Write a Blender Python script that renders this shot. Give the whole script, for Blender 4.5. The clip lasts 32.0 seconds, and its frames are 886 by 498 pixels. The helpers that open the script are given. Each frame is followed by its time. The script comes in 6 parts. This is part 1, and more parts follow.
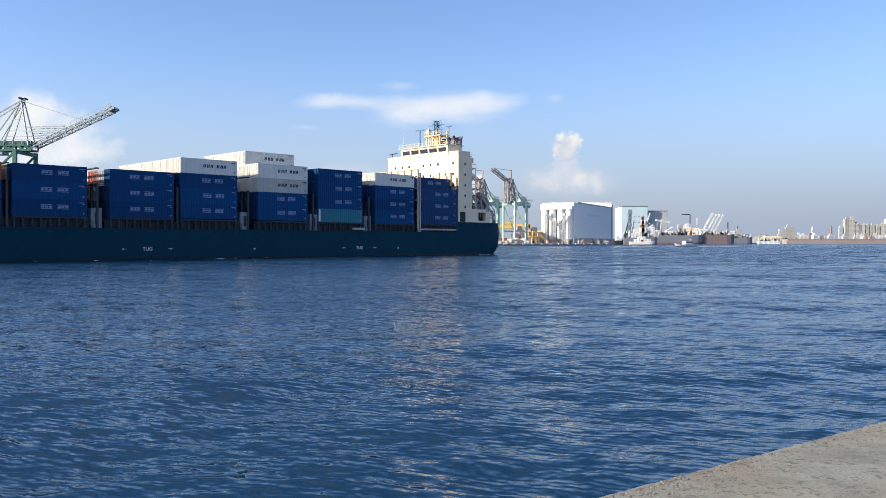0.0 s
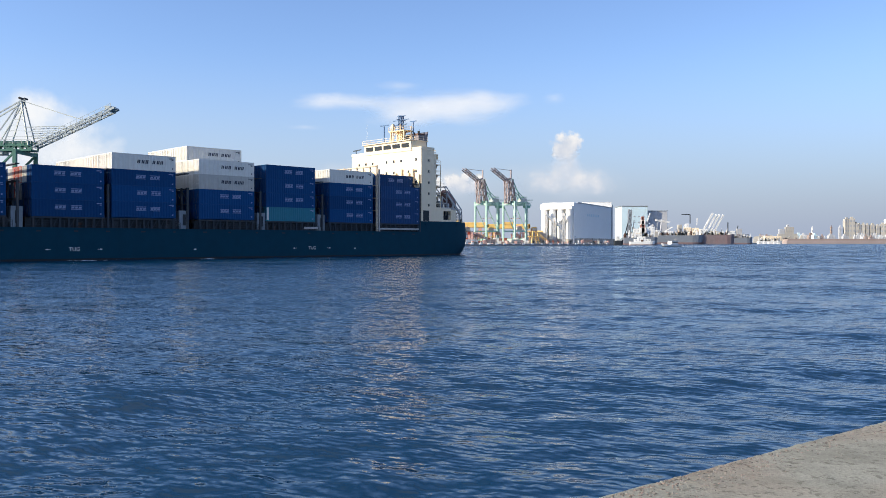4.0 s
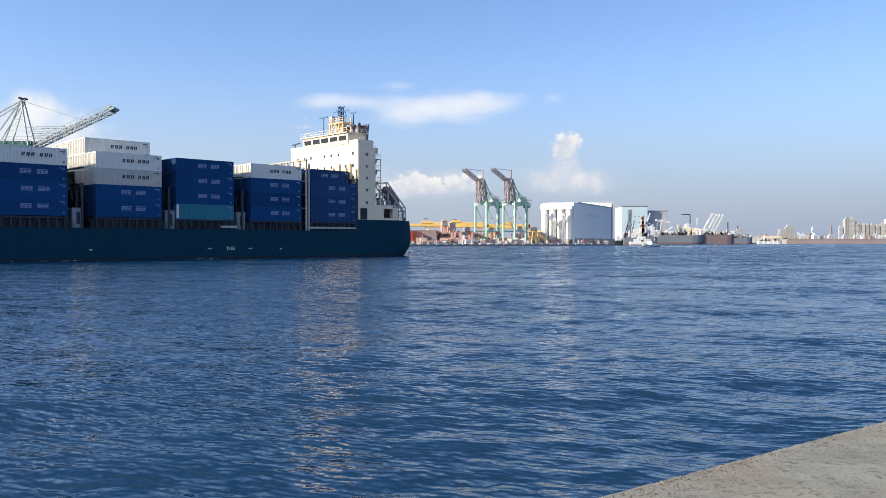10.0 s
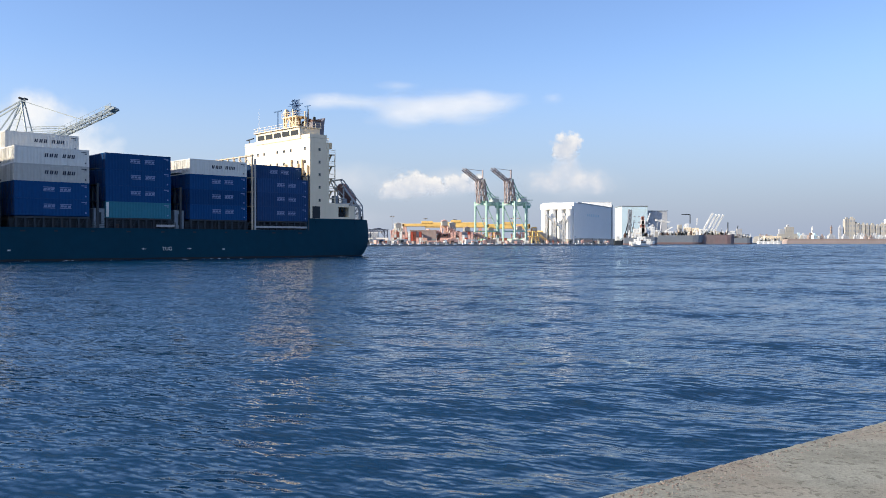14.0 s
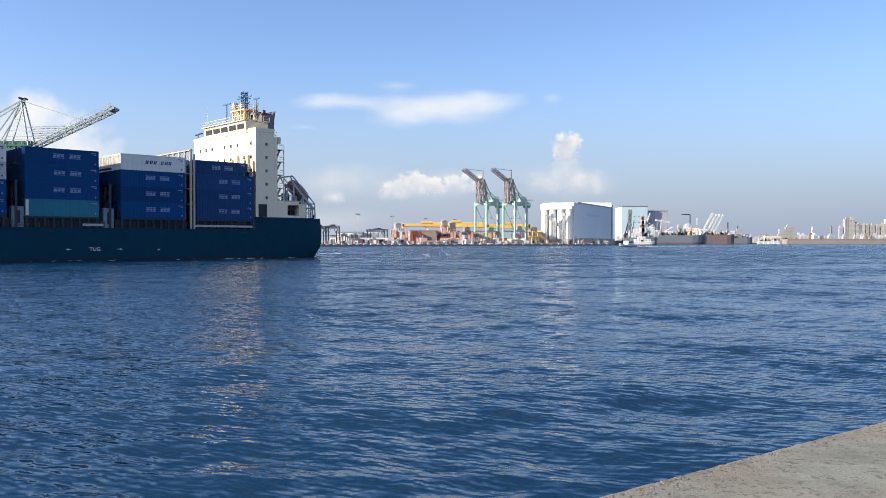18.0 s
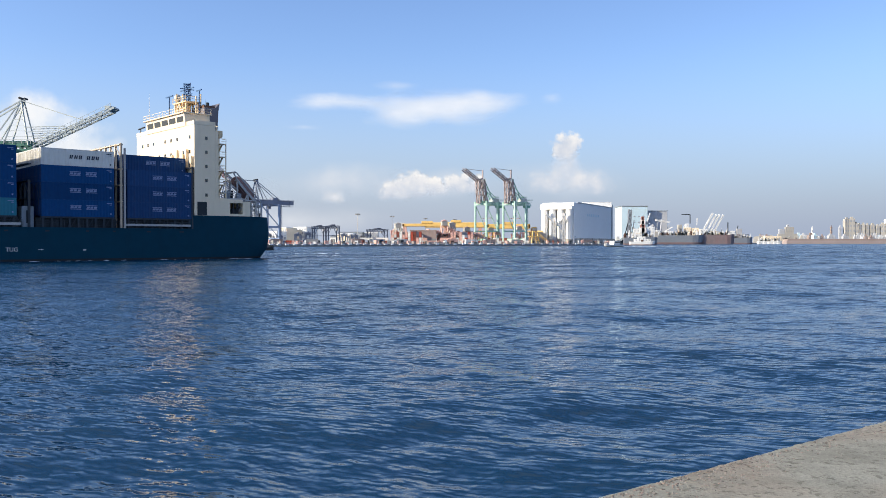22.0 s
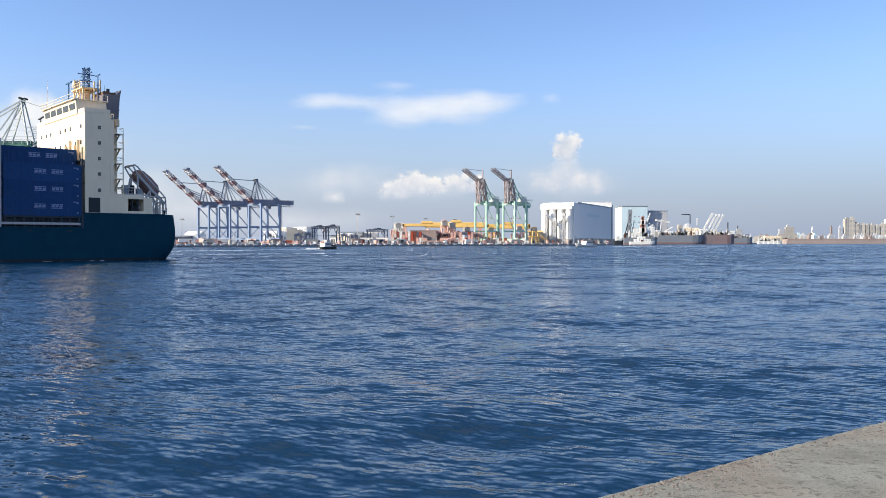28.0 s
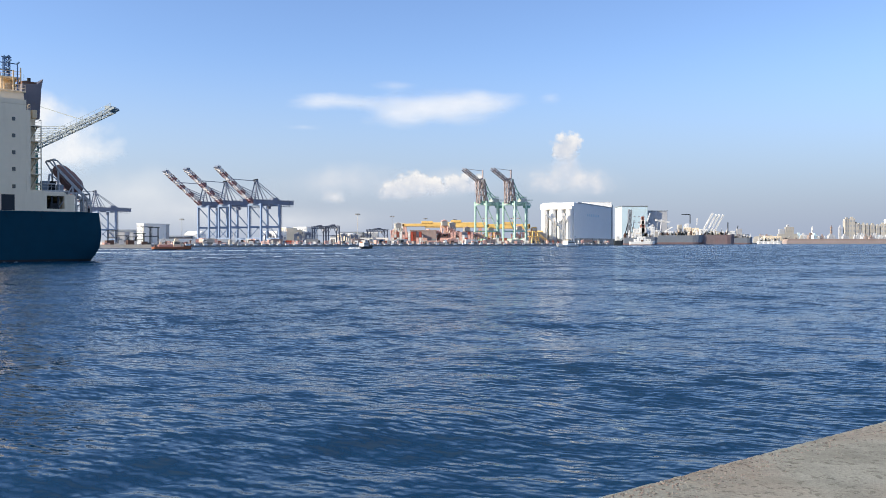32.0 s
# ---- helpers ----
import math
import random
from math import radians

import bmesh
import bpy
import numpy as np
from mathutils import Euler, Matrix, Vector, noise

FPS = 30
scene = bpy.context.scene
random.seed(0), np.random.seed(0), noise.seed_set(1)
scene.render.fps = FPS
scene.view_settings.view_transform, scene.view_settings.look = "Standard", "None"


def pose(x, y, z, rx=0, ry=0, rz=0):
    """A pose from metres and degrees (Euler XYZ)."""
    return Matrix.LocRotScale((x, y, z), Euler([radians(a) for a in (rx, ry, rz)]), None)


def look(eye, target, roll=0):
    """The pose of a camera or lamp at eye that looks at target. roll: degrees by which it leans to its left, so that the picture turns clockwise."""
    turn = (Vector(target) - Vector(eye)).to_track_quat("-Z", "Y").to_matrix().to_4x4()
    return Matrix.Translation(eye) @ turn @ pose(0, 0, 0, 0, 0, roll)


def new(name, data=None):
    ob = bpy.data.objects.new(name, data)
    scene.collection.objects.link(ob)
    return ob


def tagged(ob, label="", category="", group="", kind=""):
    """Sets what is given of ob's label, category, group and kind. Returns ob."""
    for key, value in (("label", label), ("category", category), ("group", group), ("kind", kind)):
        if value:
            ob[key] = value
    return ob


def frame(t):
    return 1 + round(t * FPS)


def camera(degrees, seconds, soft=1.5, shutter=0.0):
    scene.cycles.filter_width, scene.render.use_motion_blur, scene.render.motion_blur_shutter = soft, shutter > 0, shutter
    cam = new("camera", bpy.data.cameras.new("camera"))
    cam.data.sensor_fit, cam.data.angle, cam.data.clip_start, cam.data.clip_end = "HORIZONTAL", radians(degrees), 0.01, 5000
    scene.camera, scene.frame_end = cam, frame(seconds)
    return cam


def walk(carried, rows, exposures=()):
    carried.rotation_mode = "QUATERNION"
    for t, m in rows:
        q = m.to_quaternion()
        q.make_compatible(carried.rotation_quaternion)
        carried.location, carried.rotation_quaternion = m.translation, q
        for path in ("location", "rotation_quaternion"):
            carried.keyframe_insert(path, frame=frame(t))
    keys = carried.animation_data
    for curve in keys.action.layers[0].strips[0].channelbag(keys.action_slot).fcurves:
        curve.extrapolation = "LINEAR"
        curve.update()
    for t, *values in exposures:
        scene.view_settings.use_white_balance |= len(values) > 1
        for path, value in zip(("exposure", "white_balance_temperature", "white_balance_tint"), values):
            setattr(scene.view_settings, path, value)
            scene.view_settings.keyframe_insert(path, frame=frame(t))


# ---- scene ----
cam = camera(55.7, 32.0, soft=0.9)
EYE = 3.17
STILL = pose(0, 0, EYE, 90 - 0.456, 0, 0)
walk(cam, [(0.0, STILL), (32.0, STILL)])

# ---- world, sun, exposure ----
SUN_AZ, SUN_EL = radians(248), radians(23)      # azimuth clockwise from +Y
world = bpy.data.worlds.new("sky")
scene.world = world
world.use_nodes = True
wn, wl = world.node_tree.nodes, world.node_tree.links
sky = wn.new("ShaderNodeTexSky")
sky.sky_type, sky.sun_disc = "NISHITA", False
sky.sun_elevation, sky.sun_rotation = SUN_EL, SUN_AZ
sky.air_density, sky.dust_density, sky.ozone_density = 1.0, 0.6, 2.0
# clear blue air overhead, pale haze all round the horizon
tint = wn.new("ShaderNodeVectorMath")
tint.operation = "MULTIPLY"
tint.inputs[1].default_value = (0.158, 0.172, 0.215)
wl.new(sky.outputs[0], tint.inputs[0])
up = wn.new("ShaderNodeSeparateXYZ")
way = wn.new("ShaderNodeTexCoord")
wl.new(way.outputs["Generated"], up.inputs[0])
low = wn.new("ShaderNodeMapRange")
low.interpolation_type = "SMOOTHSTEP"
low.inputs["From Min"].default_value, low.inputs["From Max"].default_value = -0.02, 0.23
wl.new(up.outputs["Z"], low.inputs[0])
air = wn.new("ShaderNodeMix")
air.data_type = "RGBA"
# the haze is paler and warmer on the sun's side
side = wn.new("ShaderNodeVectorMath")
side.operation = "DOT_PRODUCT"
side.inputs[1].default_value = (math.sin(SUN_AZ), math.cos(SUN_AZ), 0)
wl.new(way.outputs["Generated"], side.inputs[0])
glow = wn.new("ShaderNodeMapRange")
glow.inputs["From Min"].default_value, glow.inputs["From Max"].default_value = -1.0, 1.0
wl.new(side.outputs["Value"], glow.inputs[0])
hazes = wn.new("ShaderNodeValToRGB")
hazes.color_ramp.elements[0].position, hazes.color_ramp.elements[0].color = 0.1, (0.36, 0.425, 0.57, 1)
hazes.color_ramp.elements[1].position, hazes.color_ramp.elements[1].color = 1.0, (1.0, 0.93, 0.84, 1)
middle = hazes.color_ramp.elements.new(0.52)
middle.color = (0.5, 0.56, 0.68, 1)
wl.new(glow.outputs[0], hazes.inputs[0])
wl.new(hazes.outputs[0], air.inputs["A"])
wl.new(low.outputs[0], air.inputs["Factor"])
# unseen upper sky brightened to fill shaded sides; no cloud is known there
high = wn.new("ShaderNodeMapRange")
high.interpolation_type = "SMOOTHSTEP"
high.inputs["From Min"].default_value, high.inputs["From Max"].default_value, high.inputs["To Max"].default_value = 0.58, 0.92, 0.85
wl.new(up.outputs["Z"], high.inputs[0])
sky_fill = wn.new("ShaderNodeMix")
sky_fill.data_type = "RGBA"
sky_fill.inputs["B"].default_value = (0.85, 0.9, 1.0, 1)
wl.new(high.outputs[0], sky_fill.inputs["Factor"])
lift = wn.new("ShaderNodeMapRange")
lift.inputs["From Min"].default_value, lift.inputs["From Max"].default_value = -0.8, 0.2
lift.inputs["To Min"].default_value, lift.inputs["To Max"].default_value = 0.9, 1.07
wl.new(side.outputs["Value"], lift.inputs[0])
sided = wn.new("ShaderNodeVectorMath")
sided.operation = "SCALE"
wl.new(tint.outputs[0], sided.inputs[0])
wl.new(lift.outputs[0], sided.inputs["Scale"])
wl.new(sided.outputs[0], sky_fill.inputs["A"])
wl.new(sky_fill.outputs["Result"], air.inputs["B"])
wl.new(air.outputs["Result"], wn["Background"].inputs[0])
wn["Background"].inputs[1].default_value = 1.0

sun = new("sun", bpy.data.lights.new("sun", "SUN"))
sun.data.energy, sun.data.angle, sun.data.color = 7.2, radians(0.53), (1.0, 0.88, 0.68)
TO_SUN = Vector((math.sin(SUN_AZ) * math.cos(SUN_EL), math.cos(SUN_AZ) * math.cos(SUN_EL), math.sin(SUN_EL)))
sun.matrix_world = look(TO_SUN * 100, (0, 0, 0))
scene.view_settings.exposure = 0.0


# ---- materials ----
def paint(name, color, rough=0.5, metal=0.0, vary=0.12, scale=0.6, bump=0.0, dirt=0.0, dirt_color=(0.12, 0.07, 0.04), dirt_scale=0.25, per_object=0.0, spec=0.4):
    m = bpy.data.materials.new(name)
    m.use_nodes = True
    n, l = m.node_tree.nodes, m.node_tree.links
    bsdf = n["Principled BSDF"]
    bsdf.inputs["Roughness"].default_value = rough
    bsdf.inputs["Metallic"].default_value = metal
    bsdf.inputs["Specular IOR Level"].default_value = spec
    co = n.new("ShaderNodeTexCoord")
    fine = n.new("ShaderNodeTexNoise")
    fine.inputs["Scale"].default_value, fine.inputs["Detail"].default_value = scale * 4, 6
    coarse = n.new("ShaderNodeTexNoise")
    coarse.inputs["Scale"].default_value, coarse.inputs["Detail"].default_value = scale * 0.5, 3
    for t in (fine, coarse):
        l.new(co.outputs["Object"], t.inputs["Vector"])
    add = n.new("ShaderNodeMath")
    add.operation = "ADD"
    l.new(fine.outputs["Fac"], add.inputs[0])
    l.new(coarse.outputs["Fac"], add.inputs[1])
    ramp = n.new("ShaderNodeMapRange")
    ramp.inputs["From Min"].default_value, ramp.inputs["From Max"].default_value = 0.6, 1.4
    ramp.inputs["To Min"].default_value, ramp.inputs["To Max"].default_value = 1 - vary, 1 + vary
    l.new(add.outputs[0], ramp.inputs[0])
    value = ramp.outputs[0]
    if per_object:
        info = n.new("ShaderNodeObjectInfo")
        rnd = n.new("ShaderNodeMapRange")
        rnd.inputs["To Min"].default_value, rnd.inputs["To Max"].default_value = 1 - per_object, 1 + per_object
        l.new(info.outputs["Random"], rnd.inputs[0])
        mul = n.new("ShaderNodeMath")
        mul.operation = "MULTIPLY"
        l.new(value, mul.inputs[0])
        l.new(rnd.outputs[0], mul.inputs[1])
        value = mul.outputs[0]
    scaled = n.new("ShaderNodeVectorMath")
    scaled.operation = "SCALE"
    scaled.inputs[0].default_value = color
    l.new(value, scaled.inputs["Scale"])
    out = scaled.outputs[0]
    if dirt:
        streak = n.new("ShaderNodeTexNoise")
        streak.inputs["Scale"].default_value, streak.inputs["Detail"].default_value = dirt_scale, 8
        stretch = n.new("ShaderNodeMapping")
        stretch.inputs["Scale"].default_value = (4, 4, 0.5)
        l.new(co.outputs["Object"], stretch.inputs[0])
        l.new(stretch.outputs[0], streak.inputs["Vector"])
        cut = n.new("ShaderNodeMapRange")
        cut.inputs["From Min"].default_value, cut.inputs["From Max"].default_value = 0.52, 0.75
        cut.inputs["To Max"].default_value = dirt
        l.new(streak.outputs["Fac"], cut.inputs[0])
        mix = n.new("ShaderNodeMix")
        mix.data_type = "RGBA"
        l.new(cut.outputs[0], mix.inputs["Factor"])
        l.new(out, mix.inputs["A"])
        mix.inputs["B"].default_value = (*dirt_color, 1)
        out = mix.outputs["Result"]
    l.new(out, bsdf.inputs["Base Color"])
    if bump:
        b = n.new("ShaderNodeBump")
        b.inputs["Strength"].default_value, b.inputs["Distance"].default_value = 0.6, bump
        l.new(add.outputs[0], b.inputs["Height"])
        l.new(b.outputs[0], bsdf.inputs["Normal"])
    return m


def water_material():
    """Dark blue water; short wind ripples tilt its normal, steeper towards and away from the quay than along it."""
    m = bpy.data.materials.new("harbour_water")
    m.use_nodes = True
    n, l = m.node_tree.nodes, m.node_tree.links
    bsdf = n["Principled BSDF"]
    bsdf.inputs["Base Color"].default_value = (0.002, 0.024, 0.059, 1)
    bsdf.inputs["Roughness"].default_value = 0.11
    bsdf.inputs["IOR"].default_value = 1.33
    co = n.new("ShaderNodeTexCoord")
    total = co.outputs["Normal"]

    def vec(op, a, b):
        q = n.new("ShaderNodeVectorMath")
        q.operation = op
        for i, v in enumerate((a, b)):
            if isinstance(v, tuple):
                q.inputs[i].default_value = v
            elif v is not None:
                l.new(v, q.inputs[i])
        return q.outputs[0]

    def mapped(turn, stretch=1.0):
        mp = n.new("ShaderNodeMapping")
        mp.inputs["Rotation"].default_value = (0, 0, radians(turn))
        mp.inputs["Scale"].default_value = (stretch, 1, 1)
        l.new(co.outputs["Object"], mp.inputs[0])
        return mp.outputs[0]

    def number(op, a, b):
        q = n.new("ShaderNodeMath")
        q.operation = op
        for i, v in enumerate((a, b)):
            if isinstance(v, (int, float)):
                q.inputs[i].default_value = v
            else:
                l.new(v, q.inputs[i])
        return q.outputs[0]

    def swell_height(at, scale, detail):
        tex = n.new("ShaderNodeTexNoise")
        tex.inputs["Scale"].default_value, tex.inputs["Detail"].default_value = scale, detail
        l.new(at, tex.inputs["Vector"])
        return tex

    # patches of smoother and rougher water
    gust = swell_height(mapped(20, 0.6), 0.07, 3)
    rough = n.new("ShaderNodeMapRange")
    rough.inputs["From Min"].default_value, rough.inputs["From Max"].default_value = 0.36, 0.62
    rough.inputs["To Min"].default_value, rough.inputs["To Max"].default_value = 0.65, 1.15
    l.new(gust.outputs["Fac"], rough.inputs[0])
    # choppier out in the fairway than in the lee of the quay
    out = n.new("ShaderNodeSeparateXYZ")
    l.new(co.outputs["Object"], out.inputs[0])
    fetch = n.new("ShaderNodeMapRange")
    fetch.inputs["From Min"].default_value, fetch.inputs["From Max"].default_value = 35, 160
    fetch.inputs["To Min"].default_value, fetch.inputs["To Max"].default_value = 1.0, 1.5
    l.new(out.outputs["Y"], fetch.inputs[0])
    chop = number("MULTIPLY", rough.outputs[0], fetch.outputs[0])
    # wind ripples: waves to the metre, steepness, heading, how short the crests are, sideways tilt
    for scale, steep, turn, stretch, side in ((0.15, 0.36, 6, 2.4, 0.05), (0.32, 0.32, -8, 1.8, 0.07), (0.7, 0.4, 14, 1.4, 0.09), (1.4, 0.45, 8, 1.3, 0.1), (3.0, 0.3, 18, 1.2, 0.08), (6.5, 0.3, -8, 1.0, 0.08)):
        at = mapped(turn, stretch)
        step = 0.16 / scale
        ahead, behind = swell_height(vec("ADD", at, (0, step, 0)), scale, 1), swell_height(vec("ADD", at, (0, -step, 0)), scale, 1)
        slope = number("MULTIPLY", number("SUBTRACT", ahead.outputs["Fac"], behind.outputs["Fac"]), steep)
        # short steep faces towards the quay, long backs
        lean = number("ADD", number("MULTIPLY", slope, -0.85), number("MULTIPLY", number("ABSOLUTE", slope, 0.0), -0.65))
        tilt = n.new("ShaderNodeCombineXYZ")
        l.new(number("MULTIPLY", lean, chop), tilt.inputs[1])
        l.new(number("MULTIPLY", number("SUBTRACT", ahead.outputs["Color"], 0.5), side), tilt.inputs[0])
        total = vec("ADD", total, tilt.outputs[0])
    # trains of short wind waves with bent crests: length, steepness, heading, bend
    for size, steep, turn, bend in ((0.66, 0.15, 13, 5.0), (0.38, 0.25, 4, 5.0), (0.21, 0.27, 11, 4.0)):
        tex = n.new("ShaderNodeTexWave")
        tex.bands_direction = "Y"
        tex.inputs["Scale"].default_value = 2 * math.pi / 20 / size
        tex.inputs["Distortion"].default_value, tex.inputs["Detail"].default_value, tex.inputs["Detail Scale"].default_value = bend, 2.0, 1.3
        l.new(mapped(turn, 2.4), tex.inputs["Vector"])
        spread_ = n.new("ShaderNodeMapRange")
        spread_.inputs["From Min"].default_value, spread_.inputs["From Max"].default_value, spread_.inputs["To Min"].default_value = 0.38, 0.6, 0.25
        l.new(swell_height(mapped(-turn, 1.4), 0.35 / size, 1).outputs["Fac"], spread_.inputs[0])
        slope = number("MULTIPLY", number("MULTIPLY", number("SUBTRACT", tex.outputs["Fac"], 0.5), steep), spread_.outputs[0])
        lean = number("ADD", number("MULTIPLY", slope, -0.85), number("MULTIPLY", number("ABSOLUTE", slope, 0.0), -0.65))
        tilt = n.new("ShaderNodeCombineXYZ")
        l.new(number("MULTIPLY", lean, chop), tilt.inputs[1])
        total = vec("ADD", total, tilt.outputs[0])
    total = vec("ADD", total, (0, 0.1, 0))      # long backs of the ripples
    l.new(vec("NORMALIZE", total, None), bsdf.inputs["Normal"])
    return m


def concrete_material():
    """Old poured concrete: grit, pits, grey stains and reddish worn patches."""
    m = bpy.data.materials.new("weathered_concrete")
    m.use_nodes = True
    n, l = m.node_tree.nodes, m.node_tree.links
    bsdf = n["Principled BSDF"]
    bsdf.inputs["Roughness"].default_value = 0.92
    bsdf.inputs["Specular IOR Level"].default_value = 0.2
    co = n.new("ShaderNodeTexCoord")

    def noise_tex(scale, detail=6, rough=0.6):
        t = n.new("ShaderNodeTexNoise")
        t.inputs["Scale"].default_value, t.inputs["Detail"].default_value, t.inputs["Roughness"].default_value = scale, detail, rough
        l.new(co.outputs["Object"], t.inputs["Vector"])
        return t.outputs["Fac"]

    def cut(v, a, b, top=1.0):
        q = n.new("ShaderNodeMapRange")
        q.inputs["From Min"].default_value, q.inputs["From Max"].default_value, q.inputs["To Max"].default_value = a, b, top
        l.new(v, q.inputs[0])
        return q.outputs[0]

    def blend(a, colour, f):
        q = n.new("ShaderNodeMix")
        q.data_type = "RGBA"
        l.new(f, q.inputs["Factor"])
        if isinstance(a, tuple):
            q.inputs["A"].default_value = (*a, 1)
        else:
            l.new(a, q.inputs["A"])
        q.inputs["B"].default_value = (*colour, 1)
        return q.outputs["Result"]

    grit, pits, stain, patch = noise_tex(45, 4), noise_tex(14, 5, 0.7), noise_tex(1.6, 7, 0.65), noise_tex(0.7, 6, 0.6)
    c = blend((0.21, 0.208, 0.178), (0.3, 0.297, 0.252), cut(grit, 0.35, 0.7))
    c = blend(c, (0.125, 0.12, 0.1), cut(stain, 0.46, 0.66, 0.6))
    c = blend(c, (0.26, 0.19, 0.145), cut(patch, 0.54, 0.74, 0.5))
    c = blend(c, (0.09, 0.085, 0.07), cut(pits, 0.55, 0.62, 0.7))
    l.new(c, bsdf.inputs["Base Color"])
    last = None
    for v, d in ((grit, 0.003), (pits, 0.008), (stain, 0.02)):
        b = n.new("ShaderNodeBump")
        b.inputs["Distance"].default_value = d
        l.new(v, b.inputs["Height"])
        if last:
            l.new(last.outputs[0], b.inputs["Normal"])
        last = b
    l.new(last.outputs[0], bsdf.inputs["Normal"])
    return m


def grit_material():
    """Small stones, grey to pinkish, each of its own tone."""
    m = bpy.data.materials.new("mixed_grit")
    m.use_nodes = True
    n, l = m.node_tree.nodes, m.node_tree.links
    bsdf = n["Principled BSDF"]
    bsdf.inputs["Roughness"].default_value = 0.9
    geo = n.new("ShaderNodeNewGeometry")
    ramp = n.new("ShaderNodeValToRGB")
    ramp.color_ramp.elements[0].color = (0.06, 0.055, 0.05, 1)
    ramp.color_ramp.elements[1].color = (0.2, 0.19, 0.17, 1)
    for at, c in ((0.35, (0.16, 0.13, 0.11, 1)), (0.6, (0.22, 0.165, 0.14, 1)), (0.8, (0.2, 0.19, 0.17, 1))):
        e = ramp.color_ramp.elements.new(at)
        e.color = c
    l.new(geo.outputs["Random Per Island"], ramp.inputs[0])
    l.new(ramp.outputs[0], bsdf.inputs["Base Color"])
    return m


def cloud_material(name, lit, shade, size, rough, soft, density, seed, flat=False, stretch=1.0):
    """A far cloud: an oval broken by noise of that size in metres, fading at the rim; flat: with a level base."""
    m = bpy.data.materials.new(name)
    m.use_nodes = True
    n, l = m.node_tree.nodes, m.node_tree.links
    n.remove(n["Principled BSDF"])

    def math_node(op, a, b, c=None):
        q = n.new("ShaderNodeMath")
        q.operation = op
        for i, v in enumerate((a, b, c)):
            if v is None:
                continue
            if isinstance(v, (int, float)):
                q.inputs[i].default_value = v
            else:
                l.new(v, q.inputs[i])
        return q.outputs[0]

    def ramp(v, a, b):
        q = n.new("ShaderNodeMapRange")
        q.interpolation_type = "SMOOTHSTEP"
        q.inputs["From Min"].default_value, q.inputs["From Max"].default_value = a, b
        l.new(v, q.inputs[0])
        return q.outputs[0]

    co = n.new("ShaderNodeTexCoord")
    info = n.new("ShaderNodeObjectInfo")
    off = n.new("ShaderNodeMapping")
    off.inputs["Scale"].default_value = (1 / size / stretch, 1, 1 / size)
    l.new(co.outputs["Object"], off.inputs[0])
    shift = n.new("ShaderNodeVectorMath")
    shift.operation = "ADD"
    far = n.new("ShaderNodeCombineXYZ")
    l.new(math_node("MULTIPLY_ADD", info.outputs["Random"], 40.0, seed), far.inputs[0])
    l.new(off.outputs[0], shift.inputs[0])
    l.new(far.outputs[0], shift.inputs[1])
    tex = n.new("ShaderNodeTexNoise")
    tex.inputs["Scale"].default_value, tex.inputs["Detail"].default_value, tex.inputs["Roughness"].default_value = 1.0, 8, 0.56
    l.new(shift.outputs[0], tex.inputs["Vector"])
    gen = n.new("ShaderNodeSeparateXYZ")
    l.new(co.outputs["Generated"], gen.inputs[0])
    dx = math_node("MULTIPLY_ADD", gen.outputs["X"], 2.0, -1.0)
    dz = math_node("MULTIPLY_ADD", gen.outputs["Z"], 2.0, -1.0)
    dist = math_node("SQRT", math_node("ADD", math_node("MULTIPLY", dx, dx), math_node("MULTIPLY", dz, dz)), 0.0)
    inner = math_node("SUBTRACT", 0.8, dist)
    value = math_node("ADD", inner, math_node("MULTIPLY_ADD", tex.outputs["Fac"], rough, -0.5 * rough))
    alpha = math_node("MULTIPLY", ramp(value, 0.0, soft), ramp(dist, 1.0, 0.75))
    if flat:
        alpha = math_node("MULTIPLY", alpha, ramp(gen.outputs["Z"], 0.08, 0.45))
    alpha = math_node("MULTIPLY", alpha, density)
    tone = n.new("ShaderNodeMix")
    tone.data_type = "RGBA"
    tone.inputs["A"].default_value, tone.inputs["B"].default_value = (*shade, 1), (*lit, 1)
    l.new(ramp(math_node("MULTIPLY_ADD", tex.outputs["Fac"], 0.8, math_node("MULTIPLY_ADD", gen.outputs["Z"], 0.7, -0.35)), 0.15, 0.75), tone.inputs["Factor"])
    em = n.new("ShaderNodeEmission")
    l.new(tone.outputs["Result"], em.inputs[0])
    tr = n.new("ShaderNodeBsdfTransparent")
    mix = n.new("ShaderNodeMixShader")
    l.new(alpha, mix.inputs[0])
    l.new(tr.outputs[0], mix.inputs[1])
    l.new(em.outputs[0], mix.inputs[2])
    l.new(mix.outputs[0], n["Material Output"].inputs[0])
    return m


WATER = water_material()
FOAM = paint("wake_foam", (0.5, 0.55, 0.6), 0.9, vary=0.1, scale=2.0)
CONCRETE = concrete_material()
QUAY = paint("quay_concrete", (0.29, 0.285, 0.28), 0.9, vary=0.2, scale=0.2)
HULL = paint("dark_teal_hull_paint", (0.002, 0.043, 0.074), 0.6, spec=0.1, vary=0.12, scale=0.15, dirt=0.25, dirt_color=(0.008, 0.034, 0.052), dirt_scale=0.2)
BOOT = paint("black_boot_topping", (0.008, 0.01, 0.012), 0.6)
DECK = paint("deck_paint_grey", (0.06, 0.055, 0.05), 0.8, vary=0.2)
DARK = paint("dark_steel", (0.02, 0.027, 0.034), 0.7)
GLASS = paint("dark_window_glass", (0.02, 0.025, 0.03), 0.08, vary=0.02, spec=0.8)
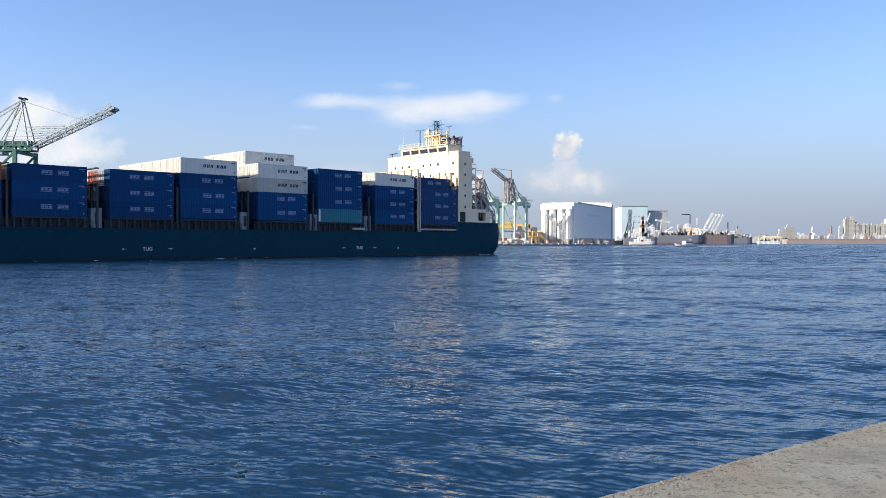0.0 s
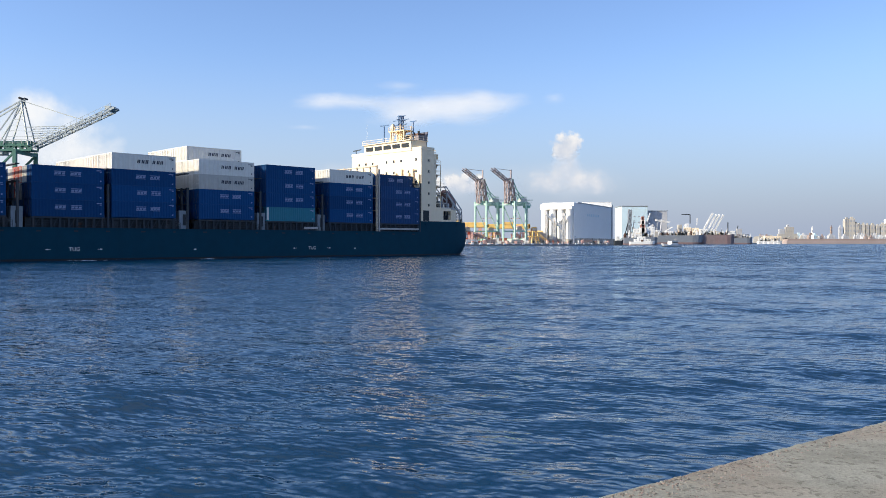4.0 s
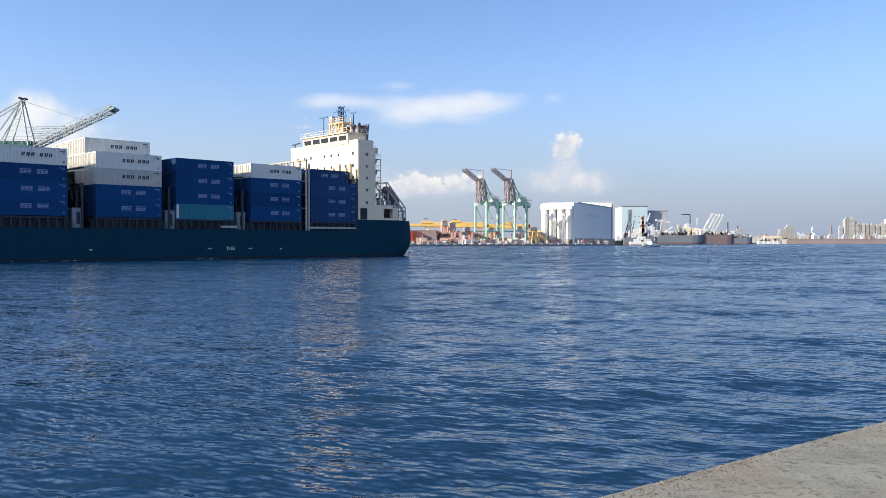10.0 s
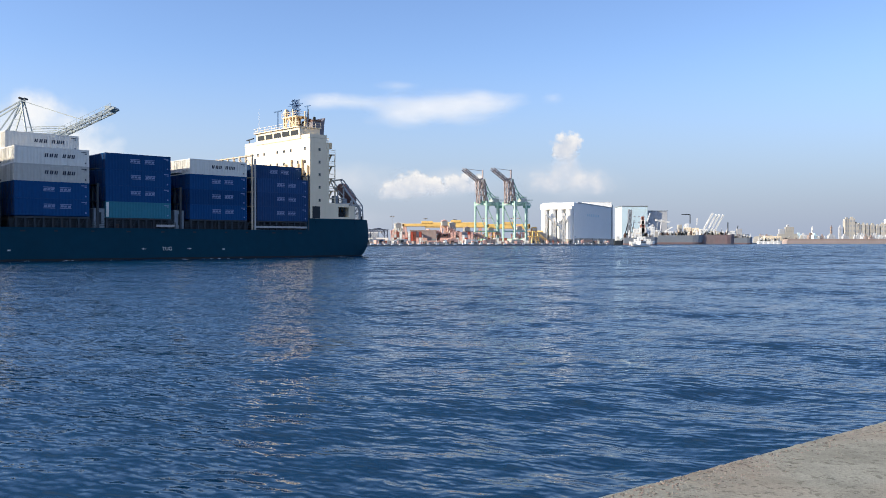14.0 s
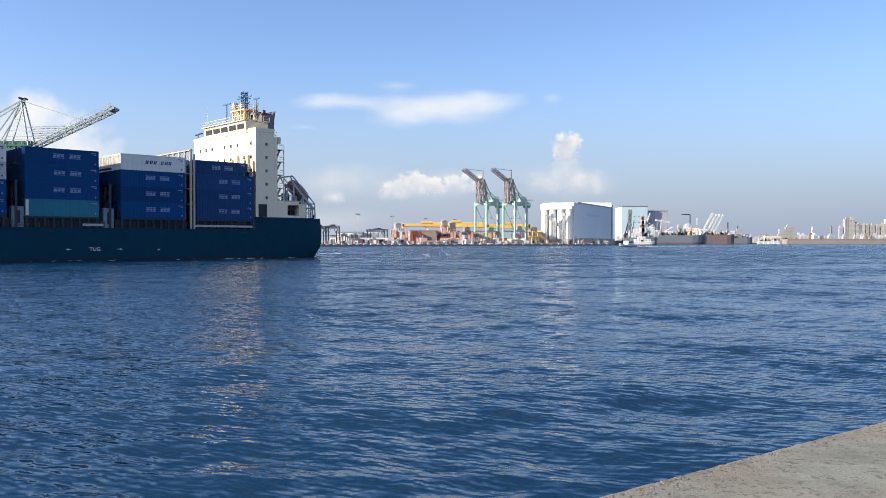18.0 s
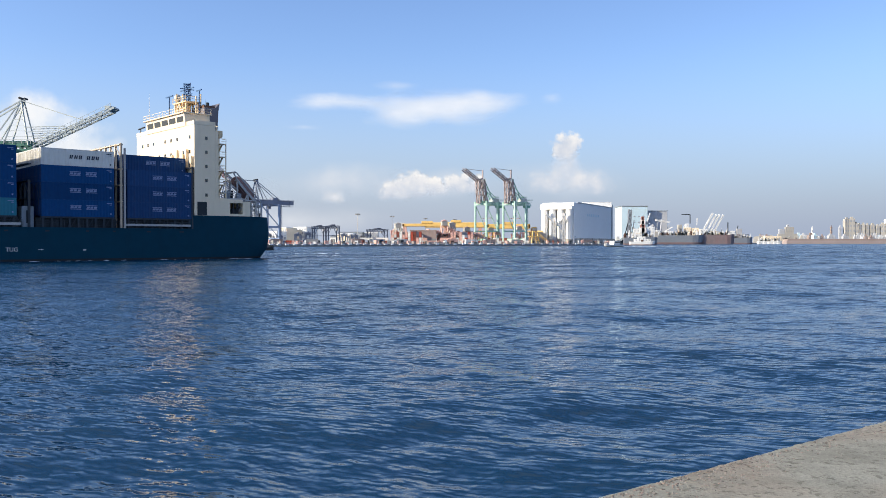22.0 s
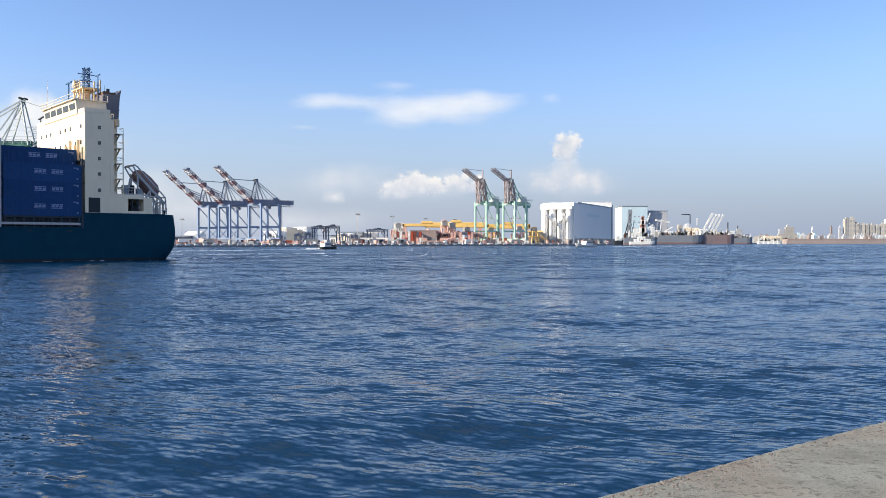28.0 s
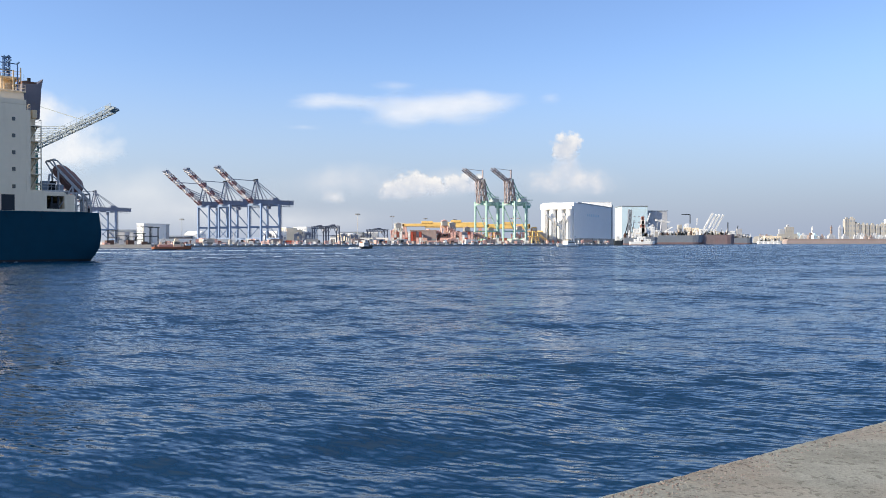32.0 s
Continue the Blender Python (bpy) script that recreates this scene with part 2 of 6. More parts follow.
CREAM = paint("cream_white_ship_paint", (0.83, 0.7, 0.51), 0.5, vary=0.04, scale=0.3, dirt=0.12, dirt_color=(0.4, 0.28, 0.15), dirt_scale=0.3)
BUFF = paint("buff_yellow_paint", (0.68, 0.52, 0.32), 0.5, vary=0.08)
FUNNEL = paint("brown_grey_funnel_paint", (0.15, 0.14, 0.16), 0.6)
MASTBLUE = paint("blue_grey_mast_paint", (0.06, 0.13, 0.26), 0.5)
RUST = paint("rust_brown_steel", (0.13, 0.07, 0.05), 0.75, vary=0.3)
LASH = paint("lashing_bridge_steel", (0.035, 0.047, 0.06), 0.7, vary=0.25, dirt=0.4)
GREYL = paint("light_grey_steel", (0.4, 0.4, 0.4), 0.6)
# brown because the shade on the boat's side is mixed into the colour
BOAT_SHADE = paint("lifeboat_shaded_brown", (0.22, 0.125, 0.11), 0.45)
MARK = paint("white_hull_marking", (0.72, 0.74, 0.72), 0.6, vary=0.1)
C_BLUE = paint("container_blue", (0.003, 0.054, 0.168), 0.6, spec=0.12, vary=0.12, scale=0.4, per_object=0.2, dirt=0.18, dirt_color=(0.015, 0.035, 0.07), dirt_scale=0.5)
C_FADED = paint("container_faded_blue", (0.016, 0.06, 0.165), 0.7, spec=0.12, vary=0.15, scale=0.4, per_object=0.12, dirt=0.3, dirt_color=(0.05, 0.06, 0.08), dirt_scale=0.5)
C_WHITE = paint("container_white", (0.66, 0.65, 0.61), 0.5, vary=0.06, scale=0.4, per_object=0.06, dirt=0.2, dirt_color=(0.35, 0.24, 0.15), dirt_scale=0.5)
C_DULL = paint("container_dull_white", (0.46, 0.45, 0.42), 0.6, vary=0.08, scale=0.4, dirt=0.3, dirt_color=(0.25, 0.2, 0.15), dirt_scale=0.5)
C_TEAL = paint("container_teal", (0.008, 0.155, 0.225), 0.5, vary=0.1, scale=0.4)
C_RED = paint("container_orange_red", (0.36, 0.06, 0.03), 0.55, vary=0.15, scale=0.4, per_object=0.15)
C_BROWN = paint("container_brown", (0.2, 0.055, 0.035), 0.6, vary=0.15, scale=0.4, per_object=0.2)
C_GREY = paint("container_grey", (0.3, 0.32, 0.33), 0.55, vary=0.15, scale=0.4, per_object=0.2)
L_BLUE = paint("pale_blue_lettering", (0.2, 0.27, 0.44), 0.6)
L_DARK = paint("dark_navy_lettering", (0.02, 0.03, 0.06), 0.6)
STS_BLUE = paint("crane_blue_paint", (0.17, 0.24, 0.37), 0.5, vary=0.1, scale=0.1)
STS_BAND = paint("crane_dull_red_paint", (0.2, 0.1, 0.11), 0.6, vary=0.15, scale=0.1)
STS_PALE = paint("crane_off_white_paint", (0.62, 0.6, 0.6), 0.6, vary=0.1, scale=0.1)
WALLC = paint("pale_blue_wall_sheet", (0.5, 0.64, 0.7), 0.7, vary=0.05, scale=0.1, dirt=0.15, dirt_color=(0.3, 0.32, 0.34), dirt_scale=0.05)
STS_BLUE_D = paint("crane_grey_blue_paint", (0.17, 0.2, 0.27), 0.5, vary=0.1, scale=0.1)
STS_GREEN = paint("crane_green_paint", (0.33, 0.52, 0.44), 0.5, vary=0.1, scale=0.1)
STS_GREEN_D = paint("crane_deep_green_paint", (0.16, 0.36, 0.29), 0.5, vary=0.1, scale=0.1)
STS_GREEN_N = paint("crane_dark_green_paint", (0.045, 0.15, 0.115), 0.55, vary=0.15, scale=0.2)
STS_WHITE = paint("crane_pale_grey_paint", (0.42, 0.46, 0.45), 0.5, vary=0.1, scale=0.1)
STS_RED = paint("crane_red_brown_paint", (0.27, 0.22, 0.22), 0.6, vary=0.2, scale=0.1)
YELLOW = paint("crane_yellow_paint", (0.76, 0.5, 0.16), 0.5, vary=0.1, scale=0.1)
BRICK = paint("red_orange_steel", (0.6, 0.36, 0.3), 0.6, vary=0.2, scale=0.1)
WALLW = paint("white_building_wall", (0.75, 0.75, 0.73), 0.8, vary=0.06, scale=0.1, dirt=0.15, dirt_color=(0.3, 0.28, 0.26), dirt_scale=0.05)
WALLG = paint("grey_building_wall", (0.42, 0.43, 0.45), 0.8, vary=0.08, scale=0.1)
WALLT = paint("tan_building_wall", (0.4, 0.38, 0.34), 0.8, vary=0.1, scale=0.1)
WALLB = paint("brown_building_wall", (0.28, 0.22, 0.2), 0.8, vary=0.15, scale=0.1)
WALLS = paint("clean_white_concrete", (0.74, 0.75, 0.75), 0.85, vary=0.04, scale=0.05)
ROOFG = paint("grey_roof_sheet", (0.2, 0.22, 0.23), 0.7, vary=0.1, scale=0.1)
NAVY = paint("grey_ship_paint", (0.2, 0.225, 0.26), 0.6, vary=0.1, scale=0.1)
SHIPRED = paint("red_antifouling_paint", (0.25, 0.17, 0.165), 0.7, vary=0.15, scale=0.1)
MASTRED = paint("faded_mast_red_paint", (0.42, 0.21, 0.18), 0.6, vary=0.1, scale=0.1)
DULLRED = paint("dull_red_brown_ship_paint", (0.2, 0.16, 0.165), 0.7, vary=0.2, scale=0.1, dirt=0.3, dirt_color=(0.28, 0.12, 0.11), dirt_scale=0.02)
TUGORANGE = paint("orange_boat_paint", (0.48, 0.17, 0.08), 0.5, vary=0.1, scale=0.3)
PANEW = paint("far_window_band", (0.3, 0.32, 0.35), 0.4, vary=0.1)
PINKROCK = paint("pinkish_breakwater_concrete", (0.33, 0.275, 0.26), 0.9, vary=0.15, scale=0.1)
RTGDARK = paint("dark_navy_gantry_paint", (0.07, 0.085, 0.125), 0.6, vary=0.1, scale=0.1)
POSTTAN = paint("faded_rusty_tan_paint", (0.5, 0.41, 0.31), 0.7, vary=0.3)
BARGREY = paint("dull_lock_bar_steel", (0.62, 0.59, 0.53), 0.6)
VENTGREY = paint("grey_blue_deck_paint", (0.2, 0.24, 0.28), 0.7, vary=0.15)
BARBLUE = paint("blue_lock_bar_paint", (0.008, 0.035, 0.12), 0.6)
GRIT = grit_material()
RUBBER = paint("black_rubber", (0.02, 0.02, 0.02), 0.9)


# ---- building helpers ----
class Shape:
    """Collects boxes, bars and prisms into one mesh."""

    def __init__(self):
        self.v, self.f = [], []

    def add(self, verts, faces):
        k = len(self.v)
        self.v += [tuple(p) for p in verts]
        self.f += [tuple(i + k for i in q) for q in faces]
        return self

    def box(self, x0, x1, y0, y1, z0, z1):
        return self.add([(x0, y0, z0), (x1, y0, z0), (x1, y1, z0), (x0, y1, z0), (x0, y0, z1), (x1, y0, z1), (x1, y1, z1), (x0, y1, z1)],
                        [(3, 2, 1, 0), (4, 5, 6, 7), (0, 1, 5, 4), (1, 2, 6, 5), (2, 3, 7, 6), (3, 0, 4, 7)])

    def bar(self, p, q, w, h=None):
        """A square bar from p to q, w wide and h high."""
        p, q, h = Vector(p), Vector(q), h or w
        d = (q - p).normalized()
        side = d.cross(Vector((0, 0, 1)))
        side = Vector((1, 0, 0)) if side.length < 1e-3 else side.normalized()
        up = side.cross(d).normalized()
        a, b = side * w / 2, up * h / 2
        pts = [o + s for o in (p, q) for s in (-a - b, a - b, a + b, b - a)]
        return self.add(pts, [(0, 1, 2, 3), (7, 6, 5, 4), (0, 4, 5, 1), (1, 5, 6, 2), (2, 6, 7, 3), (3, 7, 4, 0)])

    def tube(self, p, q, r, r2=None, n=10):
        p, q, r2 = Vector(p), Vector(q), r if r2 is None else r2
        d = (q - p).normalized()
        side = d.orthogonal().normalized()
        up = d.cross(side)
        ring = [side * math.cos(2 * math.pi * i / n) + up * math.sin(2 * math.pi * i / n) for i in range(n)]
        pts = [p + c * r for c in ring] + [q + c * r2 for c in ring]
        faces = [(i, (i + 1) % n, n + (i + 1) % n, n + i) for i in range(n)]
        return self.add(pts, faces + [tuple(range(n - 1, -1, -1)), tuple(range(n, 2 * n))])

    def prism(self, outline, y0, y1):
        """An outline in x, z pushed through from y0 to y1."""
        n = len(outline)
        pts = [(x, y0, z) for x, z in outline] + [(x, y1, z) for x, z in outline]
        return self.add(pts, [tuple(range(n)), tuple(range(2 * n - 1, n - 1, -1))] + [(i, n + i, n + (i + 1) % n, (i + 1) % n) for i in range(n)])

    def slab(self, outline, z0, z1):
        """An outline in x, y raised from z0 to z1."""
        n = len(outline)
        pts = [(x, y, z0) for x, y in outline] + [(x, y, z1) for x, y in outline]
        return self.add(pts, [tuple(range(n - 1, -1, -1)), tuple(range(n, 2 * n))] + [(i, (i + 1) % n, n + (i + 1) % n, n + i) for i in range(n)])

    def ball(self, c, r, n=8, sz=1.0):
        pts = [Vector(c) + Vector((r * math.sin(math.pi * j / n) * math.cos(math.pi * i / n), r * math.sin(math.pi * j / n) * math.sin(math.pi * i / n), sz * r * math.cos(math.pi * j / n)))
               for j in range(n + 1) for i in range(2 * n)]
        k = 2 * n
        return self.add(pts, [(j * k + i, (j + 1) * k + i, (j + 1) * k + (i + 1) % k, j * k + (i + 1) % k) for j in range(n) for i in range(k)])

    def truss(self, p, q, w, h, bays, r):
        """A four-chord lattice beam from p to q."""
        p, q = Vector(p), Vector(q)
        d = (q - p).normalized()
        side = d.cross(Vector((0, 0, 1)))
        side = Vector((0, 1, 0)) if side.length < 1e-3 else side.normalized()
        up = side.cross(d).normalized()
        cs = [side * a * w / 2 + up * b * h / 2 for a, b in ((-1, -1), (1, -1), (1, 1), (-1, 1))]
        for c in cs:
            self.bar(p + c, q + c, r)
        for i in range(bays):
            a, b = p.lerp(q, i / bays), p.lerp(q, (i + 1) / bays)
            for j in range(4):
                c, e = cs[j], cs[(j + 1) % 4]
                self.bar(a + c, a + e, r * 0.7)
                self.bar(a + (c if i % 2 else e), b + (e if i % 2 else c), r * 0.7)
        return self

    def mesh(self, name, mat, bevel=0.0, smooth=False):
        me = bpy.data.meshes.new(name)
        me.from_pydata(self.v, [], self.f)
        bm = bmesh.new()
        bm.from_mesh(me)
        bmesh.ops.recalc_face_normals(bm, faces=bm.faces)
        if bevel:
            bmesh.ops.bevel(bm, geom=[e for e in bm.edges if len(e.link_faces) == 2 and e.calc_face_angle(0) > 0.6], offset=bevel, segments=1, affect="EDGES", clamp_overlap=True)
        bm.to_mesh(me)
        bm.free()
        me.materials.append(mat)
        if smooth:
            me.shade_smooth()
        return me


def part(name, shape, material, parent, label="", bevel=0.0, smooth=False):
    ob = new(name, shape if isinstance(shape, bpy.types.Mesh) else shape.mesh(name, material, bevel, smooth))
    ob.parent = parent
    return tagged(ob, label)


def thing(name, m, label, category, group=""):
    ob = new(name)
    ob.empty_display_size = 0.5
    ob.matrix_basis = m
    return tagged(ob, label, category, group)


def solid(name, shape, material, label, category, m=None, group="", kind="", bevel=0.0, smooth=False):
    ob = new(name, shape.mesh(name, material, bevel, smooth))
    if m is not None:
        ob.matrix_basis = m
    return tagged(ob, label, category, group, kind)


F = 1483.5


def across(x, depth):
    """Metres to the side, at that depth, of a sight line through column x of a picture 1568 wide."""
    return (x - 784) / F * depth


def height(y, depth):
    return EYE + (429.2 - y) / F * depth


# ---- water: one sheet out to the horizon, with real waves near the quay ----
def spread(a, b, step, limit, grow):
    out = [a]
    while out[-1] < b:
        out.append(out[-1] + step)
        step = min(step * grow, limit)
    return out


def water_sheet():
    rng = random.Random(4)
    ys = [-120, -60, -30, -10] + spread(4, 640, 0.085, 0.72, 1.012)
    ys += spread(ys[-1] + 1, 4600, 1.0, 400, 1.03)
    side = spread(0, 330, 0.2, 1.5, 1.012)
    side += spread(side[-1] + 2, 4300, 2.0, 500, 1.05)
    xs = [-x for x in reversed(side[1:])] + side
    X, Y = np.meshgrid(np.array(xs), np.array(ys))
    Z = np.zeros_like(X)
    gap_y = np.gradient(np.array(ys))[:, None]
    gap_x = np.gradient(np.array(xs))[None, :]
    # chop: longest and shortest wave, how many, steepness of all together, heading and its spread
    for short, long, many, steep, heading, fan in ((6.0, 16.0, 9, 0.024, 98, 32), (2.2, 6.0, 18, 0.026, 102, 44), (0.9, 2.2, 18, 0.04, 96, 44), (0.35, 0.9, 14, 0.07, 104, 22)):
        for i in range(many):
            wl_ = short * (long / short) ** ((i + rng.random()) / many)
            ang = radians(rng.gauss(heading, fan))
            kx, ky = math.cos(ang) * 2 * math.pi / wl_, math.sin(ang) * 2 * math.pi / wl_
            amp = steep * math.sqrt(2 / many) * wl_ / (2 * math.pi) * rng.uniform(0.7, 1.3)
            keep = np.clip(1.6 - 4.0 * np.maximum(gap_y * abs(math.sin(ang)), gap_x * abs(math.cos(ang))) / wl_, 0, 1)
            ph = kx * X + ky * Y + rng.uniform(0, 6.28) + 0.9 * np.sin(X * 0.11 + 1.7 * i) + 0.7 * np.sin(Y * 0.07 + 2 * i)
            Z += keep * amp * (np.sin(ph) + 0.22 * np.cos(2 * ph))
    rows, cols = X.shape
    verts = np.stack([X, Y, Z], -1).reshape(-1, 3)
    idx = np.arange(rows * cols).reshape(rows, cols)
    quads = np.stack([idx[:-1, :-1], idx[:-1, 1:], idx[1:, 1:], idx[1:, :-1]], -1).reshape(-1, 4)
    me = bpy.data.meshes.new("water")
    me.vertices.add(len(verts))
    me.vertices.foreach_set("co", verts.ravel())
    me.loops.add(quads.size)
    me.loops.foreach_set("vertex_index", quads.ravel())
    me.polygons.add(len(quads))
    me.polygons.foreach_set("loop_start", np.arange(0, quads.size, 4))
    me.polygons.foreach_set("use_smooth", np.ones(len(quads), dtype=bool))
    me.update(calc_edges=True)
    me.materials.append(WATER)
    return tagged(new("water", me), "choppy dark blue harbour water with small wind waves", "water", kind="structure")


WATER_SHEET = water_sheet()


# ---- the quay underfoot ----
def near_quay():
    along, out = Vector((0.8, 0.6)), Vector((-0.6, 0.8))
    foot = out * 3.6
    top = 1.6
    rng = random.Random(9)
    edge, s = [], -70.0
    while s < 160:
        near = -3 < s < 16
        edge.append((s, rng.uniform(-0.014, 0.006) if near else 0.0))
        s += rng.uniform(0.02, 0.07) if near else 4.0
    sh = Shape()
    def at(s, o, z):
        p = foot + along * s + out * o
        return (p.x, p.y, z)
    profile = [(-90, top + 0.0), (-0.45, top), (-0.045, top - 0.004), (0.0, top - 0.03), (0.02, top - 0.4), (0.02, -2.5)]
    n = len(profile)
    pts, faces = [], []
    for s, j in edge:
        for k, (o, z) in enumerate(profile):
            pts.append(at(s, o + (j if 2 <= k <= 3 else 0), z + (rng.uniform(-0.008, 0.006) if k == 3 else rng.uniform(-0.002, 0.001) if k == 2 else 0)))
    for i in range(len(edge) - 1):
        for k in range(n - 1):
            a = i * n + k
            faces.append((a, a + 1, a + n + 1, a + n))
    sh.add(pts, faces)
    q = solid("quay_edge", sh, CONCRETE, "pale weathered concrete quay edge beside the water", "quay", kind="structure")
    # loose grit and broken shell along the edge
    chips = Shape()
    r = random.Random(12)
    for i in range(3200):
        s, o = r.uniform(-2, 14), -abs(r.gauss(0, 0.16)) - 0.07
        if r.random() < 0.45:
            s, o = r.uniform(-2.0, 5.5), -0.06 - r.uniform(0.0, 0.5) ** 1.4
        w, h, a = r.uniform(0.004, 0.017), r.uniform(0.001, 0.006), r.uniform(0, 3.14)
        base = [at(s + w * math.cos(a + k * 1.571) * r.uniform(0.7, 1.4), o + w * math.sin(a + k * 1.571), top - 0.004) for k in range(4)]
        chips.add(base + [at(s + r.uniform(-0.3, 0.3) * w, o, top + h)], [(0, 1, 4), (1, 2, 4), (2, 3, 4), (3, 0, 4)])
    solid("grit", chips, GRIT, "loose grit and pinkish shell bits along the quay edge", "grit", kind="stuff")
    return q


near_quay()


# ---- far shore: ground, quay wall ----
SHORE = [(across(175, 437), 437), (across(268, 437), 437), (across(276, 530), 530), (across(500, 585), 585), (across(700, 660), 660), (across(900, 730), 730), (across(1080, 850), 850), (across(1092, 1500), 1500), (across(1350, 1900), 1900), (across(1700, 2300), 2300), (2300, 3000), (2300, 4300), (-2600, 4300), (-2600, 360), (-330, 330), (-240, 400)]
solid("far_ground", Shape().slab(SHORE, -3.0, 2.0), QUAY, "grey concrete port ground behind the far quay wall", "ground", kind="structure")


# ---- the container ship: x runs aft from the stern corner, y inboard from the port side, z up ----
BEAM = 27.0


def ship_pose(t):
    k = t / 10
    x = 14.86 - 22.487 * k - 0.2331 * k * k
    y = 222.739 - 23.208 * k - 0.4401 * k * k
    return pose(x, y, 0, 0, 0, 90 - (47.023 + 1.77 * (t - 16) / 16))


MOVING = []          # things that sail with the ship: (object, pose on the ship)
SHIP = thing("container_ship", ship_pose(0), "dark teal container ship under way with cream bridge house", "ship")


def hull():
    half = BEAM / 2
    sh = Shape()
    stations = [(0.75, 0.0), (0.5, 0), (-0.7, 0), (-3, 0), (-6, 0), (-10, 0), (-16, 0), (-16.3, 1), (-30, 1), (-60, 1), (-100, 1), (-140, 1), (-165, 1), (-180, 1), (-190, 1), (-198, 1), (-204, 1), (-207, 1)]
    rings = []
    for s, low in stations:
        top = 5.7 if low else 8.24
        if s < -150:
            top = 5.7 + 4.5 * min(1, (-150 - s) / 40)
        ring = []
        for z in (-2.0, -0.3, 0.35, 1.0, 2.2, 4.0, 5.6, top):
            w = half
            if s > -14:                                # rounded stern corners, drawn in under the counter
                c = min(1.0, (s + 3.0) / 3.75) if s > -3 else 0
                w -= 1.1 * (c * c)
                w -= max(0.0, 2.6 - z) ** 1.5 * 0.14 * ((s + 14) / 14) ** 1.6
            if s < -120:
                k = (-120 - s) / 87
                flare = 0.25 + 0.75 * max(0, z) / top
                w *= max(0.012, 1 - k ** (1.5 + 1.6 * flare))
            tuck = 0.0
            if s > -3.1:                               # transom rakes in towards the water
                tuck = -max(0, 3.2 - z) ** 1.7 * 0.13 * (s + 3.1) / 3.1
                tuck += 0.35 * math.sin(min(1, max(0, (z - 0.5) / 8)) * math.pi) * (s + 3.1) / 3.1
            ring.append((s + tuck, w, z))
        rings.append(ring)
    n = len(rings[0])
    pts, faces = [], []
    for ring in rings:
        pts += [(s, half - w, z) for s, w, z in ring] + [(s, half + w, z) for s, w, z in reversed(ring)]
    m = 2 * n
    for i in range(len(rings) - 1):
        for j in range(m - 1):
            a = i * m + j
            faces.append((a, a + 1, a + m + 1, a + m))
    faces.append(tuple(range(m)))
    faces.append(tuple(range(len(rings) * m - m, len(rings) * m)))
    sh.add(pts, faces)
    me = sh.mesh("hull", HULL)
    me.materials.append(BOOT)
    for p in me.polygons:
        if p.center.z < 0.5 and len(p.vertices) == 4:
            p.material_index = 1
    me.shade_smooth()
    me.set_sharp_from_angle(angle=radians(40))
    return me


part("hull", hull(), HULL, SHIP, "dark teal steel hull with black waterline band")
part("rubbing_strake", Shape().box(-150, -16.4, -0.06, 0.02, 5.45, 5.72), HULL, SHIP)
part("poop_edge", Shape().box(-15.9, -1.4, -0.05, 0.03, 8.05, 8.3), HULL, SHIP)
part("main_deck", Shape().box(-196, -16.2, 3.0, BEAM - 3.0, 5.5, 5.75), DECK, SHIP, "grey-brown main deck")


def lettering(word, size, at, turn, parent, label, mat):
    cu = bpy.data.curves.new(word, "FONT")
    cu.body, cu.size, cu.align_x, cu.align_y, cu.extrude = word, size, "CENTER", "CENTER", 0.01
    tmp = bpy.data.objects.new("tmp", cu)
    scene.collection.objects.link(tmp)
    me = bpy.data.meshes.new_from_object(tmp.evaluated_get(bpy.context.evaluated_depsgraph_get()))
    bpy.data.objects.remove(tmp)
    me.materials.clear()
    me.materials.append(mat)
    ob = part("lettering", me, mat, parent, label)
    ob.matrix_basis = Matrix.Translation(at) @ turn
    return ob


for s in (-97.4, -47.4):
    lettering("TUG", 0.95, (s, -0.03, 1.95), pose(0, 0, 0, 90, 0, 0), SHIP, "white TUG lettering on the hull", MARK)
    for d in (-1, 1):
        x = s + d * 4.4
        part("arrow_mark", Shape().prism([(x - 0.4, 1.93), (x + 0.4, 1.93), (x + 0.4, 2.0), (x - 0.4, 2.0)], -0.02, 0.0).prism([(x + d * 0.08, 1.82), (x + d * 0.08, 2.1), (x + d * 0.55, 1.96)], -0.028, 0.0), MARK, SHIP, "white painted arrow")
for s in (-128, -75, -36):
    part("draught_mark", Shape().box(s, s + 0.5, -0.02, 0.0, 1.75, 1.95), MARK, SHIP)

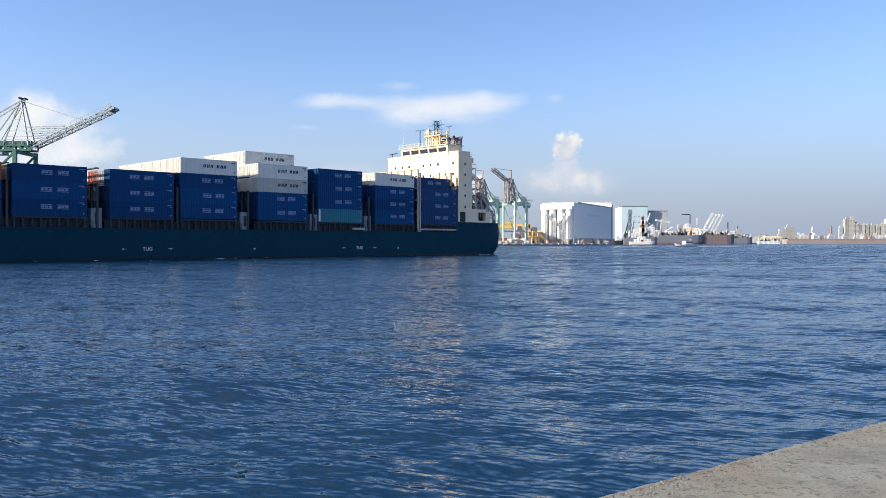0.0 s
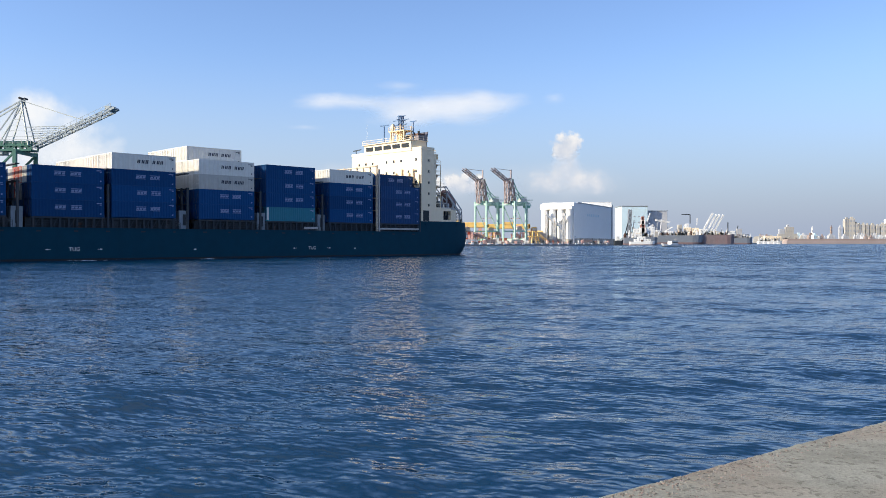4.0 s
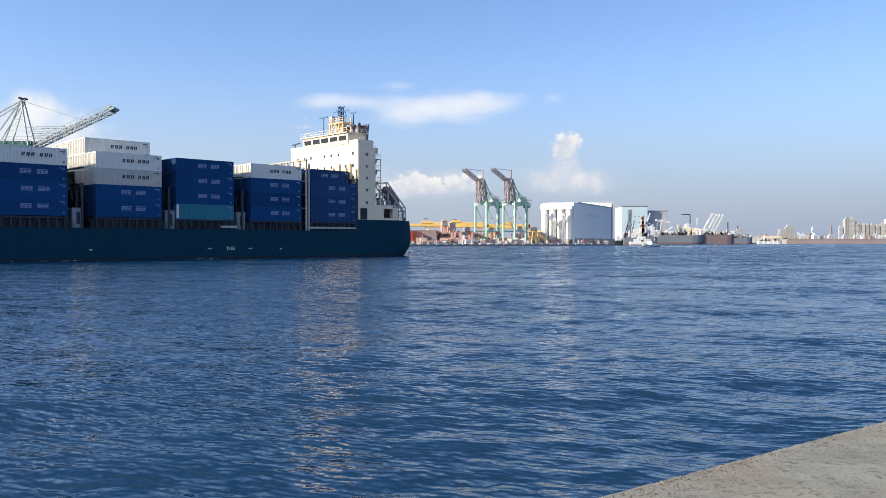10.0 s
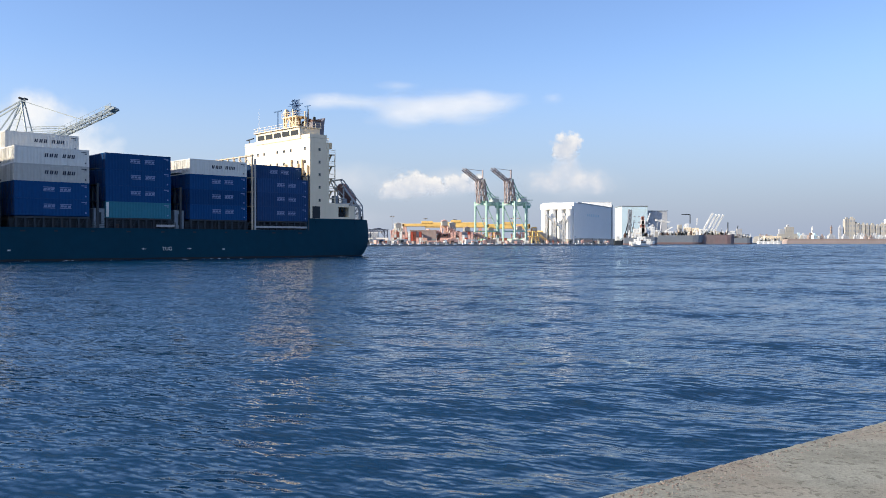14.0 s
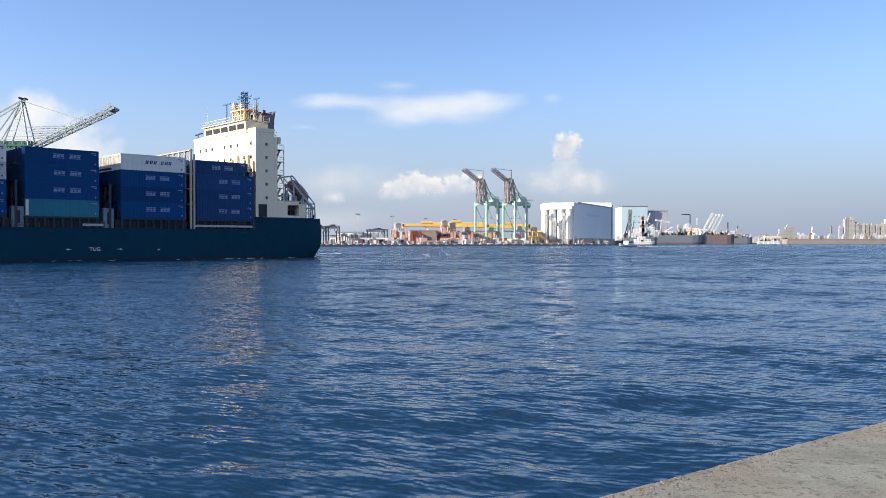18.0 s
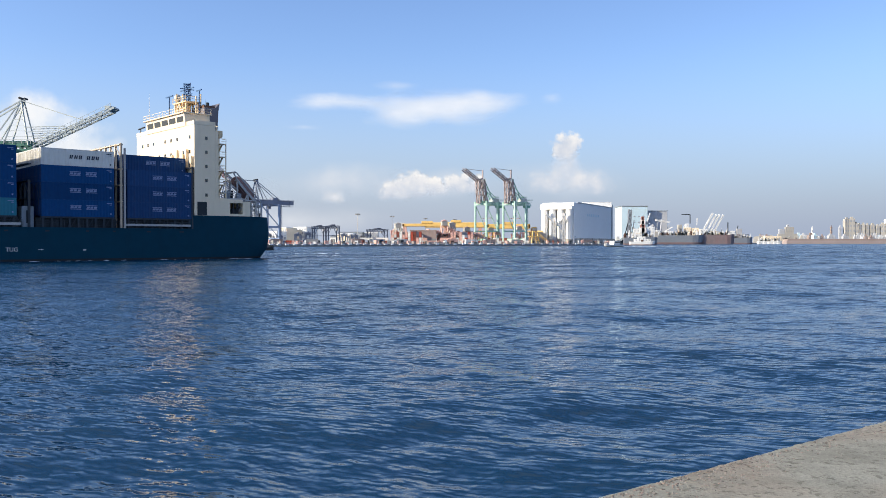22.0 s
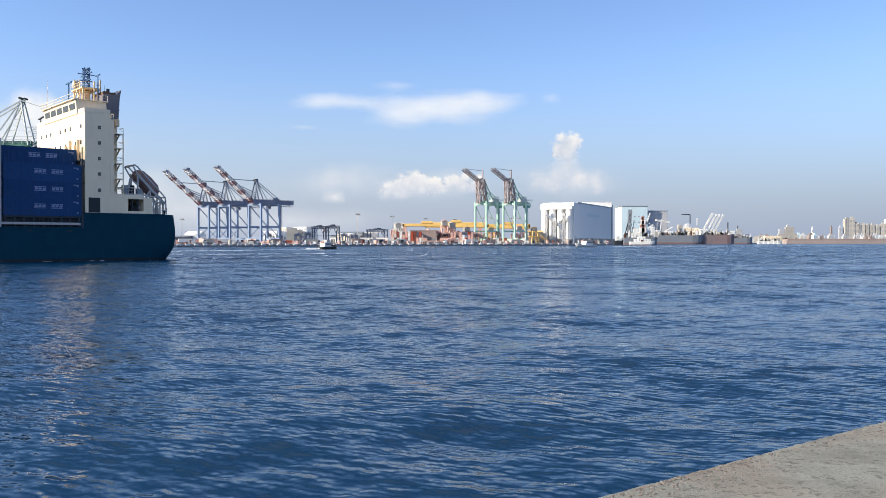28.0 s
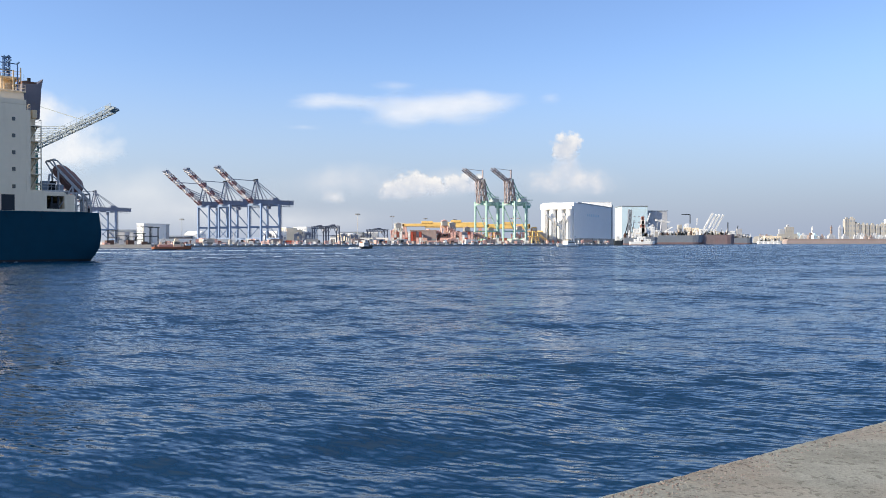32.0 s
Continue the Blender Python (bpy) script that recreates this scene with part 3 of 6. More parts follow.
# hatch coamings, rails and deck fittings along the port side
BAYS = [(-16.05, 4), (-30.59, 4), (-46.66, 4), (-61.68, 4), (-78.69, 4), (-92.2, 3), (-108.4, 3), (-122.2, 3), (-138.0, 3), (-152.0, 3)]
BASE = 7.6
rng = random.Random(21)
for aft, tiers in BAYS:
    bow = aft - 12.19
    part("hatch_cover", Shape().box(bow - 0.3, aft + 0.3, 2.6, BEAM - 2.6, 6.9, 7.55), DECK, SHIP)
    part("hatch_coaming", Shape().box(bow, aft, 2.9, BEAM - 2.9, 5.7, 6.95), DARK, SHIP)
    for i in range(9):
        x = bow + 0.3 + i * (12.19 - 0.6) / 8
        part("stanchion", Shape().box(x - 0.16, x + 0.16, 0.15, 0.5, 5.7, 7.3), LASH, SHIP, "rusty stanchion under the containers")
        if rng.random() < 0.5:
            part("stanchion_brace", Shape().bar((x + 0.2, 0.3, 5.75), (x + 1.1, 0.3, 7.3), 0.1), LASH, SHIP)
    part("container_beam", Shape().box(bow, aft, 0.1, 0.6, 7.3, 7.58), LASH, SHIP, "steel beam under the outboard containers")
    part("side_screen", Shape().box(bow - 0.6, aft + 0.6, 0.75, 0.85, 5.7, 7.3), DARK, SHIP)
    rail = Shape()
    for z in (6.15, 6.55, 6.9):
        rail.bar((bow - 1.0, 0.06, z), (aft + 1.0, 0.06, z), 0.05)
    for i in range(10):
        x = bow - 1 + i * 14.19 / 9
        rail.bar((x, 0.06, 5.7), (x, 0.06, 6.9), 0.06)
    part("deck_rail", rail, LASH, SHIP)
    for i in range(4):
        x = rng.uniform(bow, aft)
        part("deck_fitting", Shape().box(x, x + rng.uniform(0.3, 1.1), 0.7, 1.4, 5.7, rng.uniform(6.2, 7.0)), rng.choice((LASH, LASH, RUST, LASH)), SHIP, bevel=0.04)
# small deck houses in the wide gaps between bays
for x in (-45.6, -77.6, -107.4, -60.6):
    h = part("deck_house", Shape().box(x - 0.2, x + 1.7, 0.3, 2.6, 5.7, 9.2), VENTGREY, SHIP, "grey-blue vent house between container bays", bevel=0.06)
    part("vent_door", Shape().box(x + 0.5, x + 1.1, 0.26, 0.32, 6.4, 8.5), DARK, h)
    part("vent_pipe", Shape().tube((x + 0.7, 1.0, 9.2), (x + 0.7, 1.0, 10.6), 0.1), LASH, h)
part("pilot_platform", Shape().box(-28.6, -16.2, -0.05, 1.2, 6.1, 6.5), GREYL, SHIP, "light grey walkway beside the aftmost bay", bevel=0.03)
part("accommodation_ladder", Shape().box(-49.5, -46.0, -0.12, 0.15, 6.0, 6.45), GREYL, SHIP, "stowed grey accommodation ladder", bevel=0.03)


# lashing bridges
def lashing_bridge(x, top, mat):
    b = thing("lashing_bridge", Matrix(), "", "")
    b.parent = SHIP
    for i in range(12):
        y = min(BEAM - 0.2, 0.12 + i * 2.43)
        part("post", Shape().bar((x, y, 5.7), (x, y, top), 0.34, 0.34), mat, b)
        if i < 11:
            part("brace", Shape().bar((x, y, top - 2.6), (x, y + 2.43, top - 0.5), 0.12), mat, b)
    for z in (BASE + 2.9, BASE + 5.8, BASE + 8.7, top - 0.2):
        part("walkway", Shape().box(x - 0.35, x + 0.35, 0.1, BEAM - 0.1, z - 0.12, z + 0.06), mat, b)
    return b


lashing_bridge(-29.35, 20.9, POSTTAN)
for y, z in ((0.5, 19.6), (2.6, 21.0), (4.2, 20.2), (6.8, 21.2), (9.0, 20.4)):
    part("cell_post", Shape().bar((-15.75, y, 11.6), (-15.75, y, z), 0.3), BUFF, SHIP, "buff steel post before the bridge front")
lashing_bridge(-15.86, 17.5, LASH)
for x in (-44.7, -60.2, -76.2, -91.5, -106.6, -121.4):
    lashing_bridge(x, 13.6, LASH)
part("lashing_post", Shape().bar((-28.75, -0.05, 5.7), (-28.75, -0.05, 20.0), 0.3), GREYL, SHIP, "pale vertical post between bays")


# bridge house
def house():
    top = 25.6
    h = part("bridge_house", Shape().box(-15.45, -11.1, 0, BEAM, 8.24, top), CREAM, SHIP, "cream painted bridge house", bevel=0.05)
    part("lower_house", Shape().box(-15.45, -8.0, 0.01, BEAM - 0.01, 8.2, 11.6).box(-5.2, -3.6, 0.01, BEAM - 0.01, 8.2, 11.2).box(-8.0, -5.2, 0.01, BEAM - 0.01, 10.9, 11.6).box(-8.0, -5.2, 0.01, BEAM - 0.01, 8.2, 8.75), CREAM, SHIP, "cream lower deckhouse with open mooring bay")
    part("aft_house", Shape().box(-10.45, -9.2, 1.9, BEAM - 1.9, 11.6, 24.8), CREAM, SHIP, bevel=0.05)
    part("aft_strip", Shape().box(-11.1, -10.45, 0.012, BEAM - 0.012, 8.24, 24.7), CREAM, h)
    strip = Shape()
    for z in (25.2, 25.7):
        strip.bar((-11.0, 0.1, z), (-10.5, 0.1, z), 0.06).bar((-10.5, 0.1, z), (-10.5, 3.0, z), 0.06)
    for x, y in ((-10.8, 0.1), (-10.5, 0.1), (-10.5, 1.5), (-10.5, 3.0)):
        strip.bar((x, y, 24.7), (x, y, 25.7), 0.06)
    part("strip_rail", strip, CREAM, h)
    part("side_parapet", Shape().box(-15.5, -11.1, -0.03, 0.15, top, top + 0.75), CREAM, h)
    for y0, y1 in ((0.2, 3.2), (21.5, BEAM)):
        part("front_parapet", Shape().box(-15.5, -15.35, y0, y1, top, top + 0.75), CREAM, h)
    for z in (11.9, 14.7, 17.4, 20.1, 22.8):
        w = part("port_window", Shape().box(-13.25, -12.75, -0.05, 0.0, z, z + 0.62), GLASS, h)
        part("window_sill", Shape().box(-13.33, -12.67, -0.06, 0.0, z - 0.08, z), CREAM, w)
    for zi, z in enumerate((14.8, 17.5, 20.2, 23.0)):
        for yi in range(9):
            y = 1.6 + yi * 2.75
            if zi < 2 or (yi * 7 + zi * 3) % 4:
                w = part("front_window", Shape().box(-15.52, -15.45, y, y + 0.55, z, z + 0.65), GLASS, h)
    for z in (13.6, 16.4, 19.1, 21.9, 24.6):
        part("deck_seam", Shape().box(-15.47, -10.08, -0.025, 0.0, z, z + 0.05), CREAM, h)
    # no opening here: a flat dark panel stands for the shade inside
    d = part("doorway", Shape().box(-14.85, -12.9, -0.04, 0.0, 8.35, 10.9), DARK, SHIP, "flat dark panel painted as the shade of an open doorway")
    for y in (1.2, 12.0, 24.0):
        part("winch", Shape().tube((-7.3, y, 9.35), (-6.0, y, 9.35), 0.5).box(-7.5, -5.8, y - 0.5, y + 0.5, 8.75, 9.1), DARK, SHIP, "dark mooring winch")
    for x in (-7.1, -6.1):
        part("bay_post", Shape().bar((x, 0.5, 8.7), (x, 0.5, 10.95), 0.22), DARK, SHIP)
    # wheelhouse
    wh = part("wheelhouse", Shape().prism([(-15.6, top), (-15.9, top + 2.5), (-10.6, top + 2.5), (-10.4, top)], 3.4, 21.4), CREAM, SHIP, "cream wheelhouse with slanted windows", bevel=0.04)
    for i in range(5):
        y = 4.0 + i * 3.45
        part("bridge_window", Shape().prism([(-15.75, top + 0.9), (-15.87, top + 1.95), (-15.7, top + 1.95), (-15.55, top + 0.9)], y, y + 2.85), GLASS, wh)
    part("roof_overhang", Shape().box(-16.3, -10.3, 3.1, 21.7, top + 2.5, top + 2.68), CREAM, wh)
    rail = Shape()
    for y0, y1, x0, x1 in ((3.2, 21.6, -16.2, -10.4),):
        for z in (top + 3.1, top + 3.65):
            rail.bar((x0, y0, z), (x0, y1, z), 0.05).bar((x0, y0, z), (x1, y0, z), 0.05).bar((x0, y1, z), (x1, y1, z), 0.05)
        for i in range(13):
            y = y0 + (y1 - y0) * i / 12
            rail.bar((x0, y, top + 2.6), (x0, y, top + 3.65), 0.05)
        for i in range(5):
            x = x0 + (x1 - x0) * i / 4
            rail.bar((x, y0, top + 2.6), (x, y0, top + 3.65), 0.05)
    part("roof_rail", rail, CREAM, wh)
    part("wing_antenna", Shape().tube((-15.3, 20.9, top), (-15.3, 20.9, top + 8.5), 0.05, 0.02, 6), CREAM, SHIP)
    part("wing_davit", Shape().bar((-15.2, 25.5, top), (-15.2, 25.5, top + 1.6), 0.15).bar((-15.2, 26.6, top + 1.6), (-15.2, 23.5, top + 1.8), 0.3, 0.2), DARK, SHIP)
    # radar mast
    z0 = top + 2.6
    tw = part("mast_tower", Shape().box(-12.6, -9.6, 9.6, 15.0, z0 - 0.4, z0 + 0.5), BUFF, SHIP, "buff mast platform on the wheelhouse roof")
    for x in (-12.4, -9.8):
        for y in (9.8, 12.3, 14.8):
            part("mast_leg", Shape().bar((x, y, z0), (x, y, z0 + 3.1), 0.32), BUFF, tw)
    part("upper_platform", Shape().box(-12.8, -9.4, 9.3, 15.2, z0 + 3.1, z0 + 3.35), BUFF, tw)
    part("mast_panel", Shape().box(-11.6, -10.6, 11.4, 13.4, z0 + 0.4, z0 + 3.0), BUFF, tw)
    rl = Shape()
    for z in (z0 + 3.85, z0 + 4.3):
        rl.bar((-12.8, 9.3, z), (-12.8, 15.2, z), 0.06).bar((-12.8, 9.3, z), (-9.4, 9.3, z), 0.06)
    for i in range(6):
        rl.bar((-12.8, 9.3 + i * 1.18, z0 + 3.3), (-12.8, 9.3 + i * 1.18, z0 + 4.3), 0.06)
    part("platform_rail", rl, BUFF, tw)
    for x, y, h in ((-12.7, 10.8, 4.8), (-12.7, 13.6, 5.2), (-9.5, 9.4, 5.0), (-9.5, 15.0, 4.4), (-11.2, 16.0, 4.0), (-10.8, 8.8, 4.4)):
        part("tower_post", Shape().bar((x, y, z0 - 0.2), (x, y, z0 + h), 0.2), BUFF, tw)
    part("tower_brace", Shape().bar((-12.7, 9.8, z0 + 0.4), (-12.7, 12.3, z0 + 3.0), 0.16).bar((-12.7, 14.8, z0 + 0.4), (-12.7, 12.3, z0 + 3.0), 0.16), BUFF, tw)
    m = part("signal_mast", Shape().truss((-11, 12.4, z0 + 3.3), (-11, 12.4, z0 + 7.4), 0.9, 0.9, 5, 0.14), MASTBLUE, SHIP, "blue-grey lattice signal mast")
    for z, w in ((z0 + 5.0, 2.2), (z0 + 6.2, 3.0), (z0 + 7.2, 1.6)):
        part("yardarm", Shape().bar((-11, 12.4 - w, z), (-11, 12.4 + w, z), 0.18).bar((-11 - w * 0.5, 12.4, z), (-11 + w * 0.5, 12.4, z), 0.15), MASTBLUE, m)
    part("radome", Shape().ball((-12.2, 14.2, z0 + 4.4), 0.75, 8, 1.15), GREYL, SHIP, "pale grey satellite dome", smooth=True)
    part("radar_post", Shape().bar((-12.6, 17.2, z0), (-12.6, 17.2, z0 + 5.0), 0.2).bar((-12.6, 15.6, z0 + 5.1), (-12.6, 18.8, z0 + 5.1), 0.24), MASTBLUE, SHIP, "blue-grey radar scanner on a post")
    part("light_post", Shape().bar((-10.2, 8.6, z0), (-10.2, 8.6, z0 + 5.6), 0.16).bar((-10.2, 7.6, z0 + 5.6), (-10.2, 9.8, z0 + 5.6), 0.22), MASTBLUE, SHIP)
    part("whip_antenna", Shape().tube((-11.5, 10.0, z0 + 3), (-11.5, 10.0, z0 + 7.0), 0.05, 0.02, 6).tube((-9.6, 7.0, z0), (-9.6, 7.0, z0 + 3.6), 0.05, 0.02, 6), DARK, SHIP)
    # funnel
    f = part("funnel", Shape().prism([(-10.2, 24.4), (-9.9, 30.2), (-7.6, 30.3), (-6.5, 31.4), (-6.8, 29.6), (-7.1, 24.4)], 7.0, 12.0), FUNNEL, SHIP, "dark brown-grey funnel with flared top", bevel=0.08)
    part("funnel_cap", Shape().box(-9.8, -7.5, 7.3, 11.7, 30.2, 30.7), RUST, f)
    part("exhaust_pipe", Shape().tube((-8.4, 8.6, 30.3), (-8.4, 8.6, 31.5), 0.3).tube((-8.4, 10.4, 30.3), (-8.4, 10.4, 31.3), 0.3), DARK, f)
    part("funnel_base", Shape().box(-10.1, -9.4, 2.2, 12.5, 22.6, 24.6), CREAM, SHIP, bevel=0.05)
    part("vent_box", Shape().box(-10.05, -9.3, 0.5, 1.8, 23.6, 24.9), BUFF, SHIP, bevel=0.05)
    # outside stairs aft of the house
    st = part("stair_tower", Shape().box(-10.1, -9.2, 0.15, 1.6, 22.2, 22.35), CREAM, SHIP, "outside stair platforms")
    for z in (11.6, 14.3, 17.0, 19.7, 22.2):
        part("landing", Shape().box(-10.45, -8.75, 0.1, 1.88, z, z + 0.16), CREAM, st)
        part("landing_rail", Shape().bar((-10.4, 0.12, z + 1.1), (-8.8, 0.12, z + 1.1), 0.07).bar((-10.4, 0.12, z + 0.6), (-8.8, 0.12, z + 0.6), 0.05).bar((-8.8, 0.12, z), (-8.8, 0.12, z + 1.1), 0.07).bar((-8.8, 0.12, z + 1.1), (-8.8, 1.8, z + 1.1), 0.07), CREAM, st)
        if z < 22:
            part("flight", Shape().bar((-10.2, 1.3, z + 0.16), (-9.0, 1.3, z + 2.7), 0.6, 0.12), CREAM, st)
    part("stair_post", Shape().bar((-8.8, 0.2, 11.6), (-8.8, 0.2, 22.3), 0.16), CREAM, st)
    # free-fall lifeboat on its ramp
    r = part("lifeboat_ramp", Shape().bar((-6.1, 1.0, 15.6), (-0.9, 1.0, 10.2), 0.3, 0.45), GREYL, SHIP, "grey steel lifeboat launching ramp")
    part("ramp_beam", Shape().bar((-6.1, 4.2, 15.6), (-0.9, 4.2, 10.2), 0.3, 0.45), GREYL, r)
    for x, z in ((-5.9, 15.4), (-3.6, 13.0), (-1.2, 10.5)):
        for y in (1.0, 4.2):
            part("ramp_leg", Shape().bar((x, y, 8.3), (x, y, z), 0.26), GREYL, r)
        part("ramp_tie", Shape().bar((x, 1.0, z), (x, 4.2, z), 0.22), GREYL, r)
    deckp = part("boat_deck", Shape().box(-8.6, -4.2, 0.3, 5.2, 11.6, 11.85), GREYL, SHIP, "grey steel boat deck beside the ramp")
    dr = Shape().bar((-8.6, 0.35, 12.9), (-5.9, 0.35, 12.9), 0.07).bar((-8.6, 0.35, 12.4), (-5.9, 0.35, 12.4), 0.06)
    for i in range(5):
        dr.bar((-8.5 + i * 0.65, 0.35, 11.85), (-8.5 + i * 0.65, 0.35, 12.9), 0.06)
    part("deck_rail", dr, GREYL, deckp)
    part("davit_arm", Shape().bar((-7.6, 1.2, 11.8), (-7.2, 1.2, 14.6), 0.26).bar((-7.2, 1.2, 14.6), (-5.6, 1.2, 13.4), 0.2), GREYL, deckp)
    for x, y, w, h in ((-8.2, 1.0, 0.5, 1.5), (-7.0, 2.2, 0.6, 1.1), (-5.6, 1.2, 0.5, 1.0), (-6.3, 3.6, 0.7, 1.7)):
        part("locker", Shape().box(x - w, x + w, y - 0.4, y + 0.4, 11.85, 11.85 + h), VENTGREY if w < 0.6 else DARK, deckp, bevel=0.05)
    part("deck_beam", Shape().bar((-8.6, 0.5, 11.7), (-3.4, 0.5, 10.6), 0.24), GREYL, deckp)
    part("ramp_brace", Shape().bar((-5.9, 1, 8.8), (-3.6, 1, 12.8), 0.18), GREYL, r)
    part("ramp_brace", Shape().bar((-3.6, 1, 8.8), (-1.2, 1, 10.4), 0.18), GREYL, r)
    part("ramp_brace", Shape().bar((-5.9, 1, 13), (-3.6, 1, 9.0), 0.18), GREYL, r)
    for y in (0.7, 4.5):
        part("launch_rail", Shape().bar((-6.2, y, 16.9), (-0.9, y, 11.4), 0.2).bar((-6.9, y, 16.9), (-5.9, y, 15.2), 0.2).bar((-6.9, y, 16.9), (-6.2, y, 16.9), 0.2), GREYL, r)
        part("launch_post", Shape().bar((-0.9, y, 11.4), (-0.7, y, 8.3), 0.2), GREYL, r)
    part("launch_crossbar", Shape().bar((-6.6, 0.4, 17.0), (-6.6, 4.8, 17.0), 0.28), GREYL, r)
    part("launch_crossbar", Shape().bar((-0.9, 0.7, 11.4), (-0.9, 4.5, 11.4), 0.22), GREYL, r)
    part("winch_platform", Shape().box(-9.0, -6.6, 0.6, 5.0, 12.8, 13.0), GREYL, r)
    lb = Shape()
    sect = [(-1, 0.15), (-0.8, -0.6), (0, -1.0), (0.8, -0.6), (1, 0.15), (0.85, 0.8), (0.45, 1.25), (-0.45, 1.25), (-0.85, 0.8)]
    pts, faces = [], []
    lens = [(-2.9, 0.3), (-2.6, 0.7), (-1.9, 1.05), (0, 1.25), (1.8, 1.2), (2.6, 0.9), (3.0, 0.5)]
    for x, w in lens:
        pts += [(x, a * w, b * w) for a, b in sect]
    k = len(sect)
    for i in range(len(lens) - 1):
        faces += [(i * k + j, i * k + (j + 1) % k, (i + 1) * k + (j + 1) % k, (i + 1) * k + j) for j in range(k)]
    faces += [tuple(range(k)), tuple(range((len(lens) - 1) * k, len(lens) * k))]
    lb.add(pts, faces)
    b = part("lifeboat", lb, BOAT_SHADE, SHIP, "enclosed lifeboat on the ramp, shade mixed into its brown colour", smooth=False)
    b.matrix_basis = pose(-4.0, 2.6, 13.9, 0, 46, 0)
    # mooring deck frames and stern rail
    fr = Shape()
    for x in (-4.4, -3.2, -2.0):
        fr.bar((x, 0.5, 8.24), (x, 0.5, 11.5), 0.2)
    fr.bar((-4.6, 0.5, 11.5), (-2.0, 0.5, 11.5), 0.25).bar((-4.4, 0.5, 8.4), (-2.0, 0.5, 11.3), 0.14)
    part("mooring_frame", fr, GREYL, SHIP)
    sr = Shape()
    for z in (8.7, 9.1, 9.5):
        sr.bar((-4.6, 0.35, z), (-0.4, 1.2, z), 0.06).bar((-0.4, 1.2, z), (-0.4, BEAM - 1.2, z), 0.06)
    for i in range(6):
        sr.bar((-4.6 + i * 0.84, 0.35 + i * 0.17, 8.2), (-4.6 + i * 0.84, 0.35 + i * 0.17, 9.5), 0.06)
    for i in range(14):
        sr.bar((-0.4, 1.2 + i * 1.87, 8.2), (-0.4, 1.2 + i * 1.87, 9.5), 0.06)
    part("stern_rail", sr, GREYL, SHIP)
    for x in (-3.6, -1.0):
        part("bollard", Shape().tube((x, 1.0, 8.2), (x, 1.0, 9.0), 0.2, 0.26), DARK, SHIP)
    part("stern_light_post", Shape().bar((-0.9, 3, 8.2), (-0.9, 3, 11.4), 0.12).box(-1.2, -0.6, 2.8, 3.2, 11.3, 11.6), GREYL, SHIP)


house()
part("forecastle_mast", Shape().bar((-198, 13.5, 9), (-198, 13.5, 20), 0.5).bar((-198, 11, 17), (-198, 16, 17), 0.2), CREAM, SHIP)


# ---- containers ----
LEN, WID, TALL = 12.19, 2.41, 2.896


def container_mesh(name, mat, length=LEN):
    """Corrugated steel box with corner posts, rails and castings; its base centre is the origin, x runs aft."""
    sh = Shape()
    a, w, h = length / 2, WID / 2 - 0.01, TALL - 0.012
    for x in (-a, a - 0.18):
        for y in (-w, w - 0.16):
            sh.box(x, x + 0.18, y, y + 0.16, 0, h)
            for z in (0, h - 0.13):
                sh.box(x - 0.008, x + 0.188, y - 0.008, y + 0.168, z, z + 0.13)
    for y in (-w, w - 0.08):
        sh.box(-a + 0.18, a - 0.18, y, y + 0.08, 0, 0.16).box(-a + 0.18, a - 0.18, y, y + 0.08, h - 0.12, h)
    for x in (-a, a - 0.08):
        sh.box(x, x + 0.08, -w + 0.16, w - 0.16, 0, 0.14).box(x, x + 0.08, -w + 0.16, w - 0.16, h - 0.12, h)
    for s in (-1, 1):                                      # corrugated side walls
        waves, pts = 22, []
        step = (length - 0.36) / waves
        for i in range(waves):
            x = -a + 0.18 + i * step
            for d, o in ((0, 0.012), (0.34, 0.012), (0.5, 0.05), (0.84, 0.05)):
                pts.append((x + d * step, s * (w - o)))
        pts.append((a - 0.18, s * (w - 0.012)))
        n = len(pts)
        sh.add([(x, y, 0.16) for x, y in pts] + [(x, y, h - 0.12) for x, y in pts], [(i, i + 1, n + i + 1, n + i) for i in range(n - 1)])
    for s in (-1, 1):                                      # end walls with ribs
        waves, pts = 7, []
        step = (2 * w - 0.32) / waves
        for i in range(waves):
            y = -w + 0.16 + i * step
            for d, o in ((0, 0.015), (0.4, 0.015), (0.52, 0.06), (0.88, 0.06)):
                pts.append((s * (a - o), y + d * step))
        pts.append((s * (a - 0.015), w - 0.16))
        n = len(pts)
        sh.add([(x, y, 0.14) for x, y in pts] + [(x, y, h - 0.12) for x, y in pts], [(i, i + 1, n + i + 1, n + i) for i in range(n - 1)])
    sh.box(-a + 0.02, a - 0.02, -w + 0.02, w - 0.02, h - 0.06, h - 0.03).box(-a + 0.02, a - 0.02, -w + 0.02, w - 0.02, 0.08, 0.12)
    return sh.mesh(name, mat)


KINDS = {"blue": C_BLUE, "faded": C_FADED, "white": C_WHITE, "teal": C_TEAL, "red": C_RED, "grey": C_GREY, "dull": C_DULL}
CMESH = {k: container_mesh("container_" + k, m) for k, m in KINDS.items()}
SAY = {"faded": "dull faded blue shipping container before the bridge house", "blue": "dark blue corrugated shipping container stacked on the ship", "white": "white corrugated shipping container stacked on the ship", "teal": "teal corrugated shipping container on the bottom tier",
       "dull": "dull grey-white shipping container stacked on the ship", "red": "orange-red shipping container stacked on the ship", "grey": "grey shipping container stacked on the ship"}


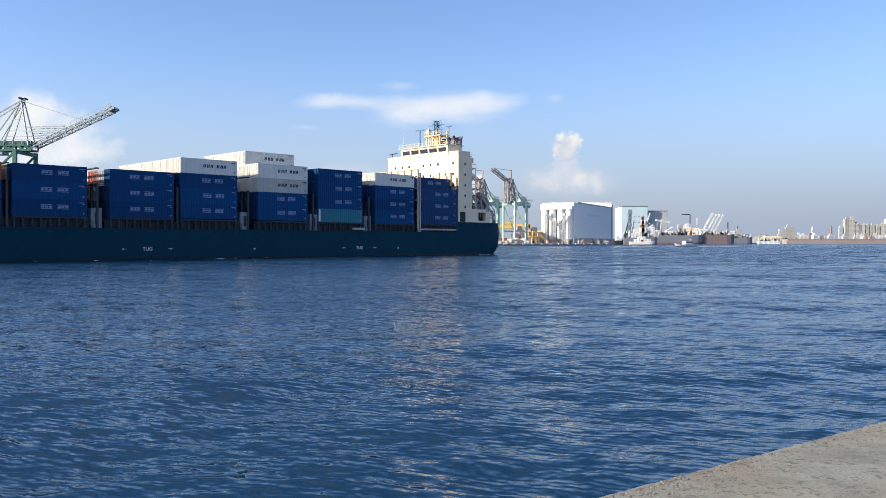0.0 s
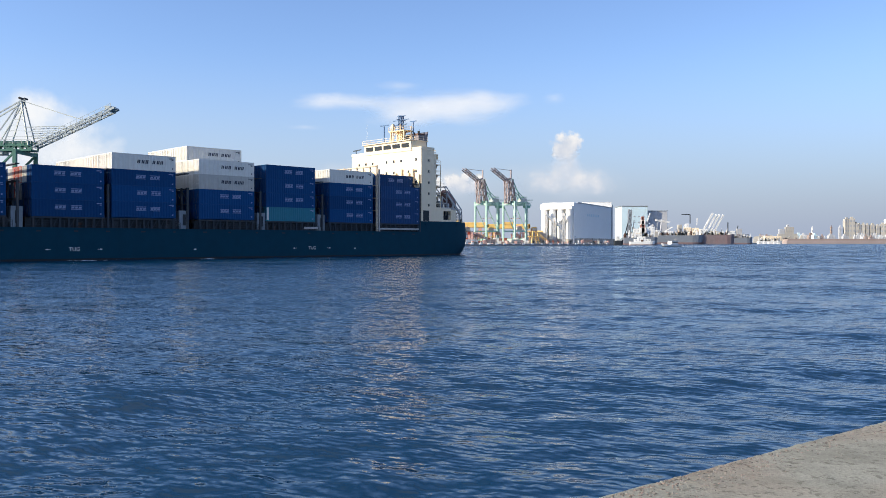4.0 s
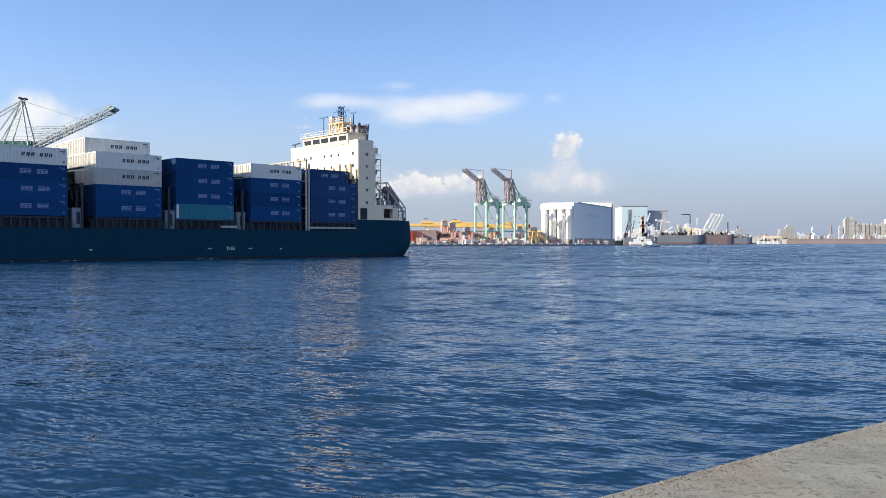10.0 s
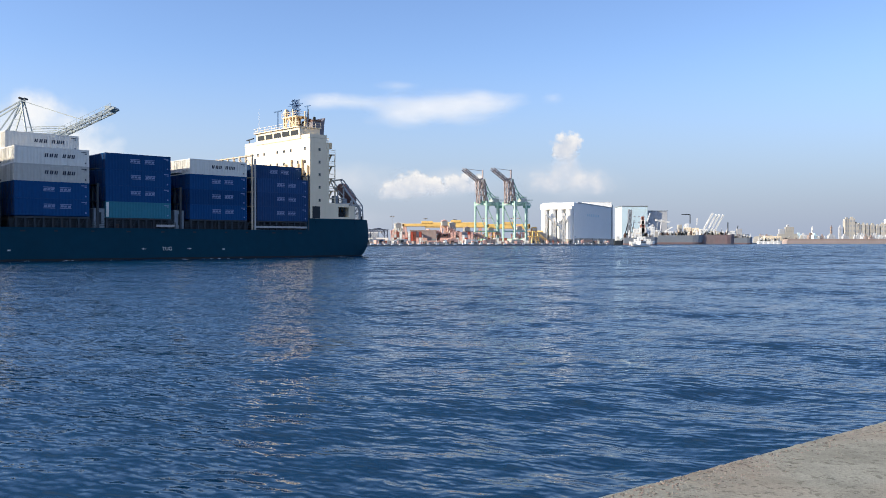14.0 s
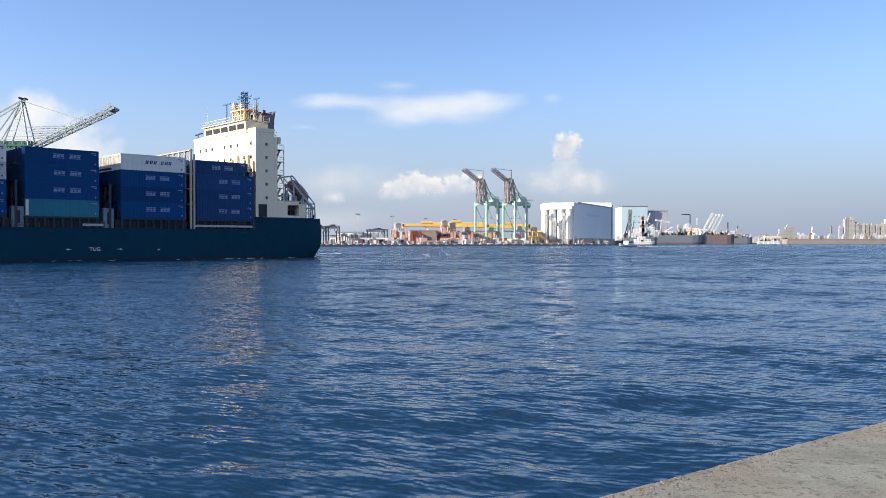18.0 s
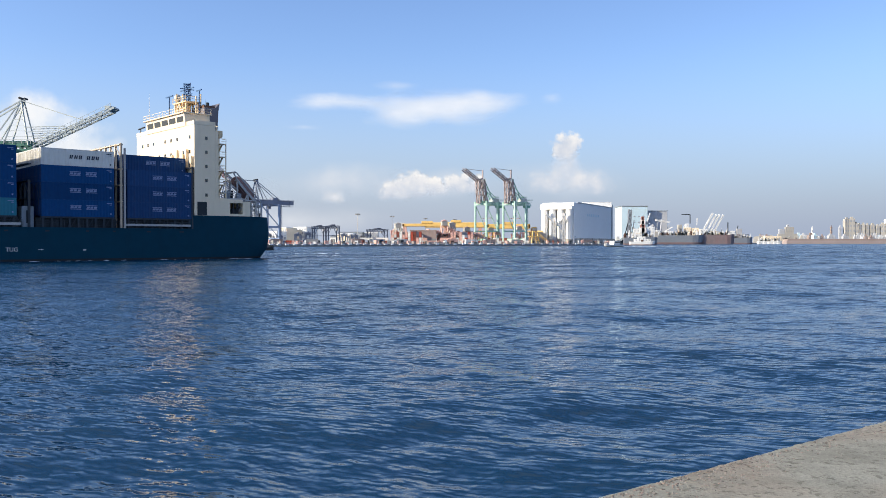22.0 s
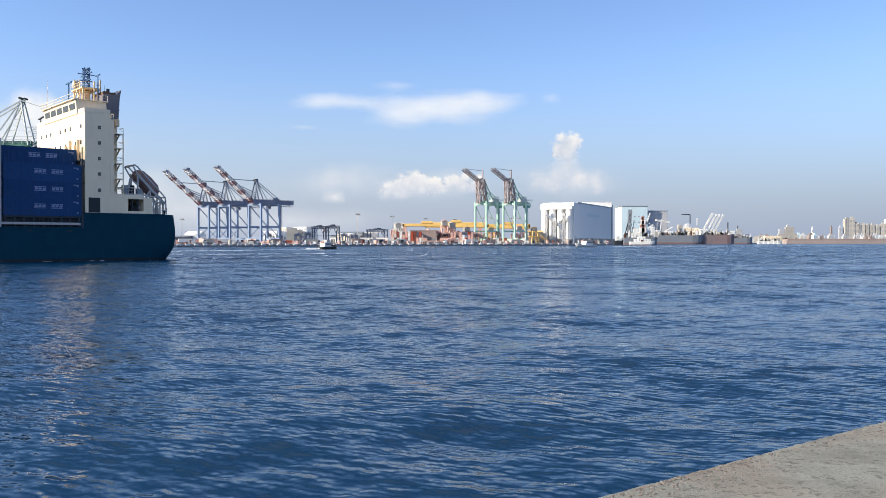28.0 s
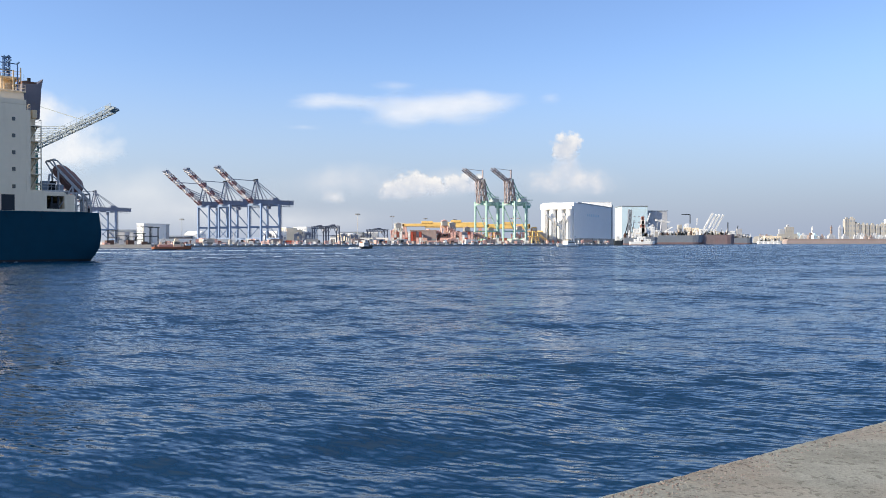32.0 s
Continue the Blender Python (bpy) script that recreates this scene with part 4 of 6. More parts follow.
def block_row(starts, widths, z0, z1, lean, mat, lines=()):
    """A word as plain slanted blocks; lines: thin bars over or under it, as z from and to."""
    y, sh = -WID / 2 - 0.012, Shape()
    for x, w in zip(starts, widths):
        sh.prism([(x, z0), (x + w, z0), (x + w + lean, z1), (x + lean, z1)], y, y + 0.02)
    for za, zb in lines:
        sh.box(starts[0], starts[-1] + widths[-1] + lean, y, y + 0.02, za, zb)
    return sh.mesh("lettering", mat)


def blue_logo():
    out = []
    for g in (-2.35, 0.35):
        out.append(block_row([g, g + 0.62, g + 1.24], (0.5, 0.46, 0.5), 1.44, 1.78, 0.12, L_BLUE, ((1.24, 1.34), (1.88, 2.0))))
    return out


def white_logo():
    return [block_row([x, x + 0.3], (0.2, 0.2), 1.25, 1.88, 0.12, L_DARK) for x in (-2.2, -1.4, -0.65, 0.7, 1.5, 2.2)]


def small_marks(mat):
    y = -WID / 2 - 0.012
    return [Shape().box(x, x + w, y, y + 0.02, z, z + h).mesh("stencil_mark", mat) for x, z, w, h in ((4.75, 2.35, 0.9, 0.13), (5.3, 2.1, 0.35, 0.13), (5.35, 0.45, 0.24, 0.24))]


def door_mesh(mat):
    out, x = [], -LEN / 2 - 0.05
    for y in (-0.95, -0.42, 0.42, 0.95):
        sh = Shape().tube((x, y, 0.15), (x, y, TALL - 0.15), 0.04, n=6)
        out.append(sh.box(x - 0.02, x + 0.04, y - 0.05, y + 0.3, 1.0, 1.06).mesh("door_bar", mat))
    return out


BLUE_LOGO = blue_logo()
LOGO = {"blue": BLUE_LOGO, "faded": BLUE_LOGO, "white": white_logo()}
LOGO["dull"] = LOGO["white"]
MARKS = {"blue": small_marks(L_BLUE), "faded": small_marks(L_BLUE), "white": small_marks(L_DARK), "teal": small_marks(L_BLUE), "red": small_marks(MARK), "grey": small_marks(L_DARK), "dull": small_marks(L_DARK)}
BARS, BLUE_BARS = door_mesh(BARGREY), door_mesh(BARBLUE)
PANEL = Shape().box(-6.0, -5.55, -WID / 2 - 0.03, -WID / 2 + 0.03, 0.15, TALL - 0.15).mesh("end_panel", C_WHITE)


def container(kind, x, y, z, shift=0.0, shown=False):
    ob = new("container", CMESH[kind])
    tagged(ob, SAY[kind], "shipping container", "containers on the ship")
    if shown:
        for me in LOGO.get(kind, ()):
            part("lettering", me, None, ob).matrix_basis = pose(0.8 + shift, 0, 0)
        for me in MARKS[kind]:
            part("stencil_mark", me, None, ob)
        if kind == "teal":
            part("end_panel", PANEL, None, ob, "white end panel")
    for me in BLUE_BARS if kind in ("blue", "teal", "faded") else BARS:
        part("door_bar", me, None, ob)
    MOVING.append((ob, pose(x, y, z)))
    return ob


rng = random.Random(5)
PORT = {0: ["blue"] * 3, 1: ["blue", "blue", "blue", "white"], 2: ["teal", "blue", "blue", "blue"], 3: ["blue", "blue", "dull", "white"], 4: ["blue", "blue", "blue", "white"], 5: ["blue"] * 3, 6: ["blue"] * 3, 7: ["blue", "blue", "red"], 8: ["blue"] * 3, 9: ["blue"] * 3}
for b, (aft, tiers) in enumerate(BAYS):
    for row in range(11):
        y = WID / 2 + 0.02 + row * (BEAM - 0.04) / 11
        count = tiers
        if b == 3 and 2 <= row <= 8:
            count = 5
        if b == 0:
            count = 4 if 0 < row < 5 else 3
        for tier in range(count):
            if 3 < row < 10 and tier < count - 2:
                continue
            if row == 0:
                kind = PORT[b][tier]
            elif tier >= count - 1 and b in (1, 3, 4):
                kind = "white"
            elif b == 3 and tier >= 2:
                kind = "white"
            elif b in (5, 6, 7) and tier == count - 1:
                kind = ("grey", "red", "red", "white", "blue", "grey")[row - 1] if row < 7 else "blue"
            else:
                kind = rng.choice(("blue", "blue", "blue", "red", "grey")) if row and b > 4 else "blue"
            if b == 0 and kind == "blue":
                kind = "faded"
            z = BASE + tier * TALL + (0.12 if b in (3, 4) else 0)
            container(kind, aft - LEN / 2 + rng.uniform(-0.03, 0.03), y, z, rng.uniform(-0.15, 0.15) - (0.9 if b == 5 else 0), row == 0 or (b == 3 and row == 2 and tier == 4) or (b == 0 and row == 1 and tier == 3))

# crossed lashing rods on the bow ends of the outboard stacks
for aft, tiers in BAYS[:7]:
    x = aft - LEN - 0.12
    for row in range(3):
        y0 = 0.1 + row * 2.45
        part("lashing_rod", Shape().tube((x, y0, 6.9), (x, y0 + 2.2, BASE + 5.6), 0.035, n=5), LASH, SHIP)
        part("lashing_rod", Shape().tube((x, y0 + 2.2, 6.9), (x, y0, BASE + 5.6), 0.035, n=5), LASH, SHIP)
for aft, tiers in BAYS[:7]:
    x = aft + 0.1
    for k in (0.08, 0.5):
        part("lashing_rod", Shape().tube((x, k, 6.9), (x, k + 1.6, BASE + 5.6), 0.035, n=5), LASH, SHIP)
# fairleads, freeing ports and pipes along the sheer strake
rng = random.Random(8)
for i in range(22):
    x = -18 - i * 6.1 + rng.uniform(-0.8, 0.8)
    part("freeing_port", Shape().box(x, x + rng.uniform(0.4, 0.9), -0.03, 0.02, 5.0, 5.25), DARK, SHIP)
for x in (-13.8, -8.6, -3.4):
    part("fairlead", Shape().tube((x, -0.12, 7.6), (x, 0.1, 7.6), 0.32, n=12), HULL, SHIP, "oval mooring fairlead")



# ---- quay cranes ----
def sts_crane(name, m, label, low, high, rig, girder=38.0, gauge=20.0, base=16.0, boom=48.0, lift=35.0, back=27.0, apex=21.0, size=1.0, group="", slim=1.0, bands=(), beam_mat=None, plate=2.2):
    """Ship-to-shore crane: x towards the water, y along the quay, hinge of the boom over x = 2."""
    c = thing(name, m, label, "quay crane", group)
    s = 1.6 * size
    xs = (-1.5, -1.5 - gauge)
    for x in xs:
        for y in (-base / 2, base / 2):
            part("leg", Shape().bar((x, y, 1.6), (x, y, girder), s, s), low, c)
            part("bogie", Shape().box(x - 1.2, x + 1.2, y - 3.4, y + 3.4, 0.0, 1.7), rig, c, bevel=0.15)
        part("sill_beam", Shape().bar((x, -base / 2, 4.4), (x, base / 2, 4.4), s * 0.9, s * 1.1), low, c)
        part("cross_beam", Shape().bar((x, -base / 2, girder - 1), (x, base / 2, girder - 1), s * 0.9, s), low, c)
    for y in (-base / 2, base / 2):
        part("portal_beam", Shape().bar((xs[0], y, 14.5), (xs[1], y, 14.5), s * 0.8, s), low, c)
        part("diagonal_brace", Shape().bar((xs[1], y, 15), (xs[0], y, girder - 1), 0.7).bar((xs[0], y, 5), ((xs[0] + xs[1]) / 2, y, 14), 0.5).bar((xs[1], y, 5), ((xs[0] + xs[1]) / 2, y, 14), 0.5), low, c)
    part("girder", Shape().truss((2, 0, girder + 1.6), (-1.5 - gauge - back, 0, girder + 1.6), 5.0, 3.0, 12, 0.75).box(-1.5 - gauge - back, 2, -2.9, -2.3, girder + 2.6 - plate, girder + 2.6).box(-1.5 - gauge - back, 2, 2.3, 2.9, girder + 2.6 - plate, girder + 2.6), beam_mat or high, c)
    part("machinery_house", Shape().box(-1.5 - gauge - 4, -1.5 - gauge + 2, -2.4, 2.4, girder + 3.2, girder + 5.8), beam_mat or high, c, bevel=0.2)
    walk_rail = Shape()
    for y in (-3.3, 3.3):
        walk_rail.bar((2, y, girder + 3.9), (-1.5 - gauge - back, y, girder + 3.9), 0.16)
        for i in range(16):
            x = 2 - i * (3.5 + gauge + back) / 15
            walk_rail.bar((x, y, girder + 2.4), (x, y, girder + 3.9), 0.14)
    part("girder_rail", walk_rail, rig, c)
    for x in (-1.5 - gauge - back * 0.5, -1.5 - gauge - back * 0.85):
        part("service_platform", Shape().box(x - 2.2, x + 2.2, -3.6, 3.6, girder - 1.8, girder - 1.5).bar((x - 2, -3.4, girder - 1.7), (x - 2, -3.4, girder + 4), 0.3).bar((x + 2, 3.4, girder - 1.7), (x + 2, 3.4, girder + 4), 0.3), rig, c)
    part("trolley", Shape().box(-14, -9, -2.4, 2.4, girder - 1.6, girder + 0.1), rig, c, bevel=0.15)
    part("driver_cabin", Shape().box(-18, -15.5, -1.4, 1.4, girder - 4.4, girder - 1.2), rig, c, bevel=0.15)
    a, r = radians(lift), Vector((math.cos(radians(lift)), 0, math.sin(radians(lift))))
    hinge = Vector((2, 0, girder + 1.6))
    tip = hinge + r * boom
    for i in range(8):
        a, b = hinge.lerp(tip, i / 8), hinge.lerp(tip, (i + 1) / 8)
        sec = Shape().truss(a, b, 5.0, 2.6 * slim, 2, 0.5 * slim)
        for y in (-2.5, 2.5):
            sec.bar(a + Vector((0, y, -0.4)), b + Vector((0, y, -0.4)), 0.4, 0.8 * slim)
        part("boom_section", sec, bands[i % 2] if bands else high, c)
    hang = Shape()
    for y in (-2.9, 2.9):
        hang.bar(hinge + r * 2 + Vector((0, y, 2.0)), tip + Vector((0, y, 2.0)), 0.1)
        for i in range(13):
            a = hinge.lerp(tip, (i + 0.5) / 13)
            hang.bar(a + Vector((0, y, 0)), a + Vector((0, y, 2.0)), 0.1)
    part("boom_rail", hang, rig, c)
    part("tip_gear", Shape().box(tip.x - 2.6, tip.x - 0.4, -1.6, 1.6, tip.z + 0.4, tip.z + 1.5).bar(tip + Vector((-1, 0, 1)), tip + Vector((-1, 0, 2.8)), 0.2), rig, c)
    part("boom_tip", Shape().bar(tip - r * 1.0, tip + r * 1.5, 5.6, 1.6 * slim), rig, c)
    top = Vector((-2.5, 0, girder + apex))
    for y in (-1, 1):
        part("apex_leg", Shape().bar((1.0, 3 * y, girder + 2), top + Vector((0, 1.2 * y, 0)), 1.0 * slim).bar((-8.5, 3 * y, girder + 2), top + Vector((0, 1.2 * y, 0)), 0.8 * slim), high, c)
        part("back_stay", Shape().bar(top + Vector((0, 1.2 * y, 0)), (-1.5 - gauge - back * 0.35, 2.6 * y, girder + 2.5), 0.45).bar(top + Vector((0, 1.2 * y, 0)), (-1.5 - gauge * 0.6, 2.6 * y, girder + 2.5), 0.4), high, c)
        part("fore_stay", Shape().bar(top + Vector((0, 1.2 * y, 0)), hinge + r * boom * 0.62 + Vector((0, 2.4 * y, 1.5)), 0.28), rig, c)
    for f in (0.1, 0.16, 0.22):
        for y in (-1, 1):
            part("boom_strut", Shape().bar(Vector((0.0, 2.7 * y, girder + 2 + apex * f * 1.6)), hinge + r * boom * (f * 2.0) + Vector((0, 2.4 * y, 1.4)), 0.55 * slim), rig, c)
    for i in range(7):
        z = girder + 3 + i * (apex - 4) / 7
        part("apex_landing", Shape().bar((-7.6 + i * 0.7, -2.6, z), (-5.4 + i * 0.45, -2.6, z + 0.2), 0.35 * slim), rig, c)
        part("apex_brace", Shape().bar((0.6 - i * 0.4, -2.9, z), (-8.0 + i * 0.7, -2.9, z), 0.22 * slim), rig, c)
    part("sheave_gear", Shape().tube((top.x - 0.6, -1.4, top.z + 1.0), (top.x - 0.6, 1.4, top.z + 1.0), 0.9 * slim, n=12).tube((top.x + 1.2, -1.2, top.z + 0.8), (top.x + 1.2, 1.2, top.z + 0.8), 0.7 * slim, n=12), DARK, c)
    part("apex_head", Shape().box(top.x - 1.5 * slim, top.x + 1.5 * slim, -2.0 * slim, 2.0 * slim, top.z - 0.6 * slim, top.z + 0.7 * slim), rig, c)
    part("stair_tower", Shape().truss((xs[1] - 1.6, base / 2, 4), (xs[1] - 1.6, base / 2, girder), 1.6, 1.6, 14, 0.25), rig, c)
    return c


def facing(dx, dy):
    return math.degrees(math.atan2(dy, dx))


LAND = 2.0
# row of four blue cranes; the booms lean out towards the water
for x, d in ((449, 722), (395, 742), (358, 764)):
    sts_crane("quay_crane", pose(across(x, d), d, LAND, 0, 0, facing(-0.63, -0.78)), "blue steel ship-to-shore crane with a red and white banded raised boom", STS_BLUE, STS_BLUE_D, STS_BLUE_D, girder=34.6, lift=37, boom=44.5, back=21, apex=19.5, group="blue quay cranes", slim=0.9, bands=(STS_BAND, STS_PALE))
sts_crane("quay_crane", pose(across(164, 880), 880, LAND, 0, 0, facing(-0.63, -0.78)), "blue steel ship-to-shore crane with a red and white banded raised boom", STS_BLUE, STS_BLUE_D, STS_BLUE_D, girder=34.6, lift=37, boom=44.5, back=21, apex=19.5, group="blue quay cranes", slim=0.9, bands=(STS_BAND, STS_PALE))
# the tall pale crane on the near bank, boom half raised
sts_crane("quay_crane", pose(across(53, 320), 320, LAND, 0, 0, 0), "tall green and pale grey quay crane with half-raised boom", STS_GREEN_N, STS_WHITE, STS_WHITE, girder=36.0, lift=25, boom=33, apex=19, size=0.8, slim=0.5, beam_mat=STS_GREEN_N, plate=1.0)


# green cranes with folded booms
def folded_crane(x, d):
    m = pose(across(x, d), d, LAND, 0, 0, facing(-0.7, -0.71))
    c = thing("folding_crane", m, "pale green quay crane with a folded grey-red boom", "quay crane", "green quay cranes")
    top = height(362, d) - LAND
    for px in (0, -18):
        for y in (-8, 8):
            part("leg", Shape().bar((px, y, 1.5), (px, y, top + 3), 1.6), STS_GREEN, c)
            part("bogie", Shape().box(px - 1.2, px + 1.2, y - 3, y + 3, 0, 1.6), STS_GREEN_D, c, bevel=0.1)
        part("sill_beam", Shape().bar((px, -8, 4), (px, 8, 4), 1.6, 2.0), STS_GREEN, c)
        part("cross_beam", Shape().bar((px, -8, top), (px, 8, top), 1.4, 2.0), STS_GREEN, c)
    for y in (-8, 8):
        part("portal_beam", Shape().bar((0, y, 13), (-18, y, 13), 1.2, 1.6), STS_GREEN, c)
        part("diagonal_brace", Shape().bar((-18, y, 14), (0, y, top - 1), 0.7), STS_GREEN, c)
    part("girder", Shape().truss((2, 0, top + 1), (-34, 0, top + 1), 5, 3, 9, 0.7), STS_GREEN, c)
    part("machinery_house", Shape().box(-27, -17, -3, 3, top + 2.6, top + 7), STS_WHITE, c, bevel=0.2)
    part("inner_boom", Shape().truss((3, 0, top + 1), (4.5, 0, top + 26), 4.6, 2.6, 4, 0.75), STS_RED, c)
    part("mast", Shape().truss((-8, 0, top + 1), (-3, 0, top + 27), 4, 2.0, 4, 0.7), STS_RED, c)
    part("outer_boom", Shape().truss((4.5, 0, top + 25), (27, 0, top + 36), 4.6, 2.2, 7, 0.55), STS_RED, c)
    part("mast_head", Shape().bar((-3, 0, top + 27), (-3, 0, top + 37), 1.0).bar((-3, 0, top + 36), (20, 0, top + 36.5), 0.4).bar((4.5, 0, top + 26), (-3, 0, top + 28), 1.2), STS_RED, c)
    for y in (-2, 2):
        part("back_stay", Shape().bar((-3, y, top + 27), (-18, y, top + 4), 0.7).bar((-3, y, top + 20), (-30, y, top + 2), 0.45), STS_GREEN_D, c)
    part("trolley", Shape().box(-33, -26, -2.4, 2.4, top - 3.2, top - 0.4), STS_GREEN_D, c, bevel=0.2)
    part("stair_tower", Shape().truss((-20, 8, 4), (-20, 8, top), 1.6, 1.6, 12, 0.25), STS_GREEN_D, c)
    for px, z in ((-6, top + 3.4), (-22, top + 8), (-31, top + 4.6), (0, top + 9), (1, top + 17)):
        sh = Shape().box(px - 3, px + 3, -4, 4, z, z + 0.3)
        for y in (-4, 4):
            sh.bar((px - 3, y, z + 1.3), (px + 3, y, z + 1.3), 0.2).bar((px - 3, y, z), (px - 3, y, z + 1.3), 0.2).bar((px + 3, y, z), (px + 3, y, z + 1.3), 0.2)
        part("service_platform", sh, STS_GREEN_D if px < -4 else STS_RED, c)
    part("driver_cabin", Shape().box(-12, -8.6, -1.6, 1.6, top - 5, top - 1.4), STS_WHITE, c, bevel=0.2)
    part("hoist_rope", Shape().bar((-10, -1.5, top - 1), (-10, -1.5, top - 14), 0.18).bar((-10, 1.5, top - 1), (-10, 1.5, top - 14), 0.18), DARK, c)
    part("spreader", Shape().box(-11.2, -8.8, -6, 6, top - 15, top - 14.2), STS_RED, c)


folded_crane(851, 900)
folded_crane(901, 890)


# ---- yard: rubber-tyred gantries, container stacks, sheds, light masts ----
def yard_gantry(x0, x1, ytop, d, mat, deep=14.0):
    cx, w, h = across((x0 + x1) / 2, d), (x1 - x0) / F * d, height(ytop, d) - LAND
    c = thing("yard_gantry", pose(cx, d, LAND, 0, 0, 18), "%s rubber-tyred yard gantry crane" % {RTGDARK: "dark navy steel", BRICK: "faded red steel"}.get(mat, "grey-blue steel"), "gantry crane", "yard gantries")
    for sx in (-1, 1):
        for y in (-deep / 2, deep / 2):
            part("leg", Shape().bar((sx * w * 0.42, y, 1.2), (sx * w * 0.42, y, h - 1), 0.9), mat, c)
            part("wheel", Shape().tube((sx * w * 0.42 - 0.5, y, 0.8), (sx * w * 0.42 + 0.5, y, 0.8), 0.8), RUBBER, c)
        part("sill_beam", Shape().bar((sx * w * 0.42, -deep / 2, 2.0), (sx * w * 0.42, deep / 2, 2.0), 1.0), mat, c)
    for y in (-deep / 2, deep / 2):
        part("girder", Shape().truss((-w * 0.48, y, h - 1.2), (w * 0.48, y, h - 1.2), 0.9, 2.2, 6, 0.35), mat, c)
        part("side_brace", Shape().bar((-w * 0.42, y, h * 0.5), (-w * 0.2, y, h - 1.5), 0.4).bar((w * 0.42, y, h * 0.5), (w * 0.2, y, h - 1.5), 0.4).bar((-w * 0.42, y, h * 0.45), (w * 0.42, y, h * 0.45), 0.35), mat, c)
    part("trolley", Shape().box(-w * 0.12, w * 0.12, -deep / 2, deep / 2, h, h + 1.2), mat, c, bevel=0.15)
    part("cabin", Shape().box(3.4, 5.4, -2, 0.5, h - 4.4, h - 1.8), GREYL, c, bevel=0.1)


for x0, x1, y, d in ((693, 703, 408, 842), (705, 714, 411, 846), (735, 745, 412, 850), (752, 764, 408, 856), (768, 779, 410, 860), (794, 803, 407, 868), (806, 816, 411, 872), (822, 832, 412, 882), (838, 848, 414, 890), (872, 884, 412, 910), (906, 918, 414, 930)):
    yard_gantry(x0, x1, y, d, BRICK, 8.0)
for x0, x1, y, d in ((522, 533, 414, 800), (540, 550, 412, 815), (604, 614, 414, 830), (622, 632, 416, 840), (470, 480, 414, 760), (490, 500, 416, 770)):
    yard_gantry(x0, x1, y, d, STS_BLUE_D, 8.0)
for x0, x1, y, d in ((553, 577, 401, 800), (577, 600, 400, 790), (650, 686, 406, 900)):
    yard_gantry(x0, x1, y, d, RTGDARK)


def light_mast(x, ytop, d):
    h = height(ytop, d) - LAND
    m = thing("light_mast", pose(across(x, d), d, LAND), "tall grey high-mast yard light", "light mast", "yard light masts")
    part("pole", Shape().tube((0, 0, 0), (0, 0, h), 0.45, 0.2, 8), GREYL, m)
    part("lamp_ring", Shape().tube((0, 0, h - 0.8), (0, 0, h - 0.3), 2.2, 2.2, 10), DARK, m)
    for i in range(6):
        a = i * math.pi / 3
        part("floodlight", Shape().box(2.2 * math.cos(a) - 0.4, 2.2 * math.cos(a) + 0.4, 2.2 * math.sin(a) - 0.4, 2.2 * math.sin(a) + 0.4, h - 1.5, h - 0.6), GREYL, m)


for x, y, d in ((322, 387, 900), (633, 378, 860), (694, 382, 930), (753, 386, 1000), (805, 388, 1050)):
    light_mast(x, y, d)


def yard_stack(x0, x1, ytop, d, kinds, seed):
    """Rows of containers, three deep, stacked as high as ytop."""
    r = random.Random(seed)
    n = max(1, round((x1 - x0) / F * d / 12.6))
    tiers = max(1, round((height(ytop, d) - LAND) / TALL))
    for i in range(n):
        cx = across(x0, d) + (i + 0.5) * (across(x1, d) - across(x0, d)) / n
        for t in range(tiers - (1 if r.random() < 0.3 else 0)):
            for k in range(2):
                kind = r.choice(kinds)
                ob = new("freight_container", CMESH_FAR[kind])
                ob.matrix_basis = pose(cx, d + k * 2.6, LAND + t * TALL, 0, 0, r.uniform(-1, 1))
                tagged(ob, FAR_SAY[kind], "shipping container", "containers in the far yard")


CMESH_FAR = {k: container_mesh("yard_container_" + k, m) for k, m in (("brown", C_BROWN), ("red", C_RED), ("white", C_WHITE), ("grey", C_GREY), ("orange", BRICK), ("blue", C_BLUE))}
FAR_SAY = {k: k + " shipping container stacked in the far yard" for k in CMESH_FAR}
yard_stack(505, 560, 421, 745, ("white", "red", "white", "grey", "orange"), 31)
yard_stack(560, 690, 425, 780, ("white", "grey", "white", "red"), 32)
yard_stack(800, 935, 424, 880, ("white", "orange", "white", "brown"), 33)
yard_stack(690, 722, 405, 850, ("orange", "orange", "white", "orange", "red"), 1)
yard_stack(690, 800, 419, 834, ("orange", "white", "orange", "white", "grey"), 21)
yard_stack(722, 735, 414, 850, ("white", "orange"), 2)
yard_stack(772, 835, 411, 870, ("orange", "white", "orange", "grey", "red"), 3)
yard_stack(840, 935, 420, 930, ("orange", "brown", "white", "grey"), 4)
yard_stack(500, 552, 424, 760, ("white", "grey", "blue", "brown"), 5)
yard_stack(635, 690, 423, 830, ("white", "grey", "red"), 6)
yard_stack(300, 350, 424, 690, ("white", "red", "grey", "orange"), 7)
yard_stack(352, 500, 427, 770, ("white", "orange", "grey", "brown"), 8)


